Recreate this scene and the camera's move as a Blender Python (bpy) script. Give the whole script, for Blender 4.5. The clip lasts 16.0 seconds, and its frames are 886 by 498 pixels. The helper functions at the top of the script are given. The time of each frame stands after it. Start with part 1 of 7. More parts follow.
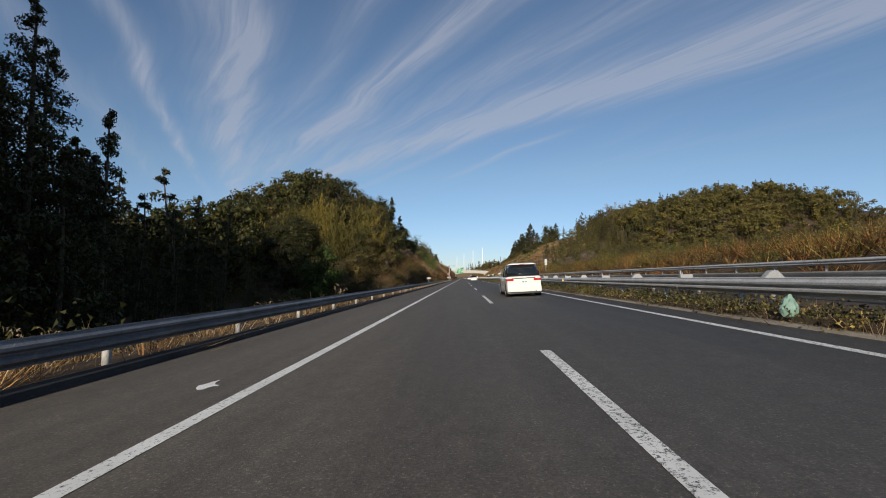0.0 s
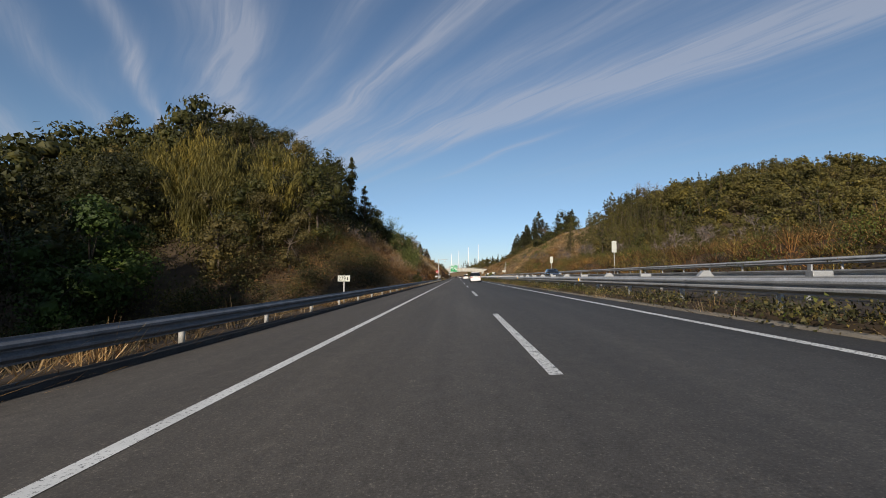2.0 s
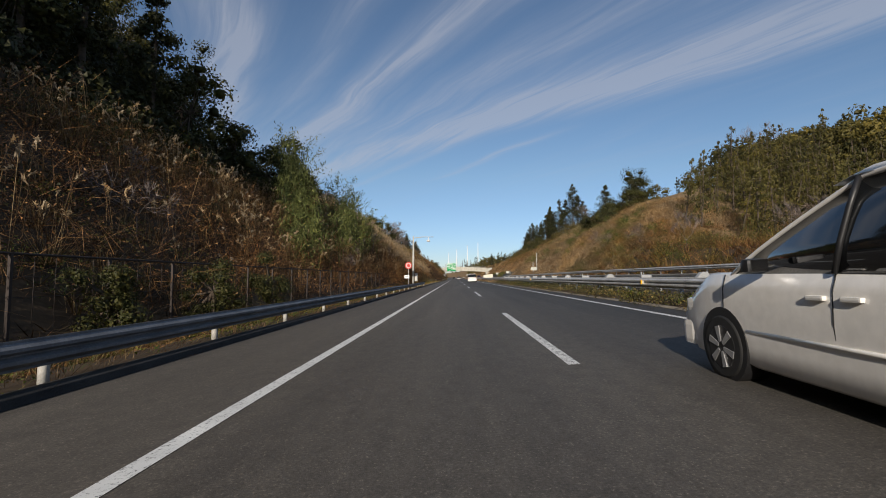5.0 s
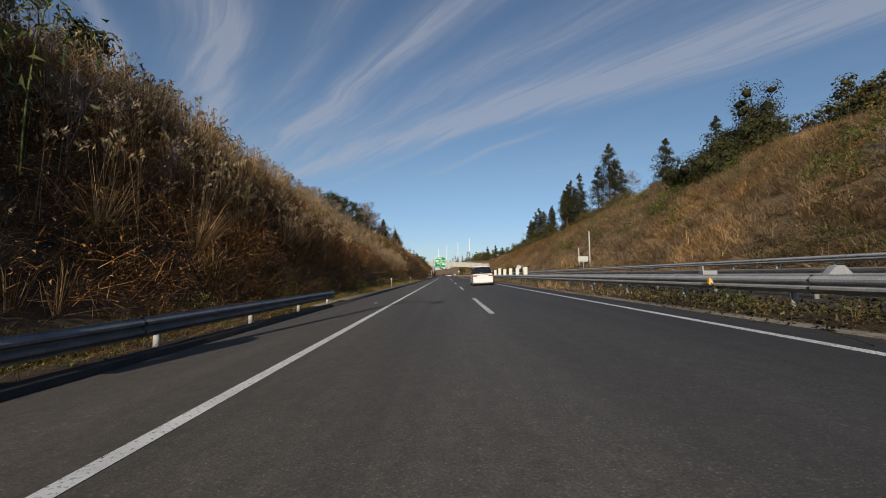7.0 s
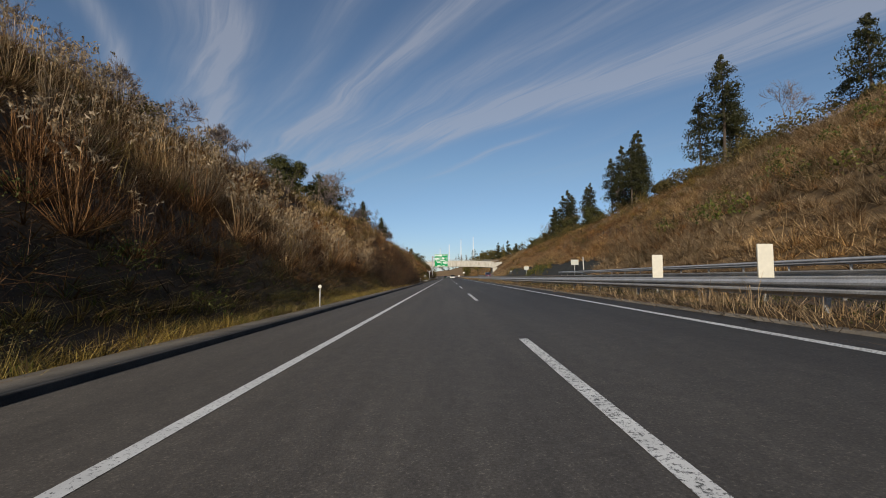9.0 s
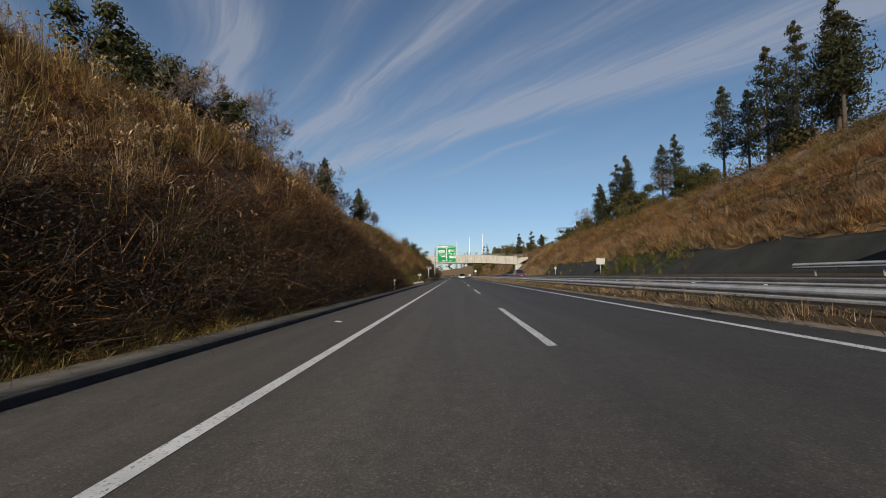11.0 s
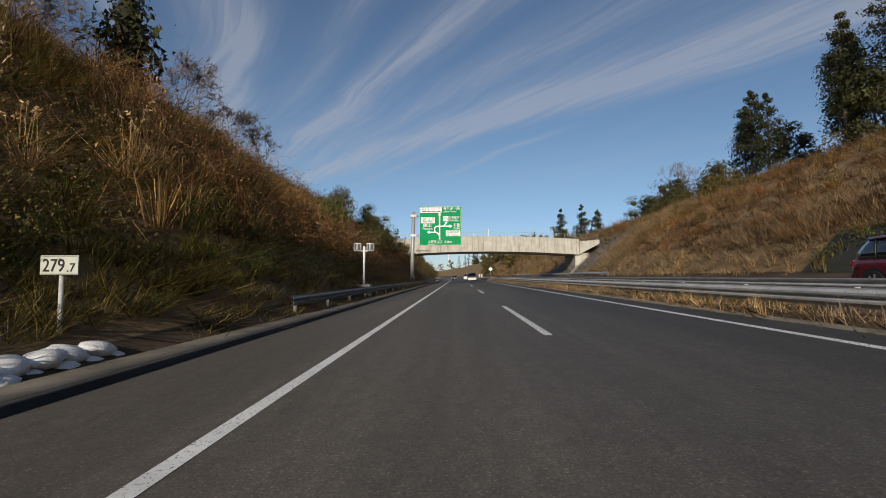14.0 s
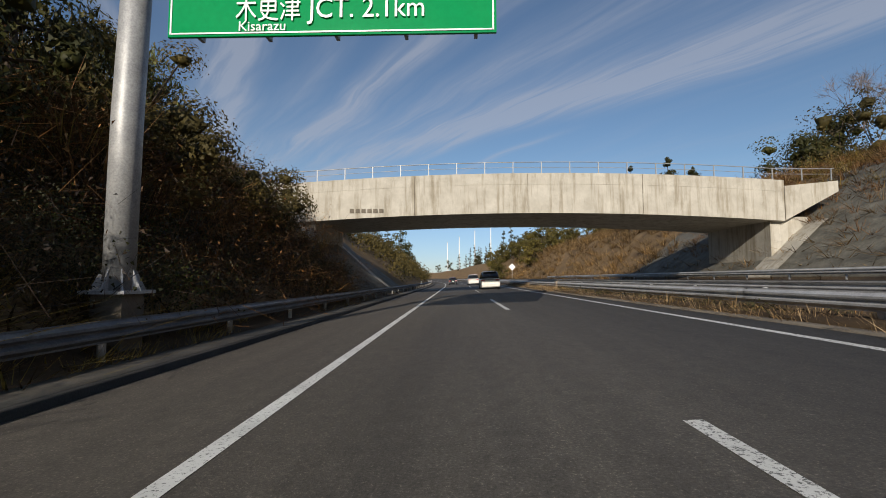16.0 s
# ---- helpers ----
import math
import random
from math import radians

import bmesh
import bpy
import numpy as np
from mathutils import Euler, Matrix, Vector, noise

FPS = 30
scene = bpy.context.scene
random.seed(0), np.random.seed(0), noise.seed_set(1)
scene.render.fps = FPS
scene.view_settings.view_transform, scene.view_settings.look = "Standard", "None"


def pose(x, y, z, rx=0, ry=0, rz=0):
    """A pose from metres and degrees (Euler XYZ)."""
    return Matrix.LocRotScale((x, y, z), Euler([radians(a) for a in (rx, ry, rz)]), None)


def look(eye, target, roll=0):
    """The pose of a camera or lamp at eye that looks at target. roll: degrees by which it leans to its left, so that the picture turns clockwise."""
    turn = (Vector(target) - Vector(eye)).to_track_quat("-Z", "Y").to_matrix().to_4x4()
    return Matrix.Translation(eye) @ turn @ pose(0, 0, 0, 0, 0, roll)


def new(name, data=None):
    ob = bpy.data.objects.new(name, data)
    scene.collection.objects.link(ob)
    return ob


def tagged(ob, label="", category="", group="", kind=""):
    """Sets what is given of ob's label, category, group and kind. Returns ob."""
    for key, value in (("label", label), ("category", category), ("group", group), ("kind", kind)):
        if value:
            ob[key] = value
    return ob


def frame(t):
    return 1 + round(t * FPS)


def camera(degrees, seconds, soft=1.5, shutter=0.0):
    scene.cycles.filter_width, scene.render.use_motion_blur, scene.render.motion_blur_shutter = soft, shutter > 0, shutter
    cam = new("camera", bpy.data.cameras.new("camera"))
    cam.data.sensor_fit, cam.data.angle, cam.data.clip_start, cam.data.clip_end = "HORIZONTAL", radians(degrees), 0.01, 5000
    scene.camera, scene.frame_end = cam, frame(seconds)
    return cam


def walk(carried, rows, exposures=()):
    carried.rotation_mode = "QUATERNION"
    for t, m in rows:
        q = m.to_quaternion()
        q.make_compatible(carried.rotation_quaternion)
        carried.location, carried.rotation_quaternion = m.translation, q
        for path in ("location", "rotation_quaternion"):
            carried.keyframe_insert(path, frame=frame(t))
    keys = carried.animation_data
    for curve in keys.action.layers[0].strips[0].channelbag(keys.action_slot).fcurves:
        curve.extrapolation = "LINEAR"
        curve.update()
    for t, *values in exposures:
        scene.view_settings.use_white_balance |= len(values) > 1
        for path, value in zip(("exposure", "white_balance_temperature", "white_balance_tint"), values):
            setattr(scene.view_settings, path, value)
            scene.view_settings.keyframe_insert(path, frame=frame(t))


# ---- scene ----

cam = camera(88.6, 16.0, soft=0.95, shutter=0.0)
# seconds, then x, y, z, tilt, heading and a slight lean
PATH = [
    (0, pose(0.559, -0.572, 1.138, 93.621, 0, 2.486) @ pose(0, 0, 0, 0, 0, 0.04)),
    (0.5, pose(0.575, 12.918, 1.138, 93.408, 0, 2.217) @ pose(0, 0, 0, 0, 0, 0.00)),
    (1, pose(0.609, 26.302, 1.138, 93.283, 0, 2.138) @ pose(0, 0, 0, 0, 0, -0.16)),
    (1.5, pose(0.647, 39.729, 1.138, 93.373, 0, 1.973) @ pose(0, 0, 0, 0, 0, -0.00)),
    (2, pose(0.691, 53.174, 1.138, 93.494, 0, 1.828) @ pose(0, 0, 0, 0, 0, -0.02)),
    (2.5, pose(0.683, 66.562, 1.138, 93.562, 0, 1.801) @ pose(0, 0, 0, 0, 0, -0.12)),
    (3, pose(0.627, 79.852, 1.138, 93.581, 0, 1.917) @ pose(0, 0, 0, 0, 0, 0.19)),
    (3.5, pose(0.601, 92.914, 1.138, 93.609, 0, 1.952) @ pose(0, 0, 0, 0, 0, -0.11)),
    (4, pose(0.472, 106.090, 1.138, 93.537, 0, 1.980) @ pose(0, 0, 0, 0, 0, -0.07)),
    (4.5, pose(0.404, 119.286, 1.138, 93.549, 0, 1.919) @ pose(0, 0, 0, 0, 0, -0.09)),
    (5, pose(0.307, 132.537, 1.138, 93.606, 0, 1.534) @ pose(0, 0, 0, 0, 0, 0.02)),
    (5.2, pose(0.308, 137.848, 1.138, 93.665, 0, 1.312) @ pose(0, 0, 0, 0, 0, 0.03)),
    (7.3, pose(0.489, 193.737, 1.138, 93.135, 0, 0.251) @ pose(0, 0, 0, 0, 0, -0.02)),
    (7.5, pose(0.490, 199.030, 1.138, 93.082, 0, 0.309) @ pose(0, 0, 0, 0, 0, 0.05)),
    (8, pose(0.558, 212.179, 1.138, 93.088, 0, 0.438) @ pose(0, 0, 0, 0, 0, -0.23)),
    (8.2, pose(0.561, 217.434, 1.138, 93.168, 0, 0.466) @ pose(0, 0, 0, 0, 0, -0.29)),
    (10.3, pose(0.324, 272.670, 1.138, 93.543, 0, 1.063) @ pose(0, 0, 0, 0, 0, 0.11)),
    (10.5, pose(0.321, 277.953, 1.138, 93.390, 0, 1.256) @ pose(0, 0, 0, 0, 0, 0.23)),
    (11, pose(0.281, 291.211, 1.138, 93.381, 0, 1.499) @ pose(0, 0, 0, 0, 0, -0.02)),
    (11.5, pose(0.226, 304.639, 1.138, 93.272, 0, 1.580) @ pose(0, 0, 0, 0, 0, 0.09)),
    (12, pose(0.179, 318.075, 1.138, 93.161, 0, 1.549) @ pose(0, 0, 0, 0, 0, 0.21)),
    (12.5, pose(0.133, 331.175, 1.138, 93.290, 0, 1.452) @ pose(0, 0, 0, 0, 0, 0.28)),
    (13, pose(0.124, 344.001, 1.138, 93.263, 0, 1.498) @ pose(0, 0, 0, 0, 0, 0.24)),
    (13.5, pose(0.117, 356.855, 1.138, 93.491, 0, 1.716) @ pose(0, 0, 0, 0, 0, 0.15)),
    (14, pose(0.118, 369.903, 1.138, 93.460, 0, 1.802) @ pose(0, 0, 0, 0, 0, -0.05)),
    (14.5, pose(0.112, 383.014, 1.138, 93.432, 0, 1.986) @ pose(0, 0, 0, 0, 0, -0.18)),
    (15, pose(0.056, 396.216, 1.138, 93.552, 0, 2.116) @ pose(0, 0, 0, 0, 0, -0.16)),
    (15.5, pose(0.006, 409.386, 1.138, 93.577, 0, 2.034) @ pose(0, 0, 0, 0, 0, -0.10)),
    (16, pose(-0.007, 422.633, 1.138, 93.777, 0, 1.725) @ pose(0, 0, 0, 0, 0, 0.02)),
]
walk(cam, PATH, [(0, -0.05), (5, -0.07), (7.5, -0.25), (12.5, -0.27), (15, -0.2), (16, -0.15)])

# ---------------------------------------------------------------- sky, sun
SUN_AZ, SUN_EL = radians(192.7), radians(21.5)      # clockwise from +y; behind the driver and to the left
to_sun = Vector((math.sin(SUN_AZ) * math.cos(SUN_EL), math.cos(SUN_AZ) * math.cos(SUN_EL), math.sin(SUN_EL)))
sun = new("sun", bpy.data.lights.new("sun", "SUN"))
sun.data.energy, sun.data.angle, sun.data.color = 5.2, radians(0.55), (1.0, 0.905, 0.785)
sun.matrix_world = look(tuple(to_sun * 200), (0, 0, 0))
scene.view_settings.exposure = 0.0

world = bpy.data.worlds.new("winter_sky")
scene.world = world
world.use_nodes = True
wt = world.node_tree
wt.nodes.clear()


def wnode(kind, **values):
    n = wt.nodes.new(kind)
    for k, v in values.items():
        if k == "op":
            n.operation = v
        else:
            n.inputs[int(k[1:])].default_value = v
    return n


def wlink(a, b, i=0, o=0):
    wt.links.new(a.outputs[o], b.inputs[i])
    return b


def wmath(op, a, b=None, value=None):
    n = wnode("ShaderNodeMath", op=op)
    wt.links.new(a, n.inputs[0])
    if b is not None:
        wt.links.new(b, n.inputs[1])
    elif value is not None:
        n.inputs[1].default_value = value
    return n.outputs[0]


sky = wt.nodes.new("ShaderNodeTexSky")
sky.sky_type, sky.sun_disc = "NISHITA", False
sky.sun_elevation, sky.sun_rotation = SUN_EL, SUN_AZ
sky.altitude, sky.air_density, sky.dust_density, sky.ozone_density = 20, 1.0, 0.1, 3.0
# thin cirrus on a high plane, drawn out along the wind, which blows from ahead and to the left
coord = wt.nodes.new("ShaderNodeTexCoord")
sep = wlink(coord, wt.nodes.new("ShaderNodeSeparateXYZ"))
zz = wmath("MAXIMUM", wmath("ADD", sep.outputs[2], value=0.035), value=0.02)
px, py = wmath("DIVIDE", sep.outputs[0], zz), wmath("DIVIDE", sep.outputs[1], zz)
WIND = radians(36)
ca, sa = math.cos(WIND), math.sin(WIND)
across = wmath("ADD", wmath("MULTIPLY", px, value=ca), wmath("MULTIPLY", py, value=sa))
along = wmath("ADD", wmath("MULTIPLY", px, value=-sa), wmath("MULTIPLY", py, value=ca))
drift = wnode("ShaderNodeTexNoise")
drift.inputs["Scale"].default_value, drift.inputs["Detail"].default_value = 0.9, 2.0
both = wt.nodes.new("ShaderNodeCombineXYZ")
wt.links.new(px, both.inputs[0])
wt.links.new(py, both.inputs[1])
wt.links.new(both.outputs[0], drift.inputs["Vector"])
across = wmath("ADD", across, wmath("MULTIPLY", wmath("ADD", drift.outputs[0], value=-0.5), value=0.28))


def streaks(su, sv, scale, detail, rough, warp):
    c = wt.nodes.new("ShaderNodeCombineXYZ")
    wt.links.new(wmath("MULTIPLY", across, value=su), c.inputs[0])
    wt.links.new(wmath("MULTIPLY", along, value=sv), c.inputs[1])
    n = wnode("ShaderNodeTexNoise")
    n.inputs["Scale"].default_value, n.inputs["Detail"].default_value = scale, detail
    n.inputs["Roughness"].default_value, n.inputs["Distortion"].default_value = rough, warp
    wt.links.new(c.outputs[0], n.inputs["Vector"])
    return n.outputs[0]


def band(centre, tilt, width, height, start=None, end=None):
    """A soft band of cirrus round one offset across the wind; start and end cut it off along the wind."""
    line = wmath("ADD", wmath("MULTIPLY", wmath("ADD", along, value=-2.0), value=-tilt), across)
    off = wmath("DIVIDE", wmath("ADD", line, value=-centre), value=width)
    e = wt.nodes.new("ShaderNodeMath")
    e.operation = "EXPONENT"
    wt.links.new(wmath("MULTIPLY", wmath("MULTIPLY", off, off), value=-1.0), e.inputs[0])
    out = wmath("MULTIPLY", e.outputs[0], value=height)
    for edge, soft in ((start, 0.25), (end, -0.25)):
        if edge is not None:
            r = wnode("ShaderNodeMapRange", _1=edge - soft, _2=edge + soft, _3=0.0, _4=1.0)
            wt.links.new(along, r.inputs[0])
            out = wmath("MULTIPLY", out, r.outputs[0])
    return out


cover = None
for spec in ((1.62, -0.22, 0.17, 0.80), (1.72, -0.02, 0.05, 0.35, 1.2), (0.92, -0.05, 0.11, 0.55), (0.62, 0.02, 0.07, 0.22), (0.27, 0.17, 0.13, 0.62), (-0.13, 0.22, 0.045, 0.50), (-0.45, 0.2, 0.08, 0.25), (-0.80, 0.1, 0.11, 0.45), (2.13, 0.05, 0.045, 0.30, 1.9, 3.2), (1.25, -0.1, 0.1, 0.25), (1.92, -0.12, 0.12, 0.35, None, 1.5), (-1.3, 0.1, 0.12, 0.4)):
    b = band(*spec)
    cover = b if cover is None else wmath("ADD", cover, b)
fine = streaks(4.2, 0.55, 1.6, 6.0, 0.55, 0.35)
broad = streaks(1.1, 0.3, 1.0, 4.0, 0.55, 0.5)
finest = streaks(13.0, 0.8, 1.6, 5.0, 0.6, 0.6)
veil = wmath("MULTIPLY", wmath("MAXIMUM", wmath("ADD", broad, value=-0.45), value=0.0), value=0.7)
mass = wmath("MULTIPLY", wmath("ADD", cover, veil), wmath("MAXIMUM", wmath("MULTIPLY", wmath("ADD", fine, value=-0.12), value=1.75), value=0.0))
mass = wmath("MULTIPLY", mass, wmath("MAXIMUM", wmath("ADD", wmath("MULTIPLY", finest, value=2.2), value=-0.12), value=0.0))
# the bank thins out close to the horizon
fade = wnode("ShaderNodeMapRange", _1=0.12, _2=0.27, _3=0.0, _4=1.0)
wt.links.new(sep.outputs[2], fade.inputs[0])
mass = wmath("MINIMUM", wmath("MULTIPLY", mass, fade.outputs[0]), value=0.48)
mixer = wt.nodes.new("ShaderNodeMix")
mixer.data_type = "RGBA"
wt.links.new(mass, mixer.inputs[0])
# the air low over the horizon is pale blue, not yellow
low_sky = wt.nodes.new("ShaderNodeValToRGB")
low_sky.color_ramp.elements[0].position, low_sky.color_ramp.elements[0].color = 0.0, (0.72, 0.82, 1.12, 1)
low_sky.color_ramp.elements[1].position, low_sky.color_ramp.elements[1].color = 0.22, (1, 1, 1, 1)
wt.links.new(sep.outputs[2], low_sky.inputs[0])
tint = wt.nodes.new("ShaderNodeMix")
tint.data_type, tint.blend_type = "RGBA", "MULTIPLY"
tint.inputs[0].default_value = 1.0
wt.links.new(sky.outputs[0], tint.inputs[6])
wt.links.new(low_sky.outputs[0], tint.inputs[7])
wt.links.new(tint.outputs[2], mixer.inputs[6])
mixer.inputs[7].default_value = (5.0, 5.15, 5.8, 1)
back = wnode("ShaderNodeBackground", _1=0.10)
wt.links.new(mixer.outputs[2], back.inputs[0])
wlink(back, wt.nodes.new("ShaderNodeOutputWorld"))

# ---------------------------------------------------------------- materials
def material(name, rough=0.8, metal=0.0, spec=0.5):
    m = bpy.data.materials.new(name)
    m.use_nodes = True
    b = m.node_tree.nodes["Principled BSDF"]
    b.inputs["Roughness"].default_value, b.inputs["Metallic"].default_value = rough, metal
    b.inputs["Specular IOR Level"].default_value = spec
    return m, m.node_tree, b


def noise_of(t, scale, detail=4.0, rough=0.55, stretch=(1, 1, 1)):
    c = t.nodes.new("ShaderNodeTexCoord")
    mp = t.nodes.new("ShaderNodeMapping")
    mp.inputs["Scale"].default_value = stretch
    t.links.new(c.outputs["Object"], mp.inputs[0])
    n = t.nodes.new("ShaderNodeTexNoise")
    n.inputs["Scale"].default_value, n.inputs["Detail"].default_value, n.inputs["Roughness"].default_value = scale, detail, rough
    t.links.new(mp.outputs[0], n.inputs["Vector"])
    return n.outputs[0]


def ramp(t, fac, stops):
    r = t.nodes.new("ShaderNodeValToRGB")
    e = r.color_ramp.elements
    e[0].position, e[0].color = stops[0][0], (*stops[0][1], 1)
    e[1].position, e[1].color = stops[-1][0], (*stops[-1][1], 1)
    for p, c in stops[1:-1]:
        e.new(p).color = (*c, 1)
    t.links.new(fac, r.inputs[0])
    return r.outputs[0]


def blend(t, fac, a, b, mode="MIX"):
    m = t.nodes.new("ShaderNodeMix")
    m.data_type, m.blend_type = "RGBA", mode
    for v, i in ((fac, 0), (a, 6), (b, 7)):
        if isinstance(v, (int, float)):
            m.inputs[i].default_value = v
        elif isinstance(v, tuple):
            m.inputs[i].default_value = (*v, 1)
        else:
            t.links.new(v, m.inputs[i])
    return m.outputs[2]


def relief(t, b, height, strength, distance=0.02):
    n = t.nodes.new("ShaderNodeBump")
    n.inputs["Strength"].default_value, n.inputs["Distance"].default_value = strength, distance
    t.links.new(height, n.inputs["Height"])
    t.links.new(n.outputs[0], b.inputs["Normal"])


def mottled(name, a, b_col, scale, rough=0.85, metal=0.0, bump=0.3, fine=60.0, spec=0.4, stretch=(1, 1, 1)):
    """Two colours mixed by a broad noise, with a fine grain and relief on top."""
    m, t, b = material(name, rough, metal, spec)
    big = ramp(t, noise_of(t, scale, 5, 0.6, stretch), [(0.3, a), (0.7, b_col)])
    grain = noise_of(t, fine, 3, 0.6)
    shade = ramp(t, grain, [(0.25, (0.72, 0.72, 0.72)), (0.75, (1.2, 1.2, 1.2))])
    t.links.new(blend(t, 1.0, big, shade, "MULTIPLY"), b.inputs["Base Color"])
    if bump:
        relief(t, b, grain, bump)
    return m


def plain(name, col, rough=0.5, metal=0.0, spec=0.5, coat=0.0):
    m, t, b = material(name, rough, metal, spec)
    n = noise_of(t, 9.0, 3)
    lo, hi = tuple(c * 0.93 for c in col), tuple(min(1.0, c * 1.05) for c in col)
    t.links.new(ramp(t, n, [(0.3, lo), (0.7, hi)]), b.inputs["Base Color"])
    b.inputs["Coat Weight"].default_value = coat
    return m


def foliage(name, dark, mid, light, patch=0.25, glow=0.25, rough=0.6, even=0.0):
    """Leaves and stems: each piece its own tone, whole patches drift from one tone to another."""
    m, t, b = material(name, rough, 0.0, 0.25)
    dark, light = (tuple(c + (d - c) * even for c, d in zip(e, mid)) for e in (dark, light))
    geo = t.nodes.new("ShaderNodeNewGeometry")
    own = ramp(t, geo.outputs["Random Per Island"], [(0.0, dark), (0.55, mid), (1.0, light)])
    drift = ramp(t, noise_of(t, patch, 4, 0.65), [(0.32, (0.45, 0.48, 0.5)), (0.5, (1.0, 1.0, 1.0)), (0.68, (1.65, 1.48, 1.1))])
    col = blend(t, 1.0, own, drift, "MULTIPLY")
    t.links.new(col, b.inputs["Base Color"])
    tr = t.nodes.new("ShaderNodeBsdfTranslucent")
    t.links.new(col, tr.inputs[0])
    mx = t.nodes.new("ShaderNodeMixShader")
    mx.inputs[0].default_value = glow
    t.links.new(b.outputs[0], mx.inputs[1])
    t.links.new(tr.outputs[0], mx.inputs[2])
    t.links.new(mx.outputs[0], t.nodes["Material Output"].inputs[0])
    return m


def asphalt_material():
    m, t, b = material("asphalt", 0.78, 0.0, 0.35)
    big = ramp(t, noise_of(t, 0.35, 5, 0.6, (1, 0.12, 1)), [(0.3, (0.080, 0.070, 0.059)), (0.7, (0.110, 0.097, 0.082))])
    tracks = ramp(t, noise_of(t, 1.5, 4, 0.6, (1, 0.03, 1)), [(0.35, (0.86, 0.86, 0.87)), (0.65, (1.1, 1.1, 1.09))])
    clods = ramp(t, noise_of(t, 7, 4, 0.75, (1, 0.6, 1)), [(0.3, (0.80, 0.80, 0.80)), (0.7, (1.18, 1.18, 1.17))])
    speck = ramp(t, noise_of(t, 48, 3, 0.75), [(0.35, (0.62, 0.62, 0.62)), (0.60, (1.05, 1.05, 1.05)), (0.73, (2.6, 2.55, 2.4))])
    col = blend(t, 1.0, blend(t, 1.0, big, tracks, "MULTIPLY"), clods, "MULTIPLY")
    t.links.new(blend(t, 1.0, col, speck, "MULTIPLY"), b.inputs["Base Color"])
    relief(t, b, noise_of(t, 70, 3, 0.7), 0.35, 0.012)
    return m


def paint_material(name, wear):
    m, t, b = material(name, 0.7, 0.0, 0.35)
    worn = ramp(t, noise_of(t, 26, 5, 0.75), [(wear, (0.09, 0.09, 0.085)), (wear + 0.09, (0.72, 0.715, 0.69))])
    soft = ramp(t, noise_of(t, 1.2, 4, 0.6), [(0.3, (0.78, 0.78, 0.77)), (0.7, (1.05, 1.05, 1.03))])
    t.links.new(blend(t, 1.0, worn, soft, "MULTIPLY"), b.inputs["Base Color"])
    return m


def concrete_material(name, a, b_col, streak=True):
    m, t, b = material(name, 0.88, 0.0, 0.3)
    col = ramp(t, noise_of(t, 0.9, 6, 0.65), [(0.3, a), (0.7, b_col)])
    if streak:
        run = ramp(t, noise_of(t, 2.2, 5, 0.7, (1, 1, 0.09)), [(0.34, (0.66, 0.62, 0.55)), (0.52, (1.03, 1.03, 1.02))])
        col = blend(t, 1.0, col, run, "MULTIPLY")
    pit = noise_of(t, 30, 4, 0.7)
    col = blend(t, 1.0, col, ramp(t, pit, [(0.3, (0.8, 0.8, 0.8)), (0.6, (1.06, 1.06, 1.06))]), "MULTIPLY")
    t.links.new(col, b.inputs["Base Color"])
    relief(t, b, pit, 0.35)
    return m


def glass_dark(name, col=(0.012, 0.014, 0.016)):
    m, t, b = material(name, 0.06, 0.0, 0.6)
    b.inputs["Base Color"].default_value = (*col, 1)
    b.inputs["Coat Weight"].default_value = 0.6
    return m


ASPHALT = asphalt_material()
PAINT, PAINT_NEW = paint_material("road_paint_worn", 0.40), paint_material("road_paint", 0.36)
SOIL = mottled("dry_soil_and_litter", (0.035, 0.023, 0.013), (0.085, 0.054, 0.026), 0.35, 0.95, 0, 0.6, 9.0)
TURF = mottled("matted_dry_turf", (0.12, 0.074, 0.034), (0.27, 0.175, 0.080), 0.5, 0.95, 0, 0.6, 9.0)
EDGE = concrete_material("dusty_concrete_edge", (0.17, 0.145, 0.112), (0.31, 0.27, 0.21), False)
SILVER = plain("silver_wheel_paint", (0.40, 0.40, 0.40), 0.3, 0.6)
PLATE = plain("aged_plate_paint", (0.50, 0.50, 0.42), 0.5)
CONCRETE = concrete_material("weathered_concrete", (0.40, 0.37, 0.31), (0.56, 0.53, 0.46))
GUTTER = concrete_material("gutter_concrete", (0.11, 0.093, 0.071), (0.225, 0.195, 0.152), False)
CURB = mottled("black_asphalt_curb", (0.018, 0.017, 0.016), (0.045, 0.042, 0.038), 1.5, 0.9, 0, 0.5, 40)
SPRAYED = mottled("dark_sprayed_lining", (0.018, 0.019, 0.015), (0.042, 0.042, 0.034), 0.4, 0.92, 0, 0.7, 14)
REVET = mottled("mossy_block_slope", (0.09, 0.085, 0.07), (0.20, 0.19, 0.155), 1.1, 0.95, 0, 0.8, 7)
GALV = mottled("galvanised_steel", (0.38, 0.38, 0.38), (0.56, 0.56, 0.555), 2.0, 0.5, 0.2, 0.05, 30, 0.5)
# Darker galvanised steel: shade on the near rails' road side is put into its colour.
GALV_SHADE = mottled("steel_darkened_for_shade", (0.125, 0.13, 0.14), (0.215, 0.22, 0.23), 2.0, 0.62, 0.2, 0.05, 30, 0.4)
GALV_PALE = mottled("pale_galvanised_steel", (0.30, 0.305, 0.305), (0.43, 0.43, 0.42), 3.0, 0.5, 0.3, 0.05, 30)
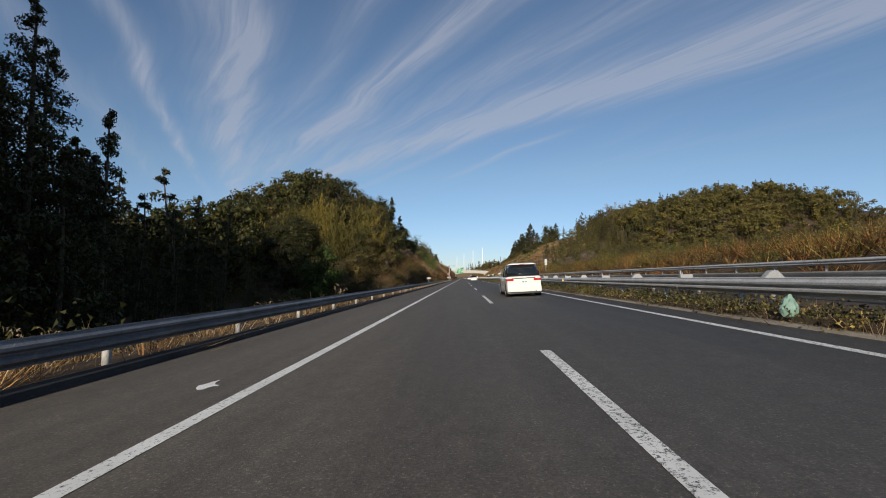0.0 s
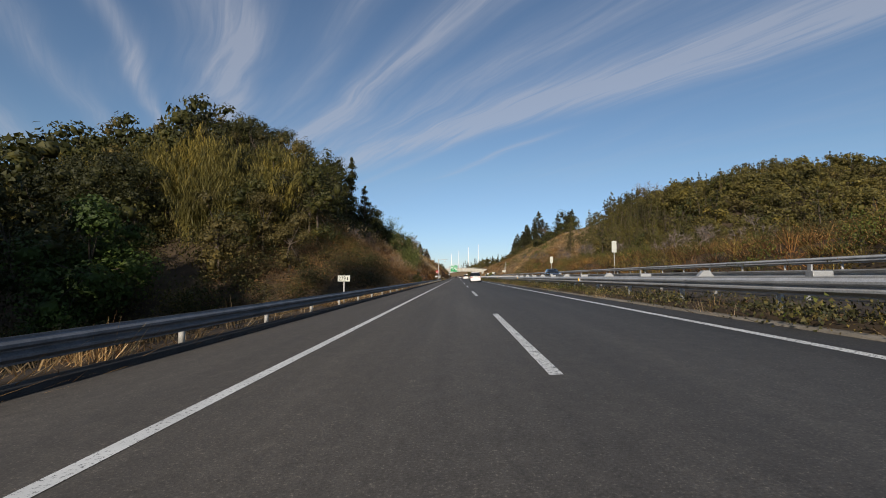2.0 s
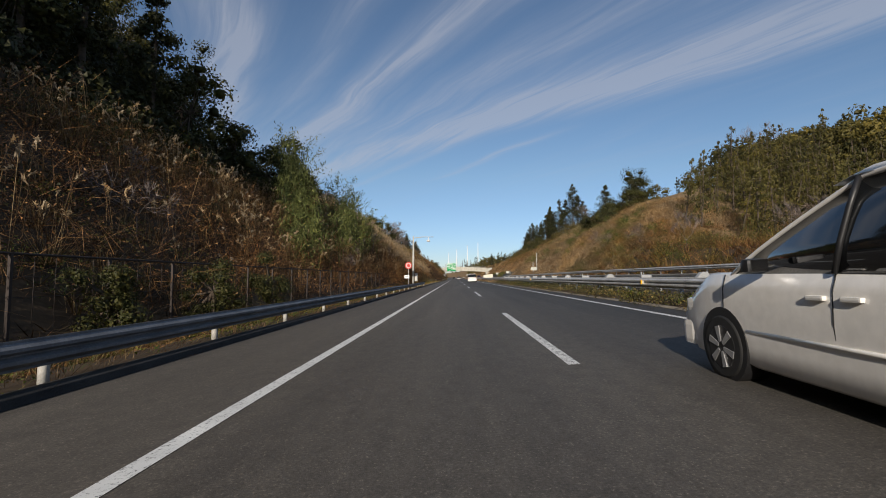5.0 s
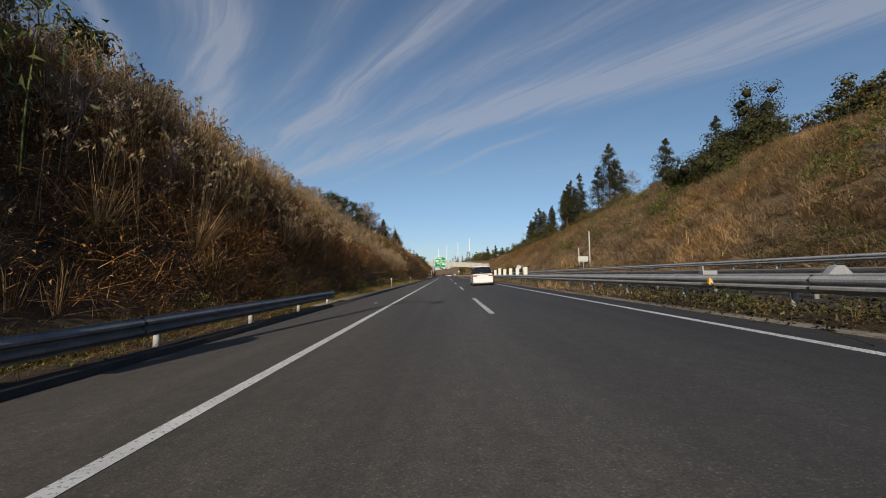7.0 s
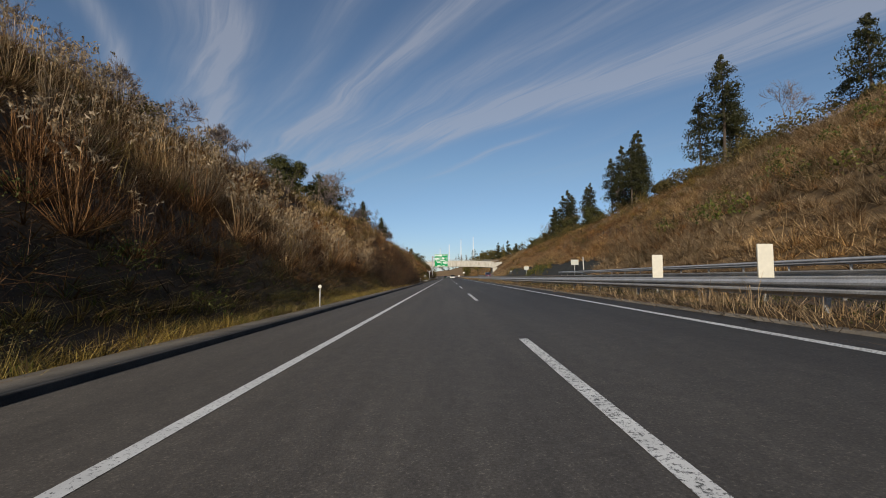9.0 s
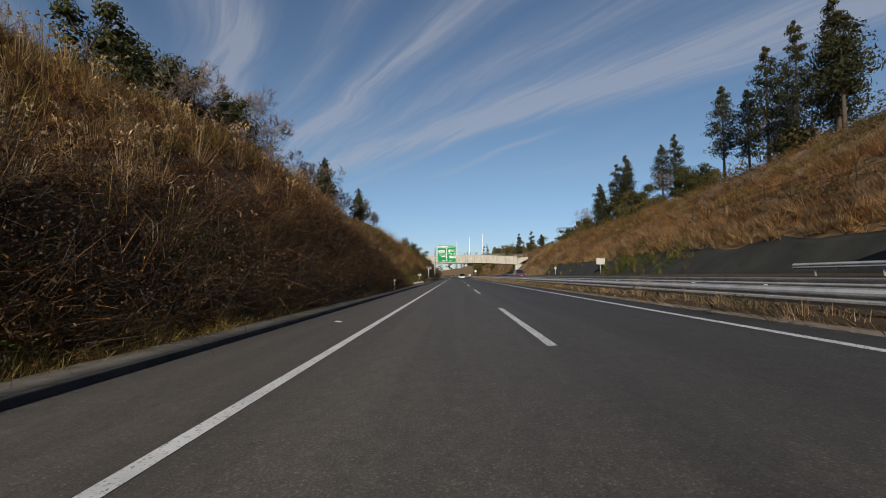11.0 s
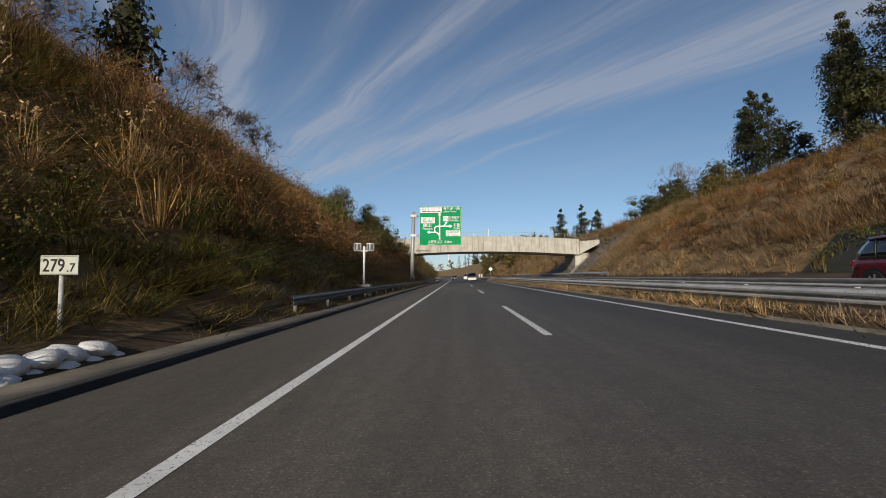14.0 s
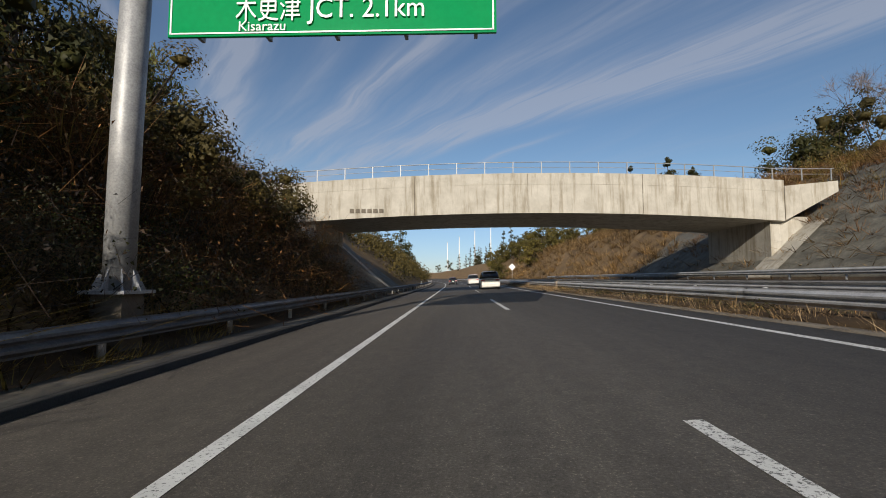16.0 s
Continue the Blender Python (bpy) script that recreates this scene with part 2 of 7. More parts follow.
POST = mottled("post_paint_offwhite", (0.40, 0.385, 0.345), (0.58, 0.56, 0.51), 4.0, 0.6, 0.0, 0.1, 30)
WHITE = plain("white_enamel", (0.78, 0.78, 0.76), 0.45)
CREAM = plain("cream_board", (0.66, 0.62, 0.50), 0.5)
BLACK = plain("black_rubber", (0.012, 0.012, 0.012), 0.75)
DARK = plain("dark_brown_steel", (0.035, 0.024, 0.018), 0.7)
GREEN = plain("sign_green", (0.004, 0.27, 0.075), 0.07, 0, 0.5)
SIGN_W = plain("sign_white", (0.80, 0.81, 0.79), 0.3)
RED = plain("sign_red", (0.55, 0.03, 0.02), 0.4)
YELLOW = plain("reflector_amber", (0.85, 0.45, 0.02), 0.35)
BARK = mottled("bark", (0.05, 0.036, 0.025), (0.12, 0.09, 0.065), 1.5, 0.95, 0, 0.6, 12)
TWIG = foliage("bare_twigs", (0.10, 0.075, 0.064), (0.18, 0.14, 0.122), (0.29, 0.235, 0.205), 0.4, 0.0, 0.9)
CEDAR = foliage("cedar_needles", (0.016, 0.019, 0.006), (0.036, 0.037, 0.010), (0.074, 0.066, 0.016), 0.12, 0.12, even=0.45)
BROAD = foliage("evergreen_leaves", (0.020, 0.025, 0.007), (0.050, 0.051, 0.012), (0.118, 0.099, 0.025), 0.10, 0.2, even=0.45)
FARWOOD = foliage("sunlit_mixed_leaves", (0.046, 0.042, 0.010), (0.105, 0.088, 0.022), (0.19, 0.15, 0.042), 0.09, 0.2, even=0.35)
LEAF_G = foliage("full_green_leaves", (0.022, 0.042, 0.008), (0.055, 0.085, 0.016), (0.10, 0.13, 0.03), 0.15, 0.2, even=0.3)
OLIVE = foliage("olive_winter_leaves", (0.045, 0.040, 0.013), (0.095, 0.075, 0.024), (0.18, 0.135, 0.042), 0.12, 0.25, even=0.45)
BAMBOO = foliage("bamboo_leaves", (0.060, 0.058, 0.013), (0.145, 0.120, 0.028), (0.26, 0.205, 0.055), 0.10, 0.3, even=0.45)
BAMBOO_G = foliage("green_bamboo_leaves", (0.055, 0.070, 0.018), (0.13, 0.145, 0.04), (0.23, 0.235, 0.08), 0.2, 0.3)
LITTER = foliage("dead_leaves_and_stems", (0.045, 0.026, 0.013), (0.11, 0.066, 0.030), (0.22, 0.15, 0.07), 0.2, 0.1)
DRY = foliage("dry_grass", (0.055, 0.031, 0.013), (0.215, 0.132, 0.056), (0.50, 0.345, 0.165), 0.16, 0.25)
BRUSH = foliage("brown_brush", (0.034, 0.017, 0.007), (0.115, 0.054, 0.019), (0.25, 0.13, 0.045), 0.14, 0.15)
PLUME = foliage("pampas_plumes", (0.24, 0.17, 0.10), (0.36, 0.275, 0.17), (0.48, 0.39, 0.27), 0.3, 0.35)
WEED = foliage("green_weeds", (0.035, 0.055, 0.010), (0.085, 0.105, 0.020), (0.17, 0.17, 0.04), 0.3, 0.3)
IVY = foliage("creeper_leaves", (0.020, 0.022, 0.010), (0.055, 0.055, 0.020), (0.15, 0.12, 0.04), 0.6, 0.15)
STRAW = foliage("pale_straw", (0.11, 0.070, 0.036), (0.36, 0.245, 0.132), (0.64, 0.48, 0.29), 0.12, 0.25)
RUST = foliage("rusty_dead_brush", (0.045, 0.021, 0.009), (0.195, 0.094, 0.037), (0.46, 0.25, 0.10), 0.16, 0.2)
# Near-black brush tones: the shade at the slope's foot is put into this colour.
SHADE_BROWN = foliage("dead_brush_darkened_for_shade", (0.010, 0.007, 0.005), (0.032, 0.020, 0.012), (0.085, 0.050, 0.027), 0.2, 0.05)
GOLD = foliage("olive_gold_grass", (0.060, 0.046, 0.012), (0.215, 0.155, 0.042), (0.45, 0.335, 0.10), 0.14, 0.25)
SUGI = foliage("winter_cedar_needles", (0.034, 0.034, 0.009), (0.080, 0.071, 0.018), (0.145, 0.120, 0.032), 0.10, 0.15, even=0.45)
SAND = mottled("sandbag_cloth", (0.62, 0.61, 0.58), (0.80, 0.79, 0.76), 3.0, 0.9, 0, 0.4, 40)
CAR_WHITE = plain("pearl_white_car_paint", (0.74, 0.72, 0.66), 0.3, 0.0, 0.5, 0.6)
CAR_SILVER = plain("champagne_silver_car_paint", (0.78, 0.75, 0.70), 0.32, 0.0, 0.5, 0.6)
CAR_DARK = plain("dark_car_paint", (0.015, 0.018, 0.024), 0.25, 0.0, 0.5, 0.8)
CAR_RED = plain("maroon_car_paint", (0.10, 0.010, 0.016), 0.25, 0.0, 0.5, 0.8)
GLASS = glass_dark("tinted_glass")
LAMP_RED = plain("red_lamp_lens", (0.42, 0.012, 0.016), 0.15, 0, 0.6, 0.6)
LAMP_CLEAR = plain("clear_lamp_lens", (0.72, 0.70, 0.66), 0.12, 0, 0.6, 0.6)
CHROME = plain("chrome", (0.70, 0.70, 0.71), 0.16, 1.0)
TRIM = plain("black_trim", (0.015, 0.015, 0.016), 0.45)

# ---------------------------------------------------------------- builders
def mesh_of(name, verts, faces, mats, index=None, smooth=False):
    """A mesh from arrays of points and triangles."""
    v, f = np.asarray(verts, np.float32), np.asarray(faces, np.int32)
    me = bpy.data.meshes.new(name)
    me.vertices.add(len(v))
    me.vertices.foreach_set("co", v.ravel())
    n = f.shape[1]
    me.loops.add(f.size)
    me.loops.foreach_set("vertex_index", f.ravel())
    me.polygons.add(len(f))
    me.polygons.foreach_set("loop_start", np.arange(len(f), dtype=np.int32) * n)
    for m in mats:
        me.materials.append(m)
    if index is not None:
        me.polygons.foreach_set("material_index", np.asarray(index, np.int32))
    me.update(calc_edges=True)
    if smooth:
        me.polygons.foreach_set("use_smooth", np.ones(len(f), bool))
    return me


def part(name, data, mat, parent, label=""):
    """Links a bmesh or a mesh as one object under a thing or a part."""
    if isinstance(data, bmesh.types.BMesh):
        me = bpy.data.meshes.new(name)
        data.to_mesh(me)
        data.free()
        me.materials.append(mat)
    else:
        me = data
    ob = new(name, me)
    ob.parent = parent
    if label:
        tagged(ob, label)
    return ob


def thing(name, label, category, group="", kind="", at=None):
    e = tagged(new(name), label, category, group, kind)
    e.empty_display_size = 0.2
    if at is not None:
        e.matrix_world = at
    return e


def add_box(bm, x0, x1, y0, y1, z0, z1, bevel=0.0, m=None):
    r = bmesh.ops.create_cube(bm, size=1)
    vs = r["verts"]
    for v in vs:
        v.co = Vector((x0 + (v.co.x + 0.5) * (x1 - x0), y0 + (v.co.y + 0.5) * (y1 - y0), z0 + (v.co.z + 0.5) * (z1 - z0)))
    if bevel:
        es = list({e for v in vs for e in v.link_edges})
        bmesh.ops.bevel(bm, geom=es, offset=bevel, segments=2, affect="EDGES", profile=0.7)
    return bm


def box_bm(*dims, bevel=0.0):
    return add_box(bmesh.new(), *dims, bevel=bevel)


def tube_bm(pts, radii, sides=10, cap=True):
    """A tube through points with a radius at each."""
    bm = bmesh.new()
    rings = []
    pts = [Vector(p) for p in pts]
    for i, p in enumerate(pts):
        d = (pts[min(i + 1, len(pts) - 1)] - pts[max(i - 1, 0)]).normalized()
        a = d.orthogonal().normalized() if abs(d.z) < 0.99 else Vector((1, 0, 0))
        b = d.cross(a).normalized()
        a = b.cross(d)
        r = radii[i] if isinstance(radii, (list, tuple)) else radii
        rings.append([bm.verts.new(p + (a * math.cos(k * 2 * math.pi / sides) + b * math.sin(k * 2 * math.pi / sides)) * r) for k in range(sides)])
    for q, w in zip(rings, rings[1:]):
        for k in range(sides):
            f = bm.faces.new((q[k], q[(k + 1) % sides], w[(k + 1) % sides], w[k]))
            f.smooth = True
    if cap:
        bm.faces.new(list(reversed(rings[0])))
        bm.faces.new(rings[-1])
    bmesh.ops.recalc_face_normals(bm, faces=bm.faces)
    return bm


def sweep_bm(profile, path, close=True):
    """Sweeps a closed profile of (across, up) along points of (x, y, z) that run ahead."""
    bm = bmesh.new()
    rings = [[bm.verts.new((x + a, y, z + u)) for a, u in profile] for x, y, z in path]
    n = len(profile)
    for q, w in zip(rings, rings[1:]):
        for k in range(n if close else n - 1):
            bm.faces.new((q[k], q[(k + 1) % n], w[(k + 1) % n], w[k]))
    if close:
        bm.faces.new(rings[0])
        bm.faces.new(list(reversed(rings[-1])))
    bmesh.ops.recalc_face_normals(bm, faces=bm.faces)
    return bm


def lettering(name, text, size, mat, parent, m, label="", align="LEFT", squeeze=1.0):
    """Writing as a thin mesh with the built-in font."""
    c = bpy.data.curves.new(name, "FONT")
    c.body, c.size, c.align_x, c.extrude = text, size, align, 0.004
    c.resolution_u = 3
    tmp = bpy.data.objects.new(name, c)
    scene.collection.objects.link(tmp)
    me = bpy.data.meshes.new_from_object(tmp.evaluated_get(bpy.context.evaluated_depsgraph_get()))
    bpy.data.objects.remove(tmp)
    me.materials.clear()
    me.materials.append(mat)
    ob = part(name, me, mat, parent, label)
    ob.matrix_basis = m @ Matrix.Diagonal((squeeze, 1, 1, 1))
    return ob


# ---------------------------------------------------------------- lie of the land
FALL = 0.049                                   # the carriageway leans up to the right
BEND0, BEND_R = 478.0, 1500.0                  # from here the road bends left


def bend(y):
    y = np.asarray(y, float)
    d = np.clip(y - BEND0, 0, 600)
    return -(d * d) / (2 * BEND_R) - np.clip(y - BEND0 - 600, 0, None) * 0.4


def road_z(x):
    """Height of the paved strip for an offset from the lane's middle."""
    x = np.asarray(x, float)
    return np.where(x < 9.0, FALL * x, FALL * 9.0 + (x - 9.0) * 0.062)


def fbm(x, y, scale, seed, octaves=4):
    r = np.random.RandomState(seed)
    out, amp = 0.0, 1.0
    for _ in range(octaves):
        for _k in range(3):
            a, ph = r.uniform(0, 2 * math.pi), r.uniform(0, 2 * math.pi)
            out = out + amp * np.sin((x * math.cos(a) + y * math.sin(a)) * scale * r.uniform(0.7, 1.4) + ph) / 3
        scale, amp = scale * 2.1, amp * 0.5
    return out


def smin(a, b, k):
    h = np.clip(0.5 + 0.5 * (b - a) / k, 0, 1)
    return b * (1 - h) + a * h - k * h * (1 - h)


LY = [-200, 55, 85, 100, 115, 135, 152, 175, 200, 230, 300, 400, 445, 480, 540, 640, 900]
LC = [-5, -5, -4, 3, 12, 22, 30, 25.5, 18.5, 14.8, 14.4, 13.8, 12.4, 11, 9, 7, 4]
LG = [0.5, 0.5, 0.5, 0.55, 0.74, 0.82, 0.82, 0.82, 0.82, 0.82, 0.82, 0.82, 0.86, 0.8, 0.7, 0.5, 0.4]
RY = [-200, 120, 185, 205, 225, 250, 300, 430, 470, 520, 600, 900]
RC = [2.6, 2.6, 3.2, 8, 14, 16.5, 16, 15.5, 13, 12, 10, 6]


TY, TW = [105, 122, 192, 208, 295, 305], [0, 3.1, 3.1, 1.2, 1.2, 0.3]      # width of the flat toe


def land(x, y):
    """Height of the ground."""
    x, y = np.asarray(x, float), np.asarray(y, float)
    u = x - bend(y)
    z = road_z(u) - 0.12
    # left of the road
    d = -u - 5.3
    toe = np.interp(y, TY, TW)
    crest, grade = np.interp(y, LY, LC), np.interp(y, LY, LG)
    crest = crest - np.where((y > 90) & (y < 230), np.clip(d - 30, 0, 100) * 0.15, 0)
    rough = fbm(x, y, 0.35, 3) * 0.45
    # spurs and hollows: here the cutting is steep at its foot, there hollowed out
    swell = 1.6 * np.sin(math.pi * np.clip((d - toe) / 17, 0, 1)) * np.interp(y, [195, 203, 216, 250, 262, 275, 305, 318, 340, 356, 376, 384, 400, 412, 450], [0, 1.2, 1.1, 0.3, 0.0, -0.5, -0.5, 1.3, 1.2, -0.7, -0.7, 1.0, 1.0, 0.15, 0])
    up = smin(grade * np.maximum(d - toe, 0.04 * d) + swell, np.maximum(crest, 0) + 0.22 * np.clip(d - np.maximum(crest, 0) / grade, 0, 26) * np.clip((y - 150) / 60, 0.15, 1), 3.0)
    down = np.maximum(crest, -0.5 * d) + np.clip(d - 30, 0, 200) * 0.06
    left = np.where(crest > 0, np.maximum(up, 0) , down) + rough * np.clip(d / 4, 0, 1)
    z = np.where(d > 0, -0.32 + left, z)
    # right of the far carriageway
    e = u - 20.6
    top = np.interp(y, RY, RC)
    bank = smin(smin(0.92 * e, 7.0 + 0.52 * (e - 7.6), 2.0), top + 0.02 * np.maximum(e - 24, 0), 3.0)
    hill = 33 * np.exp(-((x - 168) / 92) ** 2 - ((y - 280) / 72) ** 2) + 12 * np.exp(-((x - 75) / 60) ** 2 - ((y - 700) / 90) ** 2)
    right = np.maximum(bank, 0)
    right = right + np.clip(e / 40, 0, 1) * hill * 0.95 * np.clip(1.15 - right / 55, 0.3, 1) + rough * np.clip(e / 4, 0, 1)
    z = np.where(e > 0, 1.02 + right, z)
    return z

# ---------------------------------------------------------------- ground and road
def steps(*runs):
    out = []
    for a, b, s in runs:
        out += list(np.arange(a, b, s))
    return np.array(out + [runs[-1][1]])


gx = steps((-3000, -600, 300), (-600, -120, 40), (-120, -30, 5), (-30, 46, 1.0), (46, 120, 5), (120, 320, 15), (320, 800, 60), (800, 3000, 275))
gy = steps((-400, -60, 40), (-60, 540, 2.8), (540, 900, 15), (900, 4000, 200))
GX, GY = np.meshgrid(gx, gy, indexing="ij")
GZ = land(GX + bend(GY) * (np.abs(GX) < 200), GY)
gv = np.stack([(GX + bend(GY) * (np.abs(GX) < 200)).ravel(), GY.ravel(), GZ.ravel()], -1)
ni, nj = len(gx), len(gy)
ii, jj = np.meshgrid(np.arange(ni - 1), np.arange(nj - 1), indexing="ij")
q = (ii * nj + jj).ravel()
ground = new("ground", mesh_of("ground", gv, np.stack([q, q + nj, q + nj + 1, q + 1], -1), [SOIL, TURF], (gx[ii.ravel()] > 20) & (gx[ii.ravel()] < 58) & (gy[jj.ravel()] > 190) | (gx[ii.ravel()] > -32) & (gx[ii.ravel()] < -6) & (gy[jj.ravel()] > 338), True))
tagged(ground, "bare winter soil and litter of banks and fields", "ground", kind="structure")


def strip(name, u0, u1, y0, y1, lift, mat, label, category, step=10.0, thick=0.0, kind="structure", group=""):
    """A sheet on the road that follows its bend and lean; with a thickness it is a slab with edges."""
    n = max(1, int(round((y1 - y0) / step)))
    ys = np.linspace(y0, y1, n + 1)
    xs = [bend(ys) + u for u in (u0, u1)]
    zs = [np.full(n + 1, float(road_z(u)) + lift) for u in (u0, u1)]
    v = np.concatenate([np.stack([x, ys, z], -1) for x, z in zip(xs, zs)])
    k = np.arange(n)
    f = [np.stack([k, k + n + 1, k + n + 2, k + 1], -1)]
    if thick:
        m = len(v)
        v = np.concatenate([v, v - (0, 0, thick)])
        f += [np.stack([k, k + 1, k + 1 + m, k + m], -1), np.stack([k + n + 2, k + n + 1, k + n + 1 + m, k + n + 2 + m], -1)]
        f += [np.array([[0, m, m + n + 1, n + 1]]), np.array([[n, 2 * n + 1, 2 * n + 1 + m, n + m]])]
    ob = new(name, mesh_of(name, v, np.concatenate(f), [mat]))
    return tagged(ob, label, category, group, kind) if label else ob


strip("road", -4.25, 6.15, -120, 900, 0.0, ASPHALT, "dark worn asphalt of a two-lane carriageway", "road", thick=0.25)
strip("road", 10.2, 19.6, -120, 900, 0.0, ASPHALT, "dark asphalt of the opposite carriageway", "road", thick=0.25)
for u, w, y1, mat in ((-1.75, 0.17, 800, PAINT_NEW), (5.3, 0.16, 800, PAINT), (11.2, 0.16, 800, PAINT), (18.2, 0.16, 800, PAINT)):
    strip("road_line", u - w / 2, u + w / 2, -100, y1, 0.005, mat, "worn white solid line painted on asphalt", "road marking", 10)
for k in range(-5, 36):
    y = 6.15 + 20 * k
    strip("lane_dash", 1.675, 1.825, y - 8, y, 0.005, PAINT, "worn white lane dash painted on asphalt", "road marking", 8, group="lane dashes")
for k in range(-2, 30):
    strip("lane_dash", 14.62, 14.77, 20 * k - 4, 20 * k + 4, 0.005, PAINT, "worn white lane dash of the opposite carriageway", "road marking", 8, group="opposite lane dashes")
# kerb and gutter on the near side
strip("kerb", -4.62, -4.25, -120, 205, 0.10, CURB, "low black asphalt kerb at the hard shoulder", "kerb", thick=0.3)
strip("kerb", -4.43, -4.25, 205, 800, 0.10, CURB, "narrow black kerb along the concrete gutter", "kerb", thick=0.3)
strip("gutter", -5.25, -4.43, 205, 800, 0.104, GUTTER, "weathered concrete gutter behind the kerb", "gutter", thick=0.3)
strip("verge", -5.6, -4.62, -120, 205, 0.06, SOIL, "bare soil verge under the guard rail", "verge", thick=0.3)
strip("median_edge", 6.15, 6.45, -120, 900, 0.03, EDGE, "dusty pale concrete edge of the carriageway", "edge strip", thick=0.3)
strip("median", 6.45, 10.2, -120, 900, 0.10, SOIL, "soil strip between the two carriageways", "median", thick=0.3)

# ---------------------------------------------------------------- plants
RNG = np.random.RandomState(11)


def unit(v):
    return v / (np.linalg.norm(v, axis=-1, keepdims=True) + 1e-9)


def cards(c, size, rng, out=None, slim=0.6, droop=0.0, loose=0.9):
    """Small pointed leaf sprays, one triangle each, at points c, roughly facing along out."""
    n = len(c)
    r = unit(rng.normal(size=(n, 3)))
    nrm = r if out is None else unit(out + r * loose)
    a = unit(np.cross(nrm, unit(rng.normal(size=(n, 3)))))
    b = np.cross(nrm, a)
    a[:, 2] -= droop
    s = (size * rng.uniform(0.6, 1.5, n))[:, None]
    a, b = a * s * 0.6, b * s * 0.6 * slim
    v = np.stack([c - a * 0.7 - b * 0.55, c + b, c + a - b * 0.2], 1).reshape(-1, 3)
    return v, np.arange(3 * n).reshape(-1, 3)


def blob(c, r, rng, seg=7, rows=5, rough=0.25):
    """A lumpy closed core."""
    v = [(0, 0, -1)]
    for i in range(1, rows):
        p = -math.pi / 2 + math.pi * i / rows
        v += [(math.cos(p) * math.cos(2 * math.pi * k / seg), math.cos(p) * math.sin(2 * math.pi * k / seg), math.sin(p)) for k in range(seg)]
    v.append((0, 0, 1))
    v = np.array(v) * (1 + rng.uniform(-rough, rough, (len(v), 1)))
    f = [(0, 1 + (k + 1) % seg, 1 + k) for k in range(seg)]
    for i in range(rows - 2):
        o = 1 + i * seg
        for k in range(seg):
            a, b = o + k, o + (k + 1) % seg
            f += [(a, b, b + seg), (a, b + seg, a + seg)]
    o, t = 1 + (rows - 2) * seg, len(v) - 1
    f += [(o + k, o + (k + 1) % seg, t) for k in range(seg)]
    return np.asarray(c) + v * np.asarray(r), np.array(f)


def limb(p, q, r0, r1, sides=4):
    p, q = np.asarray(p, float), np.asarray(q, float)
    d = unit(q - p)
    a = unit(np.cross(d, (0.3, 0.9, 0.2)))
    b = np.cross(d, a)
    an = np.arange(sides) * 2 * math.pi / sides
    ring = np.cos(an)[:, None] * a + np.sin(an)[:, None] * b
    v = np.concatenate([p + ring * r0, q + ring * r1])
    k = np.arange(sides)
    n = (k + 1) % sides
    return v, np.concatenate([np.stack([k, n, n + sides], -1), np.stack([k, n + sides, k + sides], -1)])


def stem(p, r, sides=3):
    """One unbroken upright tube through points p with radii r."""
    an = np.arange(sides) * 2 * math.pi / sides
    ring = np.stack([np.cos(an), np.sin(an), 0 * an], -1)
    v = (p[:, None] + ring[None] * np.asarray(r)[:, None, None]).reshape(-1, 3)
    k = np.arange(sides)
    n = (k + 1) % sides
    f = [np.concatenate([np.stack([k, n, n + sides], -1), np.stack([k, n + sides, k + sides], -1)]) + i * sides for i in range(len(p) - 1)]
    return v, np.concatenate(f)


class Pile:
    """Gathers triangles of several materials."""
    def __init__(self):
        self.v, self.f, self.m, self.n = [], [], [], 0

    def add(self, vf, m=0):
        v, f = vf
        self.v.append(np.asarray(v, np.float32)), self.f.append(np.asarray(f, np.int64) + self.n)
        self.m.append(np.full(len(f), m, np.int32))
        self.n += len(v)
        return self

    def done(self):
        return np.concatenate(self.v), np.concatenate(self.f), np.concatenate(self.m)


def trunk_of(pile, h, r, rng, m=0, lean=0.03, n=5):
    p = [np.zeros(3)]
    for i in range(n):
        p.append(p[-1] + (rng.normal() * lean * h / n, rng.normal() * lean * h / n, h / n))
    pile.add(stem(np.array(p), r * (1 - 0.85 * np.arange(n + 1) / n), 6), m)
    return p[-1]


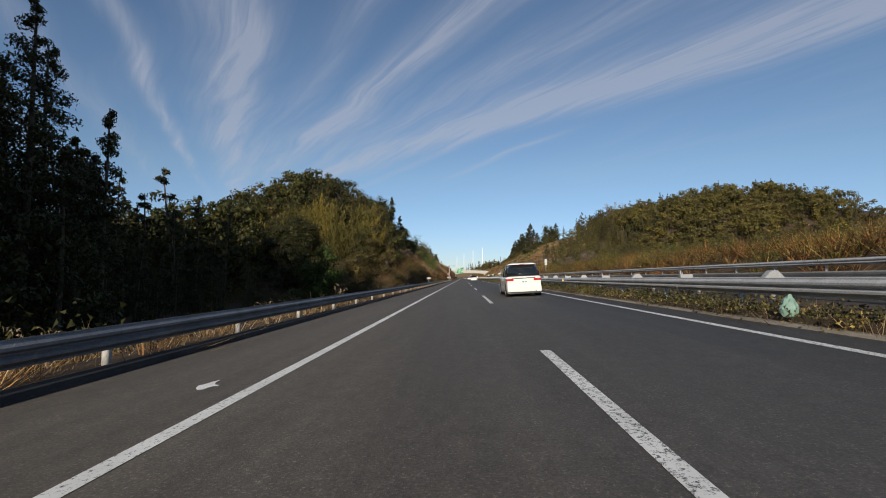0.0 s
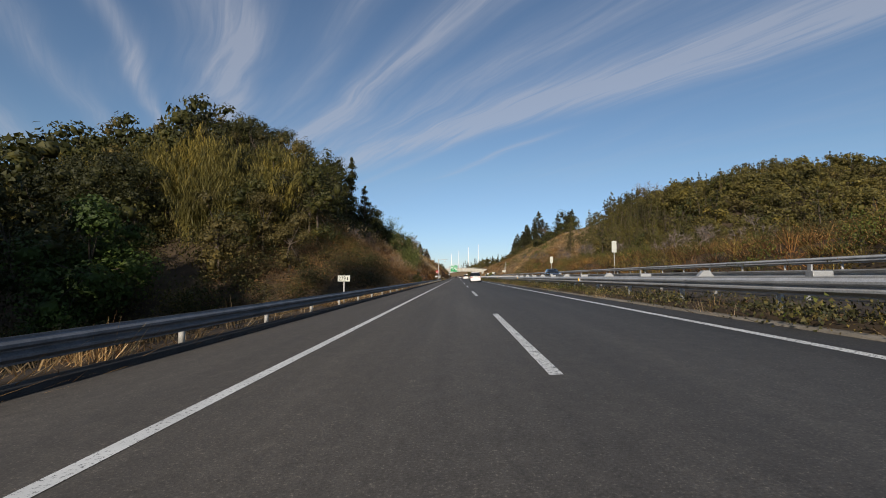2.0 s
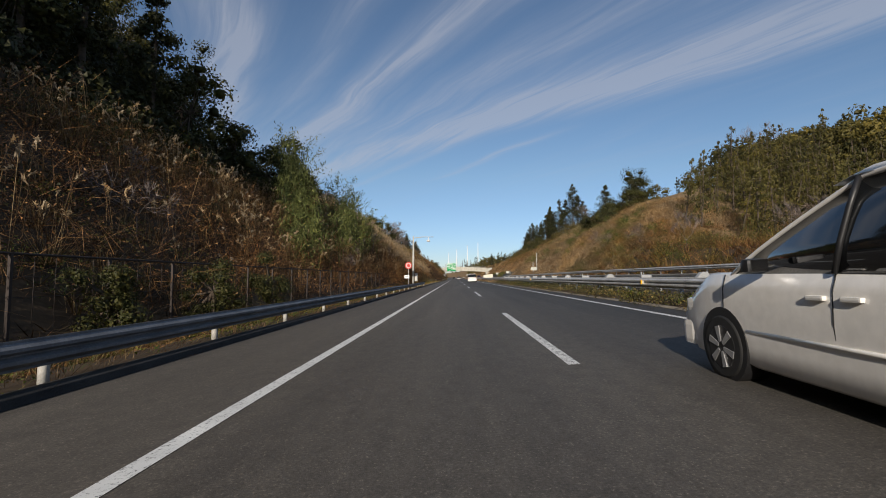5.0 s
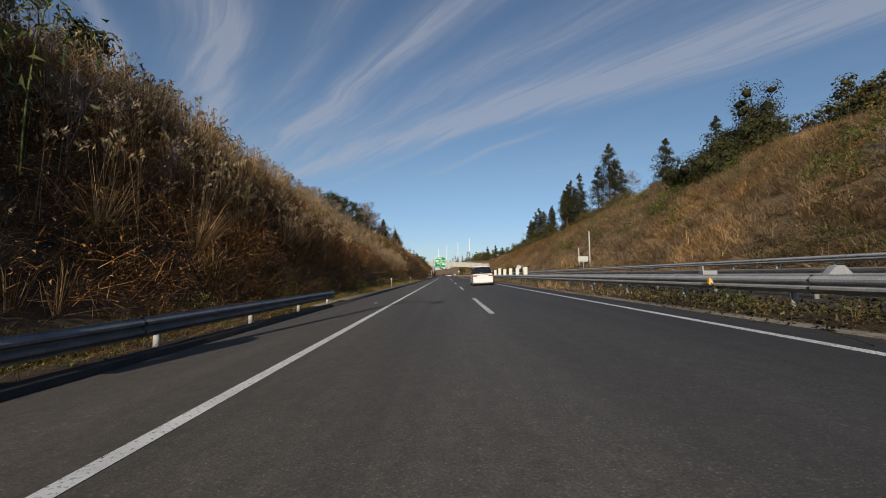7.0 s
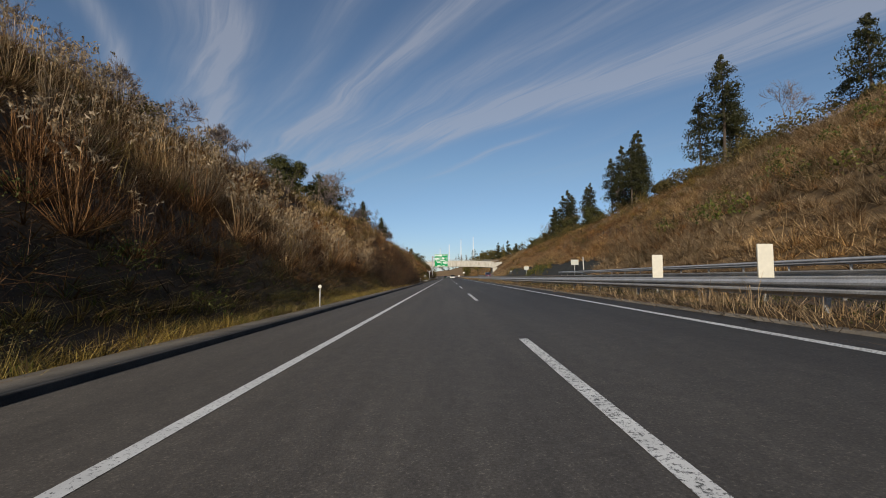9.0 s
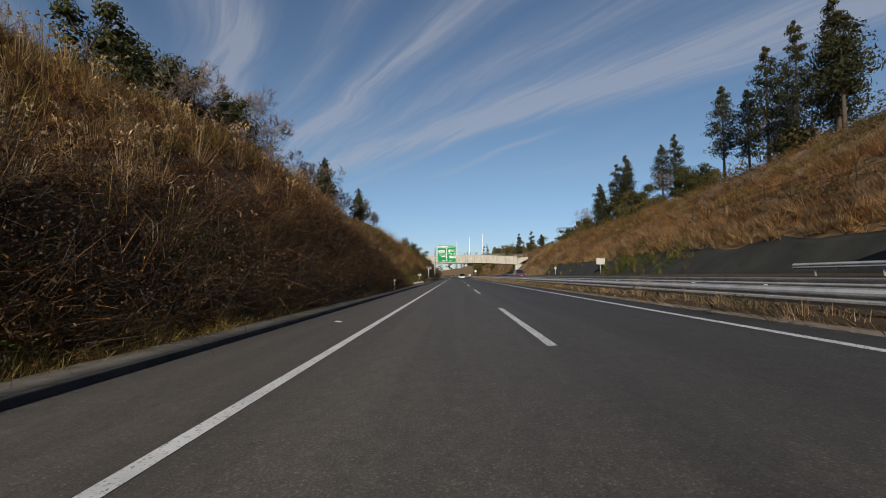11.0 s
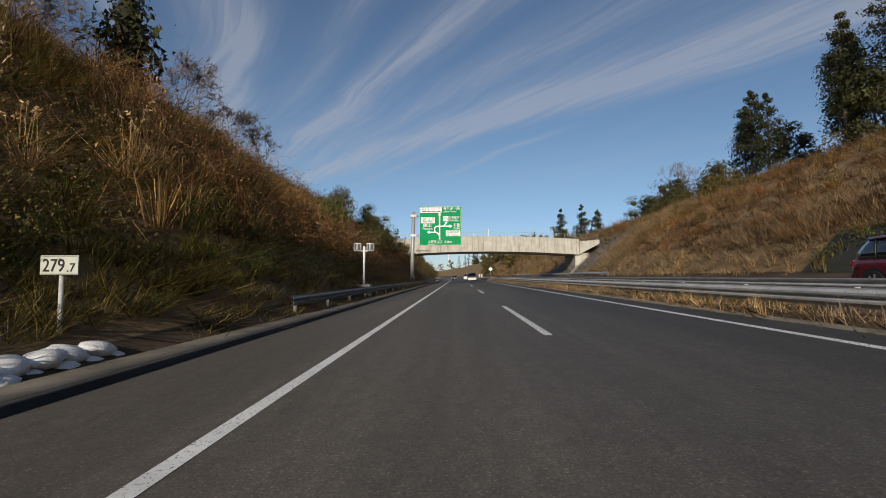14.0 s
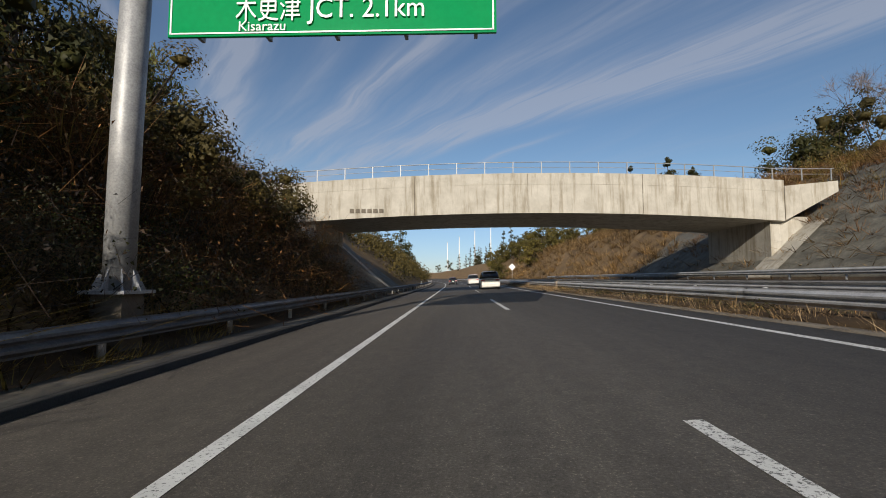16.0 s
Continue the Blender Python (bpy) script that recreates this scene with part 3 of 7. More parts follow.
def conifer(rng, h=16.0, r=2.6, bare=0.12, tiers=22, per=7, dense=3, point=1.0, leaf=0.42):
    """Cedar or cypress: tapered trunk, drooping sprays in uneven tiers. Material 0 bark, 1 needles."""
    w, c = Pile(), Pile()
    trunk_of(w, h * 0.98, h * 0.016 + 0.06, rng, 0, 0.012)
    zs = np.linspace(bare, 0.985, tiers)
    lop = rng.uniform(0.62, 1.15, tiers)
    side = rng.uniform(0, 2 * math.pi)
    for i, z in enumerate(zs):
        t = (z - bare) / (1 - bare)
        rad = r * (1 - t ** (2.0 * point)) ** 0.85 * lop[i] * (0.6 + 0.4 * min(1, t * 4)) + 0.12
        k = max(3, int(per * (1 - 0.5 * t)))
        an = rng.uniform(0, 2 * math.pi) + np.arange(k) * 2 * math.pi / k + rng.normal(size=k) * 0.25
        ln = rad * rng.uniform(0.55, 1.15, k) * (1 + 0.18 * np.cos(an - side))
        for j in range(dense):
            s = (j + 0.7) / dense
            o = np.stack([np.cos(an), np.sin(an), np.full(k, 0.5)], -1)
            p = np.stack([np.cos(an) * ln * s, np.sin(an) * ln * s, z * h + rng.normal(size=k) * h * 0.4 / tiers - s * s * ln * 0.22], -1)
            p = np.repeat(p, 2, 0) + rng.normal(size=(2 * k, 3)) * 0.13 * rad
            c.add(cards(p, (0.1 + 0.25 * leaf) * rad + leaf * 0.8, rng, np.repeat(o, 2, 0), 0.7, 0.3), 1)
    c.add(blob((0, 0, h * (bare + (1 - bare) * 0.42)), (r * 0.33, r * 0.33, h * (1 - bare) * 0.44), rng, 7, 7, 0.2), 1)
    return w, c


def ragged_conifer(rng, h=16.0, r=3.0, bare=0.15, lumps=26, leaves=50, leaf=0.26, point=1.6):
    """Old cedar: a bare-footed trunk with uneven shelves of foliage and gaps between them. Material 0 bark, 1 needles."""
    w, c = Pile(), Pile()
    trunk_of(w, h * 0.98, h * 0.012 + 0.07, rng, 0, 0.015)
    for i in range(lumps):
        t = min(1.0, max(0.0, (i + rng.uniform(-0.6, 0.6)) / (lumps - 1)))
        z = h * (bare + (0.97 - bare) * t)
        wide = r * (1 - t ** point) ** 0.8 * (0.6 + 0.4 * min(1, t * 5)) * rng.uniform(0.6, 1.15) + 0.22
        a = i * 2.4 + rng.normal() * 0.5
        p = np.array([math.cos(a) * wide * 0.52, math.sin(a) * wide * 0.52, z - 0.12 * wide])
        q = np.array([wide * 0.56 + 0.2, wide * 0.56 + 0.2, (wide * 0.25 + 0.3) * rng.uniform(0.8, 1.3)])
        w.add(limb((0, 0, z + 0.2 * wide), p, 0.06, 0.02, 3), 0)
        o = unit(rng.normal(size=(leaves, 3)) + (0, 0, 0.15))
        c.add(cards(p + o * q * rng.uniform(0.3, 1.08, (leaves, 1)), leaf * (0.8 + 0.1 * wide), rng, o, 0.6, 0.35, 0.7), 1)
    return w, c


def broadleaf(rng, h=11.0, r=3.6, lumps=9, leaves=70, size=0.55, low=0.35):
    """Round-headed evergreen: trunk, limbs, a crown of uneven lumps. Material 0 bark, 1 leaves."""
    w, c = Pile(), Pile()
    top = trunk_of(w, h * 0.6, h * 0.018 + 0.06, rng, 0, 0.05)
    for i in range(lumps):
        a, rr = rng.uniform(0, 2 * math.pi), r * math.sqrt(rng.uniform(0, 0.75))
        z = h * rng.uniform(low, 0.86)
        wide = 1 - max(0, (z / h - 0.55)) * 1.3
        p = np.array([math.cos(a) * rr * wide, math.sin(a) * rr * wide, z])
        s = r * rng.uniform(0.32, 0.52) * np.array([1, 1, rng.uniform(0.65, 0.9)])
        w.add(limb(top * 0.6 + (0, 0, h * 0.1), p, 0.07, 0.03, 3), 0)
        c.add(blob(p, s * 0.36, rng, 5, 4, 0.4), 1)
        o = unit(rng.normal(size=(leaves, 3)) + (0, 0, 0.35))
        c.add(cards(p + o * s * rng.uniform(0.62, 1.18, (leaves, 1)), size, rng, o, 0.8, 0.15, 0.6), 1)
    return w, c


def bare_tree(rng, h=10.0, depth=5, spread=0.55, start=0.07):
    """Leafless tree, forked again and again. Material 0 bark."""
    w = Pile()

    def grow(p, d, ln, r, n):
        q = p + d * ln
        w.add(limb(p, q, max(r, 0.017), max(r * 0.68, 0.014), 3), 0)
        if n == 0:
            e = unit(d + rng.normal(size=(6, 3)) * 0.55 + (0, 0, 0.1))
            o = unit(np.cross(e, rng.normal(size=(6, 3)))) * 0.015
            b = p + d * ln * rng.uniform(0.2, 1.0, (6, 1))
            w.add((np.stack([b - o, b + o, b + e * ln * rng.uniform(0.7, 1.5, (6, 1))], 1).reshape(-1, 3), np.arange(18).reshape(-1, 3)), 0)
            return
        for _ in range(3 if n > depth - 3 else 2 + (rng.rand() < 0.5)):
            e = unit(d + rng.normal(size=3) * spread + (0, 0, 0.16))
            grow(q - d * ln * rng.uniform(0, 0.25), e, ln * rng.uniform(0.6, 0.86), r * 0.62, n - 1)

    grow(np.zeros(3), np.array([0, 0, 1.0]), h * 0.27, start * h / 6, depth)
    return w


def bamboo(rng, h=9.0, canes=7, leaves=46, size=0.5, loose=0.75, hang=0.5):
    """A clump of canes that arch over, feathered with leaves. 0 cane, 1 leaves."""
    c, ws = Pile(), []
    for _ in range(canes):
        w = Pile()
        ws.append(w)
        a, lean = rng.uniform(0, 2 * math.pi), rng.uniform(0.05, 0.35)
        base, hh = rng.normal(size=2) * 0.7, h * rng.uniform(0.7, 1.1)
        s = np.linspace(0, 1, 7)
        p = np.stack([base[0] + math.cos(a) * lean * hh * s ** 2.4, base[1] + math.sin(a) * lean * hh * s ** 2.4, hh * (s - 0.10 * s ** 4)], -1)
        w.add(stem(p, 0.045 * (1 - s * 0.8)), 0)
        t = rng.uniform(0.28, 1.0, leaves)
        q = np.stack([np.interp(t, s, p[:, k]) for k in range(3)], -1)
        spread = loose * (1.15 - t)[:, None] + 0.12
        c.add(cards(q + rng.normal(size=(leaves, 3)) * spread, size, rng, None, 0.34, hang), 1)
    return (*ws, c)


def tuft(rng, blades=26, h=1.2, spread=0.45, width=0.03, curl=0.35, simple=False):
    """Grass: blades that rise and bend outward; simple ones are a single triangle."""
    a = rng.uniform(0, 2 * math.pi, blades)
    hh = h * rng.uniform(0.5, 1.1, blades)
    d = np.stack([np.cos(a), np.sin(a), 0 * a], -1)
    base = d * (rng.uniform(0, 0.35, blades) * spread)[:, None]
    out = rng.uniform(0.2, 1.0, blades) * spread
    mid = base + d * (out * 0.45)[:, None] + np.stack([0 * a, 0 * a, hh * 0.62], -1)
    tip = base + d * (out * (1 + curl))[:, None] + np.stack([0 * a, 0 * a, hh * (1 - curl * rng.uniform(0, 0.7, blades))], -1)
    s = np.stack([-np.sin(a), np.cos(a), 0 * a], -1) * width
    if simple:
        turn = rng.uniform(-1, 1, blades)[:, None] * d * width
        return np.stack([base - s - turn, base + s + turn, tip], 1).reshape(-1, 3), np.arange(3 * blades).reshape(-1, 3)
    v = np.stack([base - s, base + s, mid + s * 0.8, mid - s * 0.8, tip], 1).reshape(-1, 3)
    k = np.arange(blades)[:, None] * 5
    return v, np.concatenate([k + [0, 1, 2], k + [0, 2, 3], k + [3, 2, 4]], 0)


def twigs(rng, n=34, h=1.6, spread=0.9, width=0.018):
    """Leafless brush: thin stems thrown up and out."""
    p = rng.normal(size=(n, 3)) * (spread * 0.35, spread * 0.35, 0.05)
    d = unit(rng.normal(size=(n, 3)) * (0.6, 0.6, 0.25) + (0, 0, 0.8))
    q = p + d * (h * rng.uniform(0.35, 1.1, n))[:, None]
    s = unit(np.cross(d, rng.normal(size=(n, 3)))) * width
    v = np.stack([p - s, p + s, q], 1).reshape(-1, 3)
    return v, np.arange(3 * n).reshape(-1, 3)


def tangle(rng, n=18, h=1.1, spread=0.9, width=0.0048, leaves=32, leaf=0.055):
    """Matted brush: bent twigs thrown every way, hung with dead leaves."""
    p = rng.normal(size=(n, 3)) * (spread * 0.4, spread * 0.4, h * 0.12) + (0, 0, h * 0.12)
    d = unit(rng.normal(size=(n, 3)) * (1, 1, 0.5) + (0, 0, 0.45))
    e = unit(d + rng.normal(size=(n, 3)) * 0.6 - (0, 0, 0.25))
    ln = (h * rng.uniform(0.25, 0.75, n))[:, None]
    q = p + d * ln
    r = q + e * ln * 0.9
    s = unit(np.cross(d, rng.normal(size=(n, 3)))) * width
    v = np.concatenate([np.stack([p - s, p + s, q], 1), np.stack([q - s * 0.8, q + s * 0.8, r], 1)]).reshape(-1, 3)
    pile = Pile().add((v, np.arange(6 * n).reshape(-1, 3)), 0)
    pile.add(cards(rng.normal(size=(leaves, 3)) * (spread * 0.5, spread * 0.5, h * 0.26) + (0, 0, h * 0.42), leaf, rng, None, 0.5, 0.2), 0)
    return pile


def plumed(rng, n=5, h=2.2):
    """Pampas stalks with feathery heads: 0 stalk, 1 plume."""
    w = Pile()
    for _ in range(n):
        a, lean = rng.uniform(0, 2 * math.pi), rng.uniform(0.05, 0.3)
        hh = h * rng.uniform(0.75, 1.1)
        b = rng.normal(size=3) * (0.25, 0.25, 0)
        q = b + np.array([math.cos(a) * lean * hh, math.sin(a) * lean * hh, hh])
        w.add(limb(b, q, 0.012, 0.006, 3), 0)
        t = rng.uniform(0, 0.4, 9)[:, None]
        w.add(cards(q + np.array([math.cos(a) * 0.5, math.sin(a) * 0.5, 0.35]) * t, 0.16, rng, None, 0.35, 0.3), 1)
    return w


def pampas(rng, blades=105, stalks=11, h=1.9, spread=1.0):
    """A full pampas tussock: arching blades, upright stalks and nodding plumes. 0 blades, 1 plume."""
    w = Pile().add(tuft(rng, blades, h * 0.8, spread, 0.015, 0.6, True), 0)
    for _ in range(stalks):
        a, lean, hh = rng.uniform(0, 2 * math.pi), rng.uniform(0.03, 0.22), h * rng.uniform(0.8, 1.25)
        b = rng.normal(size=3) * (0.16, 0.16, 0)
        d = np.array([math.cos(a), math.sin(a), 0])
        q = b + d * lean * hh + (0, 0, hh)
        w.add(limb(b, q, 0.010, 0.006, 3), 0)
        t = np.linspace(0, 1, 7)[:, None]
        w.add(cards(q + (d * 0.22 + (0, 0, 0.30)) * t - np.array([0, 0, 0.18]) * t * t, 0.15, rng, None, 0.4, 0.4), 1)
    return w


def leafy(rng, n=60, r=0.7, h=0.9, size=0.2, core=True):
    """A low bush."""
    w = Pile()
    if core:
        w.add(blob((0, 0, h * 0.4), (r * 0.4, r * 0.4, h * 0.3), rng, 5, 4, 0.3), 0)
    o = unit(rng.normal(size=(n, 3)) + (0, 0, 0.4))
    w.add(cards(np.array([0, 0, h * 0.45]) + o * (r, r, h * 0.55) * rng.uniform(0.5, 1.3, (n, 1)), size, rng, o, 0.75), 0)
    return w


def triangles(t):
    """Points, triangles and material numbers of a kit piece."""
    if isinstance(t, Pile):
        return t.done()
    if isinstance(t[0], Pile):
        p = Pile()
        for q in t:
            p.v += q.v
            p.f += [f + p.n for f in q.f]
            p.m += q.m
            p.n += q.n
        return p.done()
    return t[0], t[1], np.zeros(len(t[1]), np.int32)


def sow(name, kit, pos, scale, mats, label, category, rng, tall=(0.85, 1.2), lean=0.08):
    """Many plants of one kind, set out as one object."""
    kit = [triangles(t) for t in kit]
    pick = rng.randint(0, len(kit), len(pos))
    V, F, M, n = [], [], [], 0
    for i, (v, f, m) in enumerate(kit):
        p = pos[pick == i]
        if not len(p):
            continue
        k = len(p)
        s = (scale[pick == i] if np.ndim(scale) else np.full(k, scale)) * rng.uniform(0.8, 1.2, k)
        a = rng.uniform(0, 2 * math.pi, k)
        c, sn = np.cos(a)[:, None], np.sin(a)[:, None]
        lx, ly = rng.normal(size=(k, 1)) * lean, rng.normal(size=(k, 1)) * lean
        st = rng.uniform(tall[0], tall[1], (k, 1))
        x = (v[None, :, 0] * c - v[None, :, 1] * sn) * s[:, None] + v[None, :, 2] * s[:, None] * lx + p[:, :1]
        y = (v[None, :, 0] * sn + v[None, :, 1] * c) * s[:, None] + v[None, :, 2] * s[:, None] * ly + p[:, 1:2]
        z = v[None, :, 2] * s[:, None] * st + p[:, 2:3]
        V.append(np.stack([x, y, z], -1).reshape(-1, 3))
        F.append((f[None] + (np.arange(k) * len(v))[:, None, None] + n).reshape(-1, 3))
        M.append(np.tile(m, k))
        n += k * len(v)
    ob = new(name, mesh_of(name, np.concatenate(V), np.concatenate(F), mats, np.concatenate(M)))
    return tagged(ob, label, category, kind="stuff")


def spots(rng, n, u0, u1, y0, y1, sink=0.0, keep=None):
    """Places on the land, offsets u from the road's bend."""
    u, y = rng.uniform(u0, u1, n), rng.uniform(y0, y1, n)
    x = u + bend(y)
    if keep is not None:
        k = keep(u, y)
        x, y, u = x[k], y[k], u[k]
    return np.stack([x, y, land(x, y) - sink], -1)


# kits
R = np.random.RandomState
K_SHADE = [conifer(R(s), 16, 3.3, 0.05, 18, 11, 3, 1.5, 0.62) for s in range(4)]
K_CEDAR = [ragged_conifer(R(5 + s), 16, 2.9, 0.05, 18, 80, 0.36, 2.0) for s in range(4)]
K_MID = [ragged_conifer(R(15 + s), 16, 2.9, 0.05, 15, 44, 0.54, 1.9) for s in range(4)]
K_SUGI = [ragged_conifer(R(10 + s), 14, 3.1, 0.02, 17, 54, 0.40, 2.2) for s in range(5)]
K_BROAD = [broadleaf(R(20 + s), 10.5, 4.2, 10, 64, 0.52, 0.10) for s in range(5)]
K_FINE = [broadleaf(R(30 + s), 10.5, 4.0, 13, 200, 0.24, 0.06) for s in range(4)]
K_BAMBOO = [bamboo(R(40 + s), 10.5, 5, 95, 0.42, 0.40, 1.5) for s in range(5)]
K_TUFT = [tuft(R(60 + s), 30, 1.15, 0.75, 0.009, 0.5) for s in range(5)]
K_FAR = [tuft(R(65 + s), 30, 1.0, 0.85, 0.017, 0.55, True) for s in range(5)]
K_TWIG = [twigs(R(70 + s), 44, 1.25, 1.0, 0.011) for s in range(5)]
K_THIN = [tangle(R(75 + s)) for s in range(6)]
K_DROOP = [tuft(R(130 + s), 60, 1.5, 1.3, 0.012, 0.85) for s in range(4)]
K_PLUME = [plumed(R(80 + s)) for s in range(4)]
K_PAMPAS = [pampas(R(140 + s)) for s in range(5)]
K_BUSH = [leafy(R(90 + s), 190, 1.0, 1.3, 0.095, False) for s in range(4)]
K_DENSE = [leafy(R(150 + s), 330, 1.0, 1.3, 0.06, False) for s in range(3)]
K_SCRUB = [leafy(R(95 + s), 150, 1.0, 1.3, 0.16, False) for s in range(4)]
K_WEED = [leafy(R(100 + s), 66, 0.42, 0.42, 0.06, False) for s in range(4)]
K_LITTER = [tuft(R(120 + s), 13, 0.42, 0.85, 0.019, 0.7, True) for s in range(5)]
K_SHORT = [tuft(R(110 + s), 24, 0.5, 0.45, 0.009, 0.5, True) for s in range(4)]

# woods on the hill to the left, and in the hollow before it
grove = lambda u, y: (u > -50) & (u < -21) & (y < 119)
P = spots(RNG, 1150, -142, -15, 88, 195, 0.6, lambda u, y: (RNG.rand(len(u)) < np.where(u < -62, 0.36, 0.56)) & (-u > 15 + np.clip(y - 112, 0, 60) * 0.29) & ((u > -62) | (y < 135)) & ~((u < -50) & (y > 155)) & ~(grove(u, y) & (RNG.rand(len(u)) < 0.85)))
k, near = RNG.rand(len(P)), P[:, 0] > -42
taller = lambda p: np.where((p[:, 0] < -56) & (p[:, 1] < 112), 1.32, np.where((p[:, 0] > -46) & (p[:, 1] > 98), 0.85, 1.0))
for kit, here in ((K_FINE, near), (K_BROAD, ~near)):
    sow("woodland", kit, P[(k < 0.30) & here], 1.06 * taller(P[(k < 0.30) & here]), [BARK, CEDAR], "very dark evergreens on the hillside", "woodland", RNG)
    sow("woodland", kit, P[(k >= 0.30) & (k < 0.72) & here], 1.06 * taller(P[(k >= 0.30) & (k < 0.72) & here]), [BARK, BROAD], "dense dark evergreen wood on the hillside", "woodland", RNG)
    sow("woodland", kit, P[(k >= 0.72) & (k < 0.94) & here], 0.88, [BARK, OLIVE], "olive-brown winter trees among the evergreens", "woodland", RNG)
sow("woodland", K_CEDAR, P[k >= 0.94], 0.6, [BARK, CEDAR], "dark cedars standing in the hillside wood", "woodland", RNG)
P = spots(RNG, 150, -50, -20, 101, 119, 0.4, lambda u, y: fbm(u, y, 0.2, 61, 3) > -0.35)
sow("bamboo_grove", K_BAMBOO, P, 0.82, [BAMBOO, BAMBOO], "yellowed bamboo on the sunny side of the hill", "bamboo", RNG)
P = spots(RNG, 120, -92, -42, 8, 96, 0.3, lambda u, y: (RNG.rand(len(u)) < 0.8))
sow("woodland", K_MID, P, 1.12 * taller(P), [BARK, CEDAR], "tall dark cedars in the hollow below the road", "woodland", RNG)
P = spots(RNG, 34, -52, -32, 46, 80, 0.3)
sow("woodland", K_CEDAR, P, 0.55, [BARK, CEDAR], "young dark cedars in the hollow", "woodland", RNG)
P = spots(RNG, 230, -88, -27, -50, 32, 0.3, lambda u, y: u < -27 - np.clip(y + 2, 0, 40) * 0.75)
sow("woodland", K_SHADE, P, 2.25, [BARK, CEDAR], "tall cedars that shade the hollow", "woodland", RNG)
P = spots(RNG, 380, -36, -8.5, -10, 112, 0.3)
k = RNG.rand(len(P))
sow("thicket", K_BUSH, P[k < 0.35], 1.5, [OLIVE], "olive bushes below the guard rail", "shrubs", RNG)
sow("thicket", K_BUSH, P[k >= 0.35], 1.5, [CEDAR], "dark evergreen bushes below the guard rail", "shrubs", RNG)
P = spots(RNG, 230, -68, -18, 78, 112, 0.3)
sow("thicket", K_BUSH, P[::2], 1.9, [OLIVE], "olive scrub where the hill begins", "shrubs", RNG)
sow("thicket", K_BUSH, P[1::2], 1.9, [BROAD], "dark scrub where the hill begins", "shrubs", RNG)
# woods on the hill to the right: a cedar plantation by the cutting, mixed wood behind
P = spots(RNG, 400, 28, 74, 168, 285, 0.5, lambda u, y: u > 36 + np.clip(y - 205, 0, 60) * 0.75)
sow("woodland", K_SUGI, P, np.interp(P[:, 1], [168, 190, 230], [0.5, 0.62, 0.72]), [BARK, SUGI], "close-set cedar plantation browned by winter", "woodland", RNG)
P = spots(RNG, 1000, 28, 195, 70, 325, 0.5, lambda u, y: (u > 33 + np.clip(y - 205, 0, 60) * 0.75) & ((u > 70) | (y < 172)) & (RNG.rand(len(u)) < 0.62))
k, big = RNG.rand(len(P)), np.interp(P[:, 1], [70, 150, 210], [0.42, 0.68, 1.0])
for lo, hi, kit, size, mat, text in ((0.0, 0.30, K_BROAD, 1.0, FARWOOD, "dense evergreen wood on the far hill"), (0.30, 0.40, K_BROAD, 1.0, BROAD, "dark evergreens in the wood on the far hill"), (0.40, 0.66, K_BROAD, 0.92, OLIVE, "olive winter trees on the far hill"), (0.66, 0.92, K_MID, 0.8, SUGI, "browned cedars planted on the far hill"), (0.92, 1.0, K_MID, 0.8, CEDAR, "dark cedars planted on the far hill")):
    w = (k >= lo) & (k < hi)
    if kit is K_BROAD:
        close = w & (P[:, 0] < 62) & (P[:, 1] < 175) & (P[:, 1] > 95)
        sow("woodland", K_FINE, P[close], 0.9 * size * big[close], [BARK, mat], text, "woodland", RNG)
        w &= ~close
    sow("woodland", kit, P[w], size * big[w], [BARK, mat], text, "woodland", RNG)
P = spots(RNG, 130, 80, 185, 195, 290, 0.5)
sow("woodland", K_BROAD, P, 1.15, [BARK, FARWOOD], "evergreens on the top of the far hill", "woodland", RNG)
# woods beyond the bridge
P = spots(RNG, 240, -120, 140, 560, 860, 0.5, lambda u, y: (np.abs(u - 7) > 20) & (RNG.rand(len(u)) < 0.75))
k = RNG.rand(len(P))
sow("woodland", K_MID, P[k < 0.55], 0.85, [BARK, CEDAR], "mixed cedars beyond the bridge", "woodland", RNG)
sow("woodland", K_BROAD, P[k >= 0.55], 0.9, [BARK, BROAD], "mixed evergreens beyond the bridge", "woodland", RNG)

P = spots(RNG, 46, 19, 62, 545, 640, 0.5)
sow("woodland", K_BROAD, P, 0.85, [BARK, FARWOOD], "green wood beyond the bridge beside the road", "woodland", RNG)


# banks
def lay(n, u0, u1, y0, y1, kit, scale, mats, name, label, cat, keep=None, sink=0.05, tall=(0.8, 1.3)):
    def clear(u, y):
        ok = np.ones(len(u), bool) if keep is None else keep(u, y)
        if not any(kit is q for q in (K_SHORT, K_LITTER, K_WEED)):       # the fence keeps tall growth back
            ok &= ~((u > -8.9) & (u < 0) & (y > 128) & (y < 189))
        ok &= ~((u > -6.3) & (u < -5.2) & (y > 357) & (y < 379.5))            # room for the sandbags
        ok &= ~((u > -15) & (u < -5) & (y > 450.5) & (y < 476))                 # paved slope under the bridge
        return ok

    sow(name, kit, spots(RNG, n, u0, u1, y0, y1, sink, clear), scale, mats, label, cat, RNG, tall)


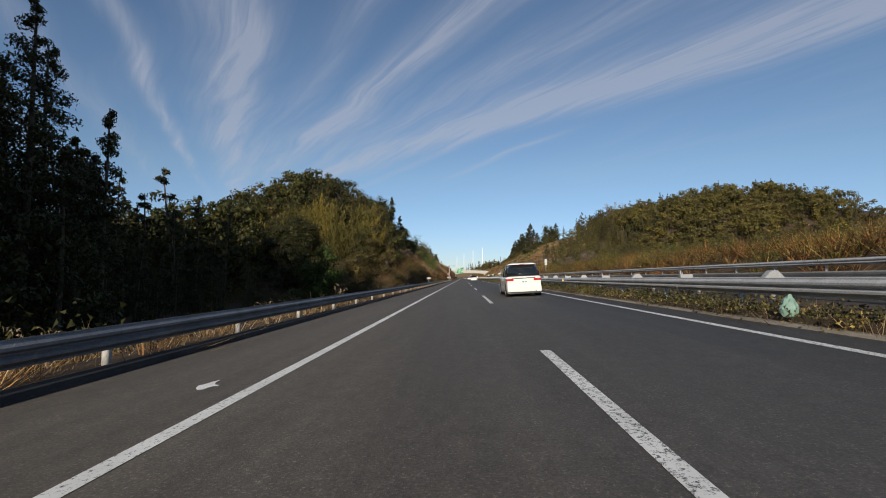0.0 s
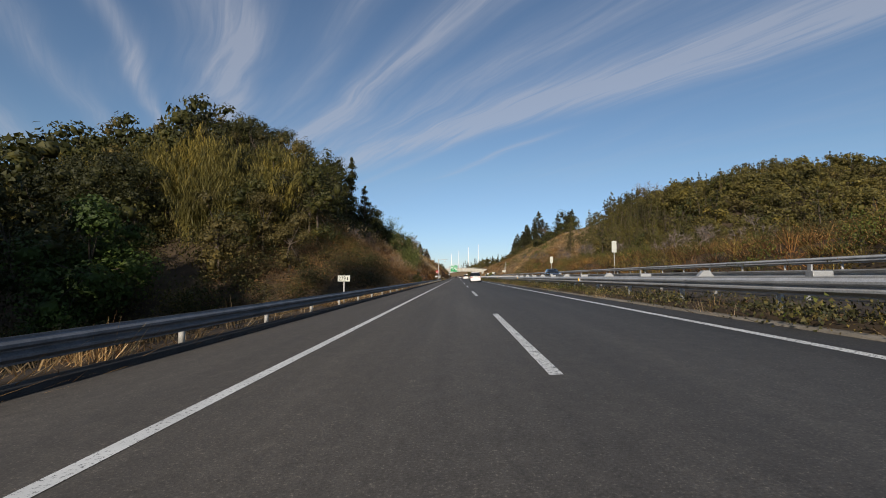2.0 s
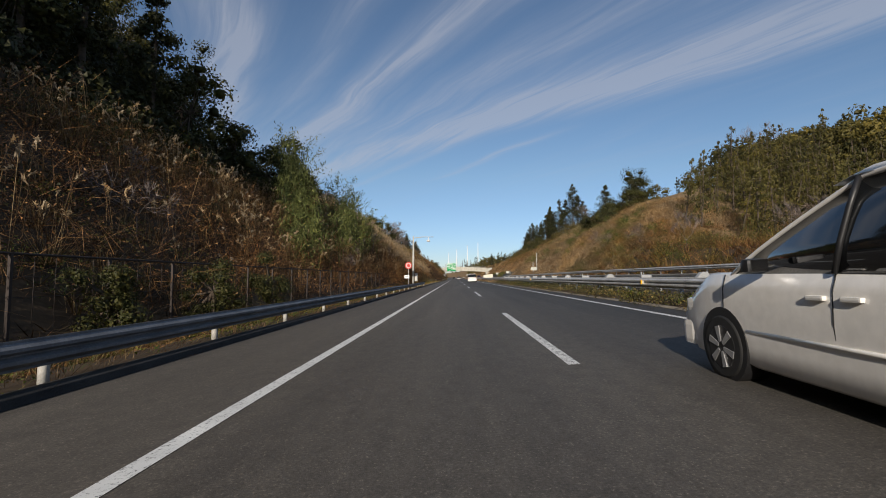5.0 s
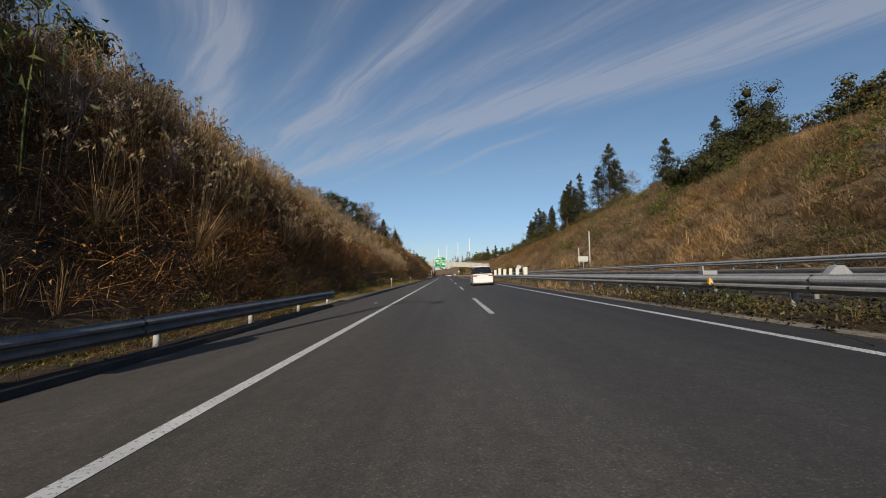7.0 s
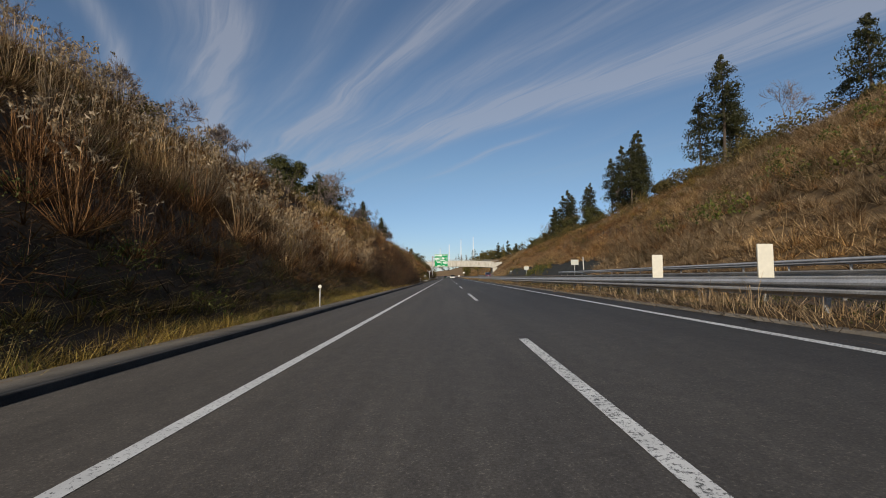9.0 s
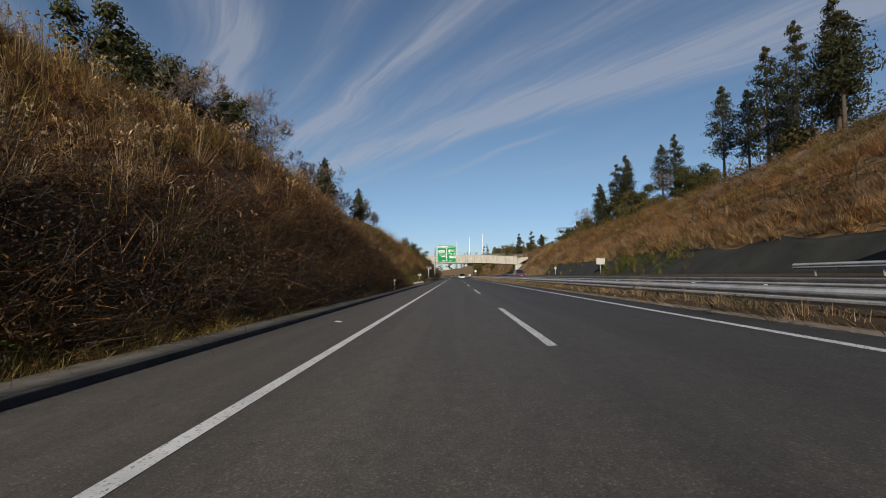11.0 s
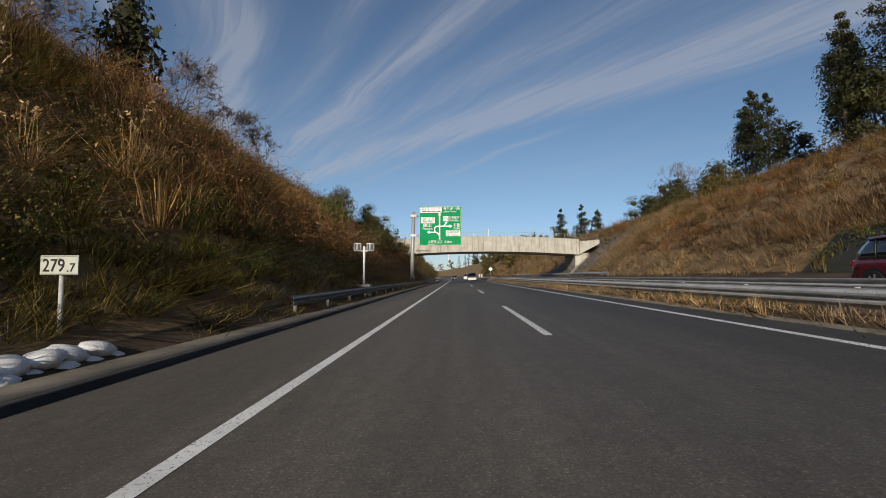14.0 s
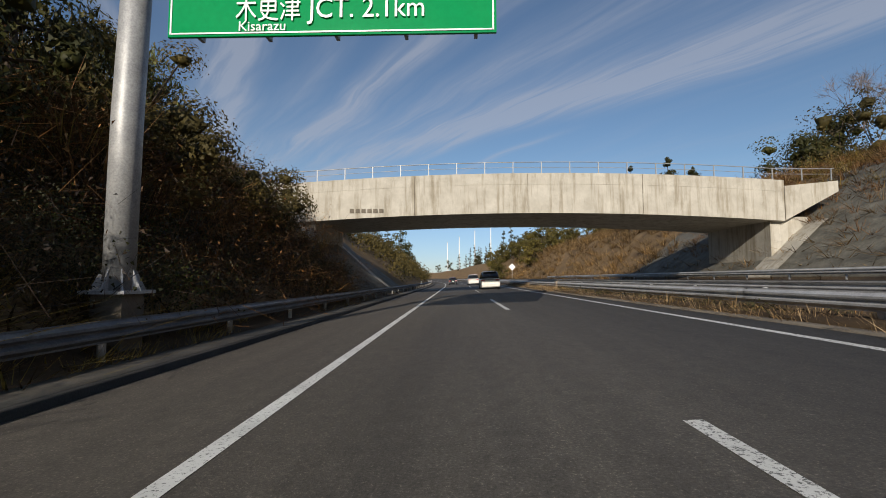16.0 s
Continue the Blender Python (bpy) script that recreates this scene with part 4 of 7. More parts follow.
clump = lambda s, lo: (lambda u, y: fbm(u, y, 0.16, s, 3) + RNG.normal(size=len(u)) * 0.35 > lo)
lay(3200, -24, -5.3, 95, 290, K_LITTER, 1.1, [LITTER], "ground_litter", "dead stems and leaves matted on the slope", "litter")
lay(1700, -14, -6.8, 338, 470, K_SHORT, 1.1, [GOLD], "dry_grass", "olive-gold grass low on the bank", "grass")
lay(900, -14, -6.8, 338, 470, K_SHORT, 1.2, [WEED], "dry_grass", "green grass low on the bank", "grass", clump(46, 0.0))
lay(260, -13.5, -8.4, 350, 470, K_THIN, 1.3, [BRUSH], "brush", "brown brush among the grass of the bank", "brush", clump(47, 0.1))
lay(420, -8.0, -6.4, 352, 384, K_SHORT, 1.0, [GOLD], "verge_grass", "olive-gold grass behind the sandbags", "grass")
lay(220, -8.0, -6.4, 352, 384, K_SHORT, 1.0, [WEED], "verge_grass", "green grass behind the sandbags", "grass")
lay(2200, -18, -5.3, 335, 430, K_LITTER, 1.3, [GOLD], "ground_litter", "flattened olive grass on the bank", "litter")
lay(1500, -24, -5.3, 340, 470, K_LITTER, 1.2, [LITTER], "ground_litter", "brown dead leaves matted on the slope", "litter")
lay(1500, -24, -5.3, 285, 345, K_LITTER, 1.1, [SHADE_BROWN], "ground_litter", "dead leaves matted on the slope, colour darkened for shade", "litter")
lay(700, -22, -6.8, 90, 130, K_THIN, 1.5, [RUST], "brush", "rusty brush where the slope begins", "brush")
lay(110, -22, -7, 88, 126, K_BUSH, 1.0, [OLIVE], "shrubs", "olive bushes where the slope begins", "shrubs")
lay(230, -22, -7, 88, 126, K_BUSH, 1.1, [CEDAR], "shrubs", "dark bushes where the slope begins", "shrubs")
lay(1500, -20, -5.3, -20, 100, K_LITTER, 1.1, [LITTER], "ground_litter", "dead stems matted below the guard rail", "litter")
lay(3400, 20.5, 46, 298, 475, K_LITTER, 1.5, [DRY], "ground_litter", "matted brown grass on the far slope", "litter", lambda u, y: (u > 23.6) | (y > 398))
lay(3300, 20.5, 46, 190, 300, K_LITTER, 1.5, [STRAW], "ground_litter", "flattened dry grass on the far slope", "litter", lambda u, y: (u > 23.6) | (y < 304) | (y > 398))
# left slope, wooded stretch: rusty brush and pampas behind the fence
lay(2200, -20, -8.2, 108, 212, K_THIN, 1.7, [RUST], "brush", "dense rusty leafless brush behind the fence", "brush", clump(6, -1.2))
lay(1000, -24, -8, 112, 212, K_TUFT, 1.2, [DRY], "dry_grass", "tall dry grass among the rusty brush", "grass", clump(5, -0.1))
lay(420, -20, -8.6, 125, 212, K_PLUME, 1.05, [DRY, PLUME], "pampas_grass", "pampas grass among the rusty brush", "grass", clump(5, 0.0))
# left slope, grassy stretch
lay(1000, -26, -13, 205, 320, K_FAR, 1.0, [DRY], "dry_grass", "tall dry grass high on the cutting's slope", "grass", clump(5, -0.2))
lay(900, -13, -8.0, 205, 300, K_TUFT, 0.8, [BRUSH], "dry_grass", "dark brown grass on the cutting's slope", "grass", clump(5, -0.1))
lay(900, -14, -7.5, 205, 300, K_THIN, 1.2, [BRUSH], "brush", "fine leafless reddish-brown brush on the slope", "brush", clump(6, -0.5))
lay(1300, -26, -13, 205, 320, K_TWIG, 1.0, [BRUSH], "brush", "leafless brown brush high on the slope", "brush", clump(6, -0.5))
lay(260, -25, -8, 205, 330, K_PLUME, 0.95, [GOLD, PLUME], "pampas_grass", "pampas grass with pale feathery plumes", "grass", clump(5, 0.1))
lay(900, -26, -9, 205, 320, K_FAR, 0.9, [BRUSH], "dry_grass", "brown undergrowth between the tussocks", "grass")
lay(430, -24, -8.6, 200, 300, K_PAMPAS, 1.12, [STRAW, PLUME], "pampas_grass", "full golden pampas tussocks with pale plumes", "grass", clump(62, 0.05))
lay(420, -24, -8.4, 200, 300, K_PAMPAS, 0.9, [RUST, PLUME], "pampas_grass", "rust-brown pampas tussocks on the slope", "grass", clump(63, 0.1))
lay(260, -20, -9.5, 118, 200, K_PAMPAS, 0.9, [DRY, PLUME], "pampas_grass", "tan pampas tussocks in the rusty brush", "grass", clump(64, 0.0))
lay(260, -25, -9.5, 300, 400, K_PAMPAS, 0.8, [RUST, STRAW], "dry_grass", "rust-brown tussocks high on the slope", "grass", clump(65, 0.1))
lay(360, -24, -8.5, 296, 440, K_PAMPAS, 0.85, [STRAW, STRAW], "dry_grass", "tan reedy tussocks on the slope", "grass", clump(66, 0.2))
# left slope, brushy stretch: brush coloured dark for shade below, gold grass above
lay(190, -13.5, -8.2, 345, 402, K_THIN, 1.4, [RUST], "brush", "brown brush low on the slope", "brush")
lay(520, -17, -10.0, 285, 350, K_THIN, 1.5, [RUST], "brush", "rusty brush half-way up the slope", "brush")
lay(1300, -9.5, -5.6, 286, 346, K_LITTER, 1.2, [LITTER], "ground_litter", "dead leaves at the foot of the steep slope", "litter")
lay(320, -10.5, -6.0, 290, 345, K_THIN, 1.4, [BRUSH], "brush", "brown brush low on the steep slope", "brush")
lay(160, -9.5, -5.9, 288, 345, K_DENSE, 0.5, [IVY], "shrubs", "low leafy growth at the gutter", "shrubs")
lay(1050, -11.0, -6.0, 288, 345, K_THIN, 1.6, [SHADE_BROWN], "brush", "tangled brush low on the slope, shade put into its colour", "brush")
lay(46, -13, -8.0, 404, 444, K_DROOP, 1.3, [RUST], "dry_grass", "orange-brown tussocks drooping from the bank", "grass")
lay(40, -13, -8.5, 404, 444, K_DROOP, 1.1, [STRAW], "dry_grass", "straw-pale tussocks drooping from the bank", "grass")
lay(80, -17, -8.2, 354, 392, K_DROOP, 1.25, [DRY], "dry_grass", "broad tan tussocks on the sunny bank", "grass")
lay(420, -13, -6.0, 432, 451, K_THIN, 1.5, [BRUSH], "brush", "brown tangled brush before the bridge", "brush")
lay(150, -12, -6.0, 430, 450, K_DENSE, 0.9, [CEDAR], "shrubs", "dark leafy growth before the bridge", "shrubs")
lay(520, -9.0, -6.2, 400, 470, K_THIN, 1.5, [SHADE_BROWN], "brush", "tangled brush at the foot of the bank, colour darkened for shade", "brush")
lay(900, -16, -8.0, 385, 470, K_THIN, 1.9, [RUST], "brush", "tall rusty brush on the bank by the sign", "brush")
lay(260, -13, -9.0, 296, 352, K_THIN, 1.5, [BRUSH], "brush", "reddish-brown brush on the slope", "brush", clump(6, 0.1))
lay(620, -28, -13.5, 300, 470, K_THIN, 1.3, [RUST], "brush", "leafless brown brush high on the slope", "brush", clump(6, -0.2))
lay(3200, -28, -13, 305, 470, K_FAR, 1.25, [GOLD], "dry_grass", "olive-gold grass high on the slope", "grass", clump(25, -0.3))
lay(220, -16, -8.5, 300, 470, K_DROOP, 0.9, [STRAW], "dry_grass", "drooping pale grass on the slope", "grass", clump(36, 0.3))
lay(110, -15, -8.5, 385, 470, K_DROOP, 1.2, [GOLD], "dry_grass", "drooping gold grass on the bank by the sign", "grass", clump(26, 0.0))
lay(150, -13, -7.8, 340, 425, K_BUSH, 0.8, [OLIVE], "shrubs", "olive bushes on the bank", "shrubs", clump(40, -0.2))
lay(190, -14, -7.2, 340, 425, K_DENSE, 0.65, [WEED], "shrubs", "green bushes on the bank", "shrubs", clump(41, 0.0))
lay(140, -15, -8.0, 343, 405, K_DROOP, 0.85, [STRAW], "dry_grass", "tan tussocks hanging from the bank", "grass", clump(43, 0.0))
lay(380, -17, -7.8, 340, 470, K_DROOP, 0.85, [GOLD], "dry_grass", "olive-gold tussocks on the bank", "grass", clump(42, 0.0))
lay(520, -24, -5.9, 108, 470, K_BUSH, 0.62, [WEED], "shrubs", "low green and olive bushes on the slope", "shrubs", clump(7, 0.3))
lay(190, -12, -7.0, 300, 470, K_DENSE, 0.7, [CEDAR], "shrubs", "low dark evergreen bushes on the slope", "shrubs", clump(27, 0.0))
lay(420, -36, -17, 112, 195, K_SCRUB, 1.6, [CEDAR], "shrubs", "dark scrub under the trees of the hill", "shrubs", lambda u, y: -u > 13 + np.clip(y - 112, 0, 60) * 0.12)
lay(130, -24, -9, 104, 205, K_BUSH, 0.95, [CEDAR], "shrubs", "dark evergreen bushes low on the wooded slope", "shrubs")
lay(150, -24, -9, 104, 205, K_BUSH, 0.95, [OLIVE], "shrubs", "olive bushes low on the wooded slope", "shrubs")
lay(420, -9.5, -6.6, 204, 304, K_THIN, 0.9, [SHADE_BROWN], "brush", "low brush at the foot of the slope, shade put into its colour", "brush")
lay(190, -9.0, -6.2, 204, 300, K_DENSE, 0.55, [IVY], "shrubs", "dark low bushes at the foot of the slope", "shrubs")
lay(2600, -7.2, -5.2, 204, 304, K_SHORT, 0.9, [GOLD], "verge_grass", "short yellow and olive grass at the gutter", "grass")
lay(1500, -9.0, -5.2, 204, 300, K_SHORT, 0.8, [WEED], "verge_grass", "short green grass at the gutter", "grass", clump(33, -0.1))
lay(1100, -9.5, -5.4, 204, 300, K_LITTER, 1.0, [DRY], "ground_litter", "flattened dry grass at the gutter", "litter")
lay(420, -12, -6.6, 198, 224, K_THIN, 1.2, [BRUSH], "brush", "brown brush where the guard rail ends", "brush")
lay(500, -14, -6.6, 198, 232, K_LITTER, 1.2, [LITTER], "ground_litter", "dead leaves where the guard rail ends", "litter")
lay(700, -26, -14, 205, 300, K_FAR, 1.0, [GOLD], "dry_grass", "olive-gold grass below the crest", "grass", clump(77, 0.0))
lay(210, -17, -8.5, 212, 292, K_DROOP, 0.95, [STRAW], "dry_grass", "golden pampas tussocks on the slope", "grass", clump(5, 0.1))
lay(1300, -22, -7.5, 342, 402, K_SHORT, 1.5, [WEED], "verge_grass", "patches of green grass up the bank", "grass", clump(46, 0.05))
lay(2200, -7.2, -5.2, 304, 470, K_SHORT, 1.0, [GOLD], "verge_grass", "olive-gold grass at the gutter", "grass", clump(28, -0.2))
lay(1300, -8.5, -4.9, -30, 125, K_SHORT, 1.2, [DRY], "verge_grass", "dry yellow grass under the guard rail", "grass")
lay(1500, -8.2, -4.75, 118, 206, K_SHORT, 0.9, [LITTER], "verge_grass", "dead brown grass between rail and fence", "grass")
lay(1000, -8.2, -4.75, 118, 206, K_SHORT, 0.8, [WEED], "verge_grass", "dark green grass between rail and fence", "grass")
lay(1400, -8.1, -5.2, 125, 206, K_LITTER, 1.0, [RUST], "ground_litter", "rusty dead stems between rail and fence", "litter")
lay(420, -9.5, -5.4, -20, 130, K_TUFT, 0.75, [DRY], "verge_grass", "dry tufts behind the guard rail", "grass")
lay(260, -6.4, -4.9, 110, 205, K_WEED, 0.8, [WEED], "verge_weeds", "green weeds at the foot of the guard rail", "weeds")
lay(80, -31, -22, 215, 425, K_SCRUB, 1.2, [OLIVE], "shrubs", "scrub along the crest of the cutting", "shrubs")
lay(60, -33, -23, 215, 425, K_SCRUB, 1.4, [BROAD], "shrubs", "evergreen scrub along the crest of the cutting", "shrubs", clump(21, 0.1))
lay(170, 40, 52, 255, 470, K_SCRUB, 1.9, [OLIVE], "shrubs", "olive scrub along the far crest", "shrubs", clump(22, -0.3))
lay(1900, -7.6, -4.75, -30, 128, K_LITTER, 1.0, [DRY], "ground_litter", "matted tan grass under the guard rail", "litter")
lay(950, -7.6, -4.95, -30, 125, K_SHORT, 1.5, [STRAW], "verge_grass", "bleached grass under the guard rail", "grass", clump(67, -0.2))
lay(500, -7.2, -4.95, -30, 125, K_SHORT, 1.3, [RUST], "verge_grass", "rusty grass under the guard rail", "grass", clump(68, 0.0))
lay(26, -9.0, -6.4, 0, 60, K_PAMPAS, 0.7, [DRY, PLUME], "pampas_grass", "thin pampas stalks behind the guard rail", "grass", clump(69, 0.2))
lay(260, -9.8, -6.3, 386, 452, K_DENSE, 0.8, [CEDAR], "shrubs", "dark low bushes behind the guard rail", "shrubs")
lay(900, -12, -5.9, 384, 452, K_LITTER, 1.2, [LITTER], "ground_litter", "dead leaves on the bank behind the guard rail", "litter")
lay(100, -9.5, -6.5, 384, 450, K_DENSE, 0.75, [LEAF_G], "shrubs", "green leafy bushes behind the guard rail", "shrubs", clump(74, 0.1))
lay(420, -30, -22.5, 205, 425, K_TWIG, 1.5, [TWIG], "brush", "leafless grey-brown thicket along the crest", "brush")
# right bank
past = lambda u, y: (u > 23.7) | (y < 304) | (y > 398)
far = lambda s, lo: (lambda u, y: past(u, y) & clump(s, lo)(u, y))
lay(1100, 21.5, 46, 305, 475, K_FAR, 1.05, [STRAW], "dry_grass", "patches of pale dry grass on the far slope", "grass", far(35, 0.15))
lay(2300, 21.5, 46, 200, 310, K_FAR, 1.0, [STRAW], "dry_grass", "pale dry grass on the far cutting's slope", "grass", far(9, -0.2))
lay(900, 21, 34, 434, 444, K_FAR, 1.1, [STRAW], "dry_grass", "tan grass beside the paved slope", "grass")
lay(1300, 23.7, 35, 285, 440, K_FAR, 0.95, [RUST], "dry_grass", "rusty grass above the dark lining", "grass", past)
lay(1300, 23.2, 26.5, 288, 414, K_FAR, 1.0, [STRAW], "dry_grass", "pale grass hanging over the dark lining", "grass")
lay(500, 23.2, 26.5, 288, 414, K_FAR, 1.1, [RUST], "dry_grass", "rusty grass hanging over the dark lining", "grass")
lay(900, 23.7, 33, 285, 440, K_FAR, 1.0, [STRAW], "dry_grass", "pale grass above the dark lining", "grass", far(50, 0.1))
lay(2200, 28, 47, 205, 475, K_FAR, 1.0, [GOLD], "dry_grass", "olive-gold grass high on the far slope", "grass", far(29, 0.0))
lay(2600, 21.5, 47, 200, 305, K_FAR, 1.2, [STRAW], "dry_grass", "bleached tan grass all over the far slope", "grass", past)
lay(2400, 23.5, 40, 205, 475, K_FAR, 0.85, [RUST], "dry_grass", "rusty grass on the far slope", "grass", far(30, -0.2))
lay(1300, 22.5, 47, 195, 475, K_TWIG, 1.1, [RUST], "brush", "rusty leafless brush on the far slope", "brush", far(10, 0.0))
lay(420, 25, 48, 200, 475, K_SCRUB, 0.85, [OLIVE], "shrubs", "olive bushes on the far slope", "shrubs", far(12, 0.1))
lay(160, 25, 40, 200, 300, K_SCRUB, 1.2, [WEED], "shrubs", "green bushes on the far slope", "shrubs", far(31, 0.3))
lay(1100, 20.3, 34, -30, 212, K_FAR, 1.5, [RUST], "dry_grass", "rusty grass beyond the far guard rail", "grass")
lay(600, 20.3, 34, -30, 212, K_FAR, 1.5, [GOLD], "dry_grass", "olive-gold grass beyond the far guard rail", "grass")
lay(360, 20.4, 31, -30, 215, K_BUSH, 1.15, [OLIVE], "shrubs", "mixed winter scrub beyond the far guard rail", "shrubs")
lay(260, 20.4, 31, -30, 215, K_BUSH, 1.15, [WEED], "shrubs", "green scrub beyond the far guard rail", "shrubs")
lay(420, 20.3, 29, -30, 215, K_THIN, 1.5, [RUST], "brush", "rusty scrub beyond the far guard rail", "brush")
lay(900, 20.4, 23.5, 195, 304, K_SHORT, 1.5, [STRAW], "dry_grass", "dry grass at the foot of the far bank", "grass")
lay(440, 20.4, 23.5, 398, 440, K_SHORT, 1.5, [STRAW], "dry_grass", "dry grass at the foot of the bank by the bridge", "grass")
lay(260, 20.5, 24.4, 305, 398, K_SCRUB, 0.6, [WEED], "shrubs", "yellow-green weeds growing over the dark lining", "shrubs", clump(32, 0.5))
lay(330, 20.5, 24.4, 305, 398, K_TUFT, 1.0, [GOLD], "dry_grass", "gold grass growing over the dark lining", "grass", clump(32, 0.3))
lay(1000, 20, 42, 475, 600, K_FAR, 1.7, [DRY], "dry_grass", "tan grass on the slope beyond the bridge", "grass")
lay(240, -24, -7, 470, 600, K_SCRUB, 1.7, [OLIVE], "shrubs", "green bushes on the slope beyond the bridge", "shrubs")
lay(1500, 6.4, 7.6, -15, 205, K_WEED, 1.05, [IVY], "creeper", "thick leafy creeper spilling over the median's edge", "weeds", clump(71, -0.5))
lay(700, 6.4, 7.4, -15, 205, K_WEED, 0.9, [LITTER], "creeper", "brown dead creeper on the median", "weeds", clump(72, 0.0))
lay(420, 6.4, 7.3, -15, 205, K_WEED, 0.8, [GOLD], "median_weeds", "yellow-green weeds on the median's edge", "weeds", clump(73, 0.1))
lay(1500, 6.4, 9.2, -15, 480, K_LITTER, 1.1, [LITTER], "ground_litter", "dead stems and leaves on the median", "litter")
lay(2400, 6.35, 7.7, 200, 480, K_SHORT, 1.1, [STRAW], "median_grass", "bleached grass along the median", "grass", clump(75, -0.3))
lay(240, 6.5, 8.0, 200, 480, K_TUFT, 0.7, [STRAW], "median_grass", "tall bleached tussocks on the median", "grass", clump(76, 0.2))
# median strip: dark creeper under the rails, dry grass and weeds along the edge
lay(1000, 6.3, 6.9, 205, 480, K_SHORT, 0.95, [STRAW], "median_grass", "tan grass along the median's edge", "grass", clump(48, -0.2))
lay(900, 6.9, 9.2, -20, 215, K_WEED, 0.9, [IVY], "creeper", "dark creeper and weeds on the median", "weeds", clump(13, -0.6))
lay(1300, 6.5, 7.3, -10, 200, K_WEED, 0.9, [IVY], "creeper", "leafy dark creeper along the median's edge", "weeds", clump(45, -0.3))
lay(560, 6.5, 7.6, -20, 230, K_WEED, 1.0, [WEED], "median_weeds", "green weeds on the median", "weeds", clump(17, 0.1))
lay(4200, 6.3, 7.5, -20, 480, K_SHORT, 0.85, [STRAW], "median_grass", "dry grass tufts on the median", "grass", clump(14, -0.2))
lay(900, 6.5, 9.2, -20, 480, K_LITTER, 1.0, [RUST], "ground_litter", "rusty dead leaves on the median", "litter")
lay(700, 6.5, 8.0, 60, 480, K_TUFT, 0.5, [DRY], "median_grass", "tan tussocks on the median", "grass", clump(15, 0.0))
lay(1300, 6.8, 9.2, 205, 480, K_LITTER, 1.2, [IVY], "ground_litter", "dark leaf litter under the median rails", "litter")
lay(1400, 6.6, 9.2, 212, 480, K_WEED, 0.9, [IVY], "creeper", "dark weeds on the median", "weeds", clump(16, -0.5))

# ---------------------------------------------------------------- bridge
def along_road(u, y, lift=0.0):
    return float(bend(y)) + u, y, float(road_z(u)) + lift


bridge = thing("overbridge", "weathered pale concrete bridge over the motorway", "bridge")
Y0, Y1 = 454.5, 463.4
xs = np.linspace(-11.55, 22.7, 25)
top = 8.0 + 0.62 * (1 - ((xs - 5.6) / 17.1) ** 2)
low = 5.15 + 0.62 * (1 - ((xs - 5.6) / 17.1) ** 2)


def deck_bm(y0, y1, zt, zb):
    bm = bmesh.new()
    n = len(xs)
    rows = [[bm.verts.new((x, y, z)) for x, z in zip(xs, zz_)] for y, zz_ in ((y0, zt), (y1, zt), (y1, zb), (y0, zb))]
    for a in range(4):
        p, q_ = rows[a], rows[(a + 1) % 4]
        for i in range(n - 1):
            bm.faces.new((p[i], p[i + 1], q_[i + 1], q_[i]))
    bm.faces.new([r[0] for r in rows])
    bm.faces.new([r[-1] for r in rows])
    bmesh.ops.recalc_face_normals(bm, faces=bm.faces)
    return bm


part("girder", deck_bm(Y0, Y1, top - 0.75, low), CONCRETE, bridge)
part("parapet", deck_bm(Y0 - 0.015, Y0 + 0.2, top, top - 0.8), CONCRETE, bridge)
part("parapet", deck_bm(Y1 - 0.2, Y1 + 0.06, top, top - 0.8), CONCRETE, bridge)
for side, x0, x1, zt0, zt1 in ((-1, -14.2, -11.62, 8.02, 8.02), (1, 22.76, 26.4, 7.95, 7.6)):
    bm = bmesh.new()
    lo = (7.4, 5.2) if side < 0 else (5.2, 7.2)
    f = [bm.verts.new(p) for p in ((x0, Y0, lo[0]), (x1, Y0, lo[1]), (x1, Y0, zt0), (x0, Y0, zt1))]
    b = [bm.verts.new((v.co.x, Y1, v.co.z)) for v in f]
    bm.faces.new(f), bm.faces.new(list(reversed(b)))
    for i in range(4):
        bm.faces.new((f[i], b[i], b[(i + 1) % 4], f[(i + 1) % 4]))
    bmesh.ops.recalc_face_normals(bm, faces=bm.faces)
    part("wing_wall", bm, CONCRETE, bridge)
part("abutment", box_bm(22.0, 24.6, Y0 + 0.5, Y1 - 0.5, 2.2, 5.5, bevel=0.05), CONCRETE, bridge)
part("abutment", box_bm(-12.6, -10.2, Y0 + 0.5, Y1 - 0.5, -0.5, 5.5, bevel=0.05), CONCRETE, bridge)
for yy in (Y0 + 0.05, Y1 - 0.05):
    rail = part("railing", tube_bm([(x, yy, z + 0.8) for x, z in zip(np.linspace(-14, 26.2, 21), np.interp(np.linspace(-14, 26.2, 21), xs, top))], 0.03, 6), GALV_PALE, bridge, "thin pale steel railing")
    part("rail", tube_bm([(x, yy, z + 0.42) for x, z in zip(np.linspace(-14, 26.2, 21), np.interp(np.linspace(-14, 26.2, 21), xs, top))], 0.018, 5), GALV_PALE, rail)
    for x in np.arange(-14, 26.3, 2.0):
        z = float(np.interp(x, xs, top))
        part("post", box_bm(x - 0.03, x + 0.03, yy - 0.03, yy + 0.03, z - 0.02, z + 0.82), GALV_PALE, rail)
for i in range(6):
    part("name_mark", box_bm(-7.6 + i * 0.42, -7.3 + i * 0.42, Y0 - 0.07, Y0 - 0.055, 5.82, 6.1), GUTTER, bridge, "unreadable dark marks")
for x in (-3.0, 5.0, 13.0):
    part("joint", box_bm(x, x + 0.03, Y0 - 0.066, Y0 - 0.05, float(np.interp(x, xs, low)) + 0.05, float(np.interp(x, xs, top)) - 0.05), GUTTER, bridge)


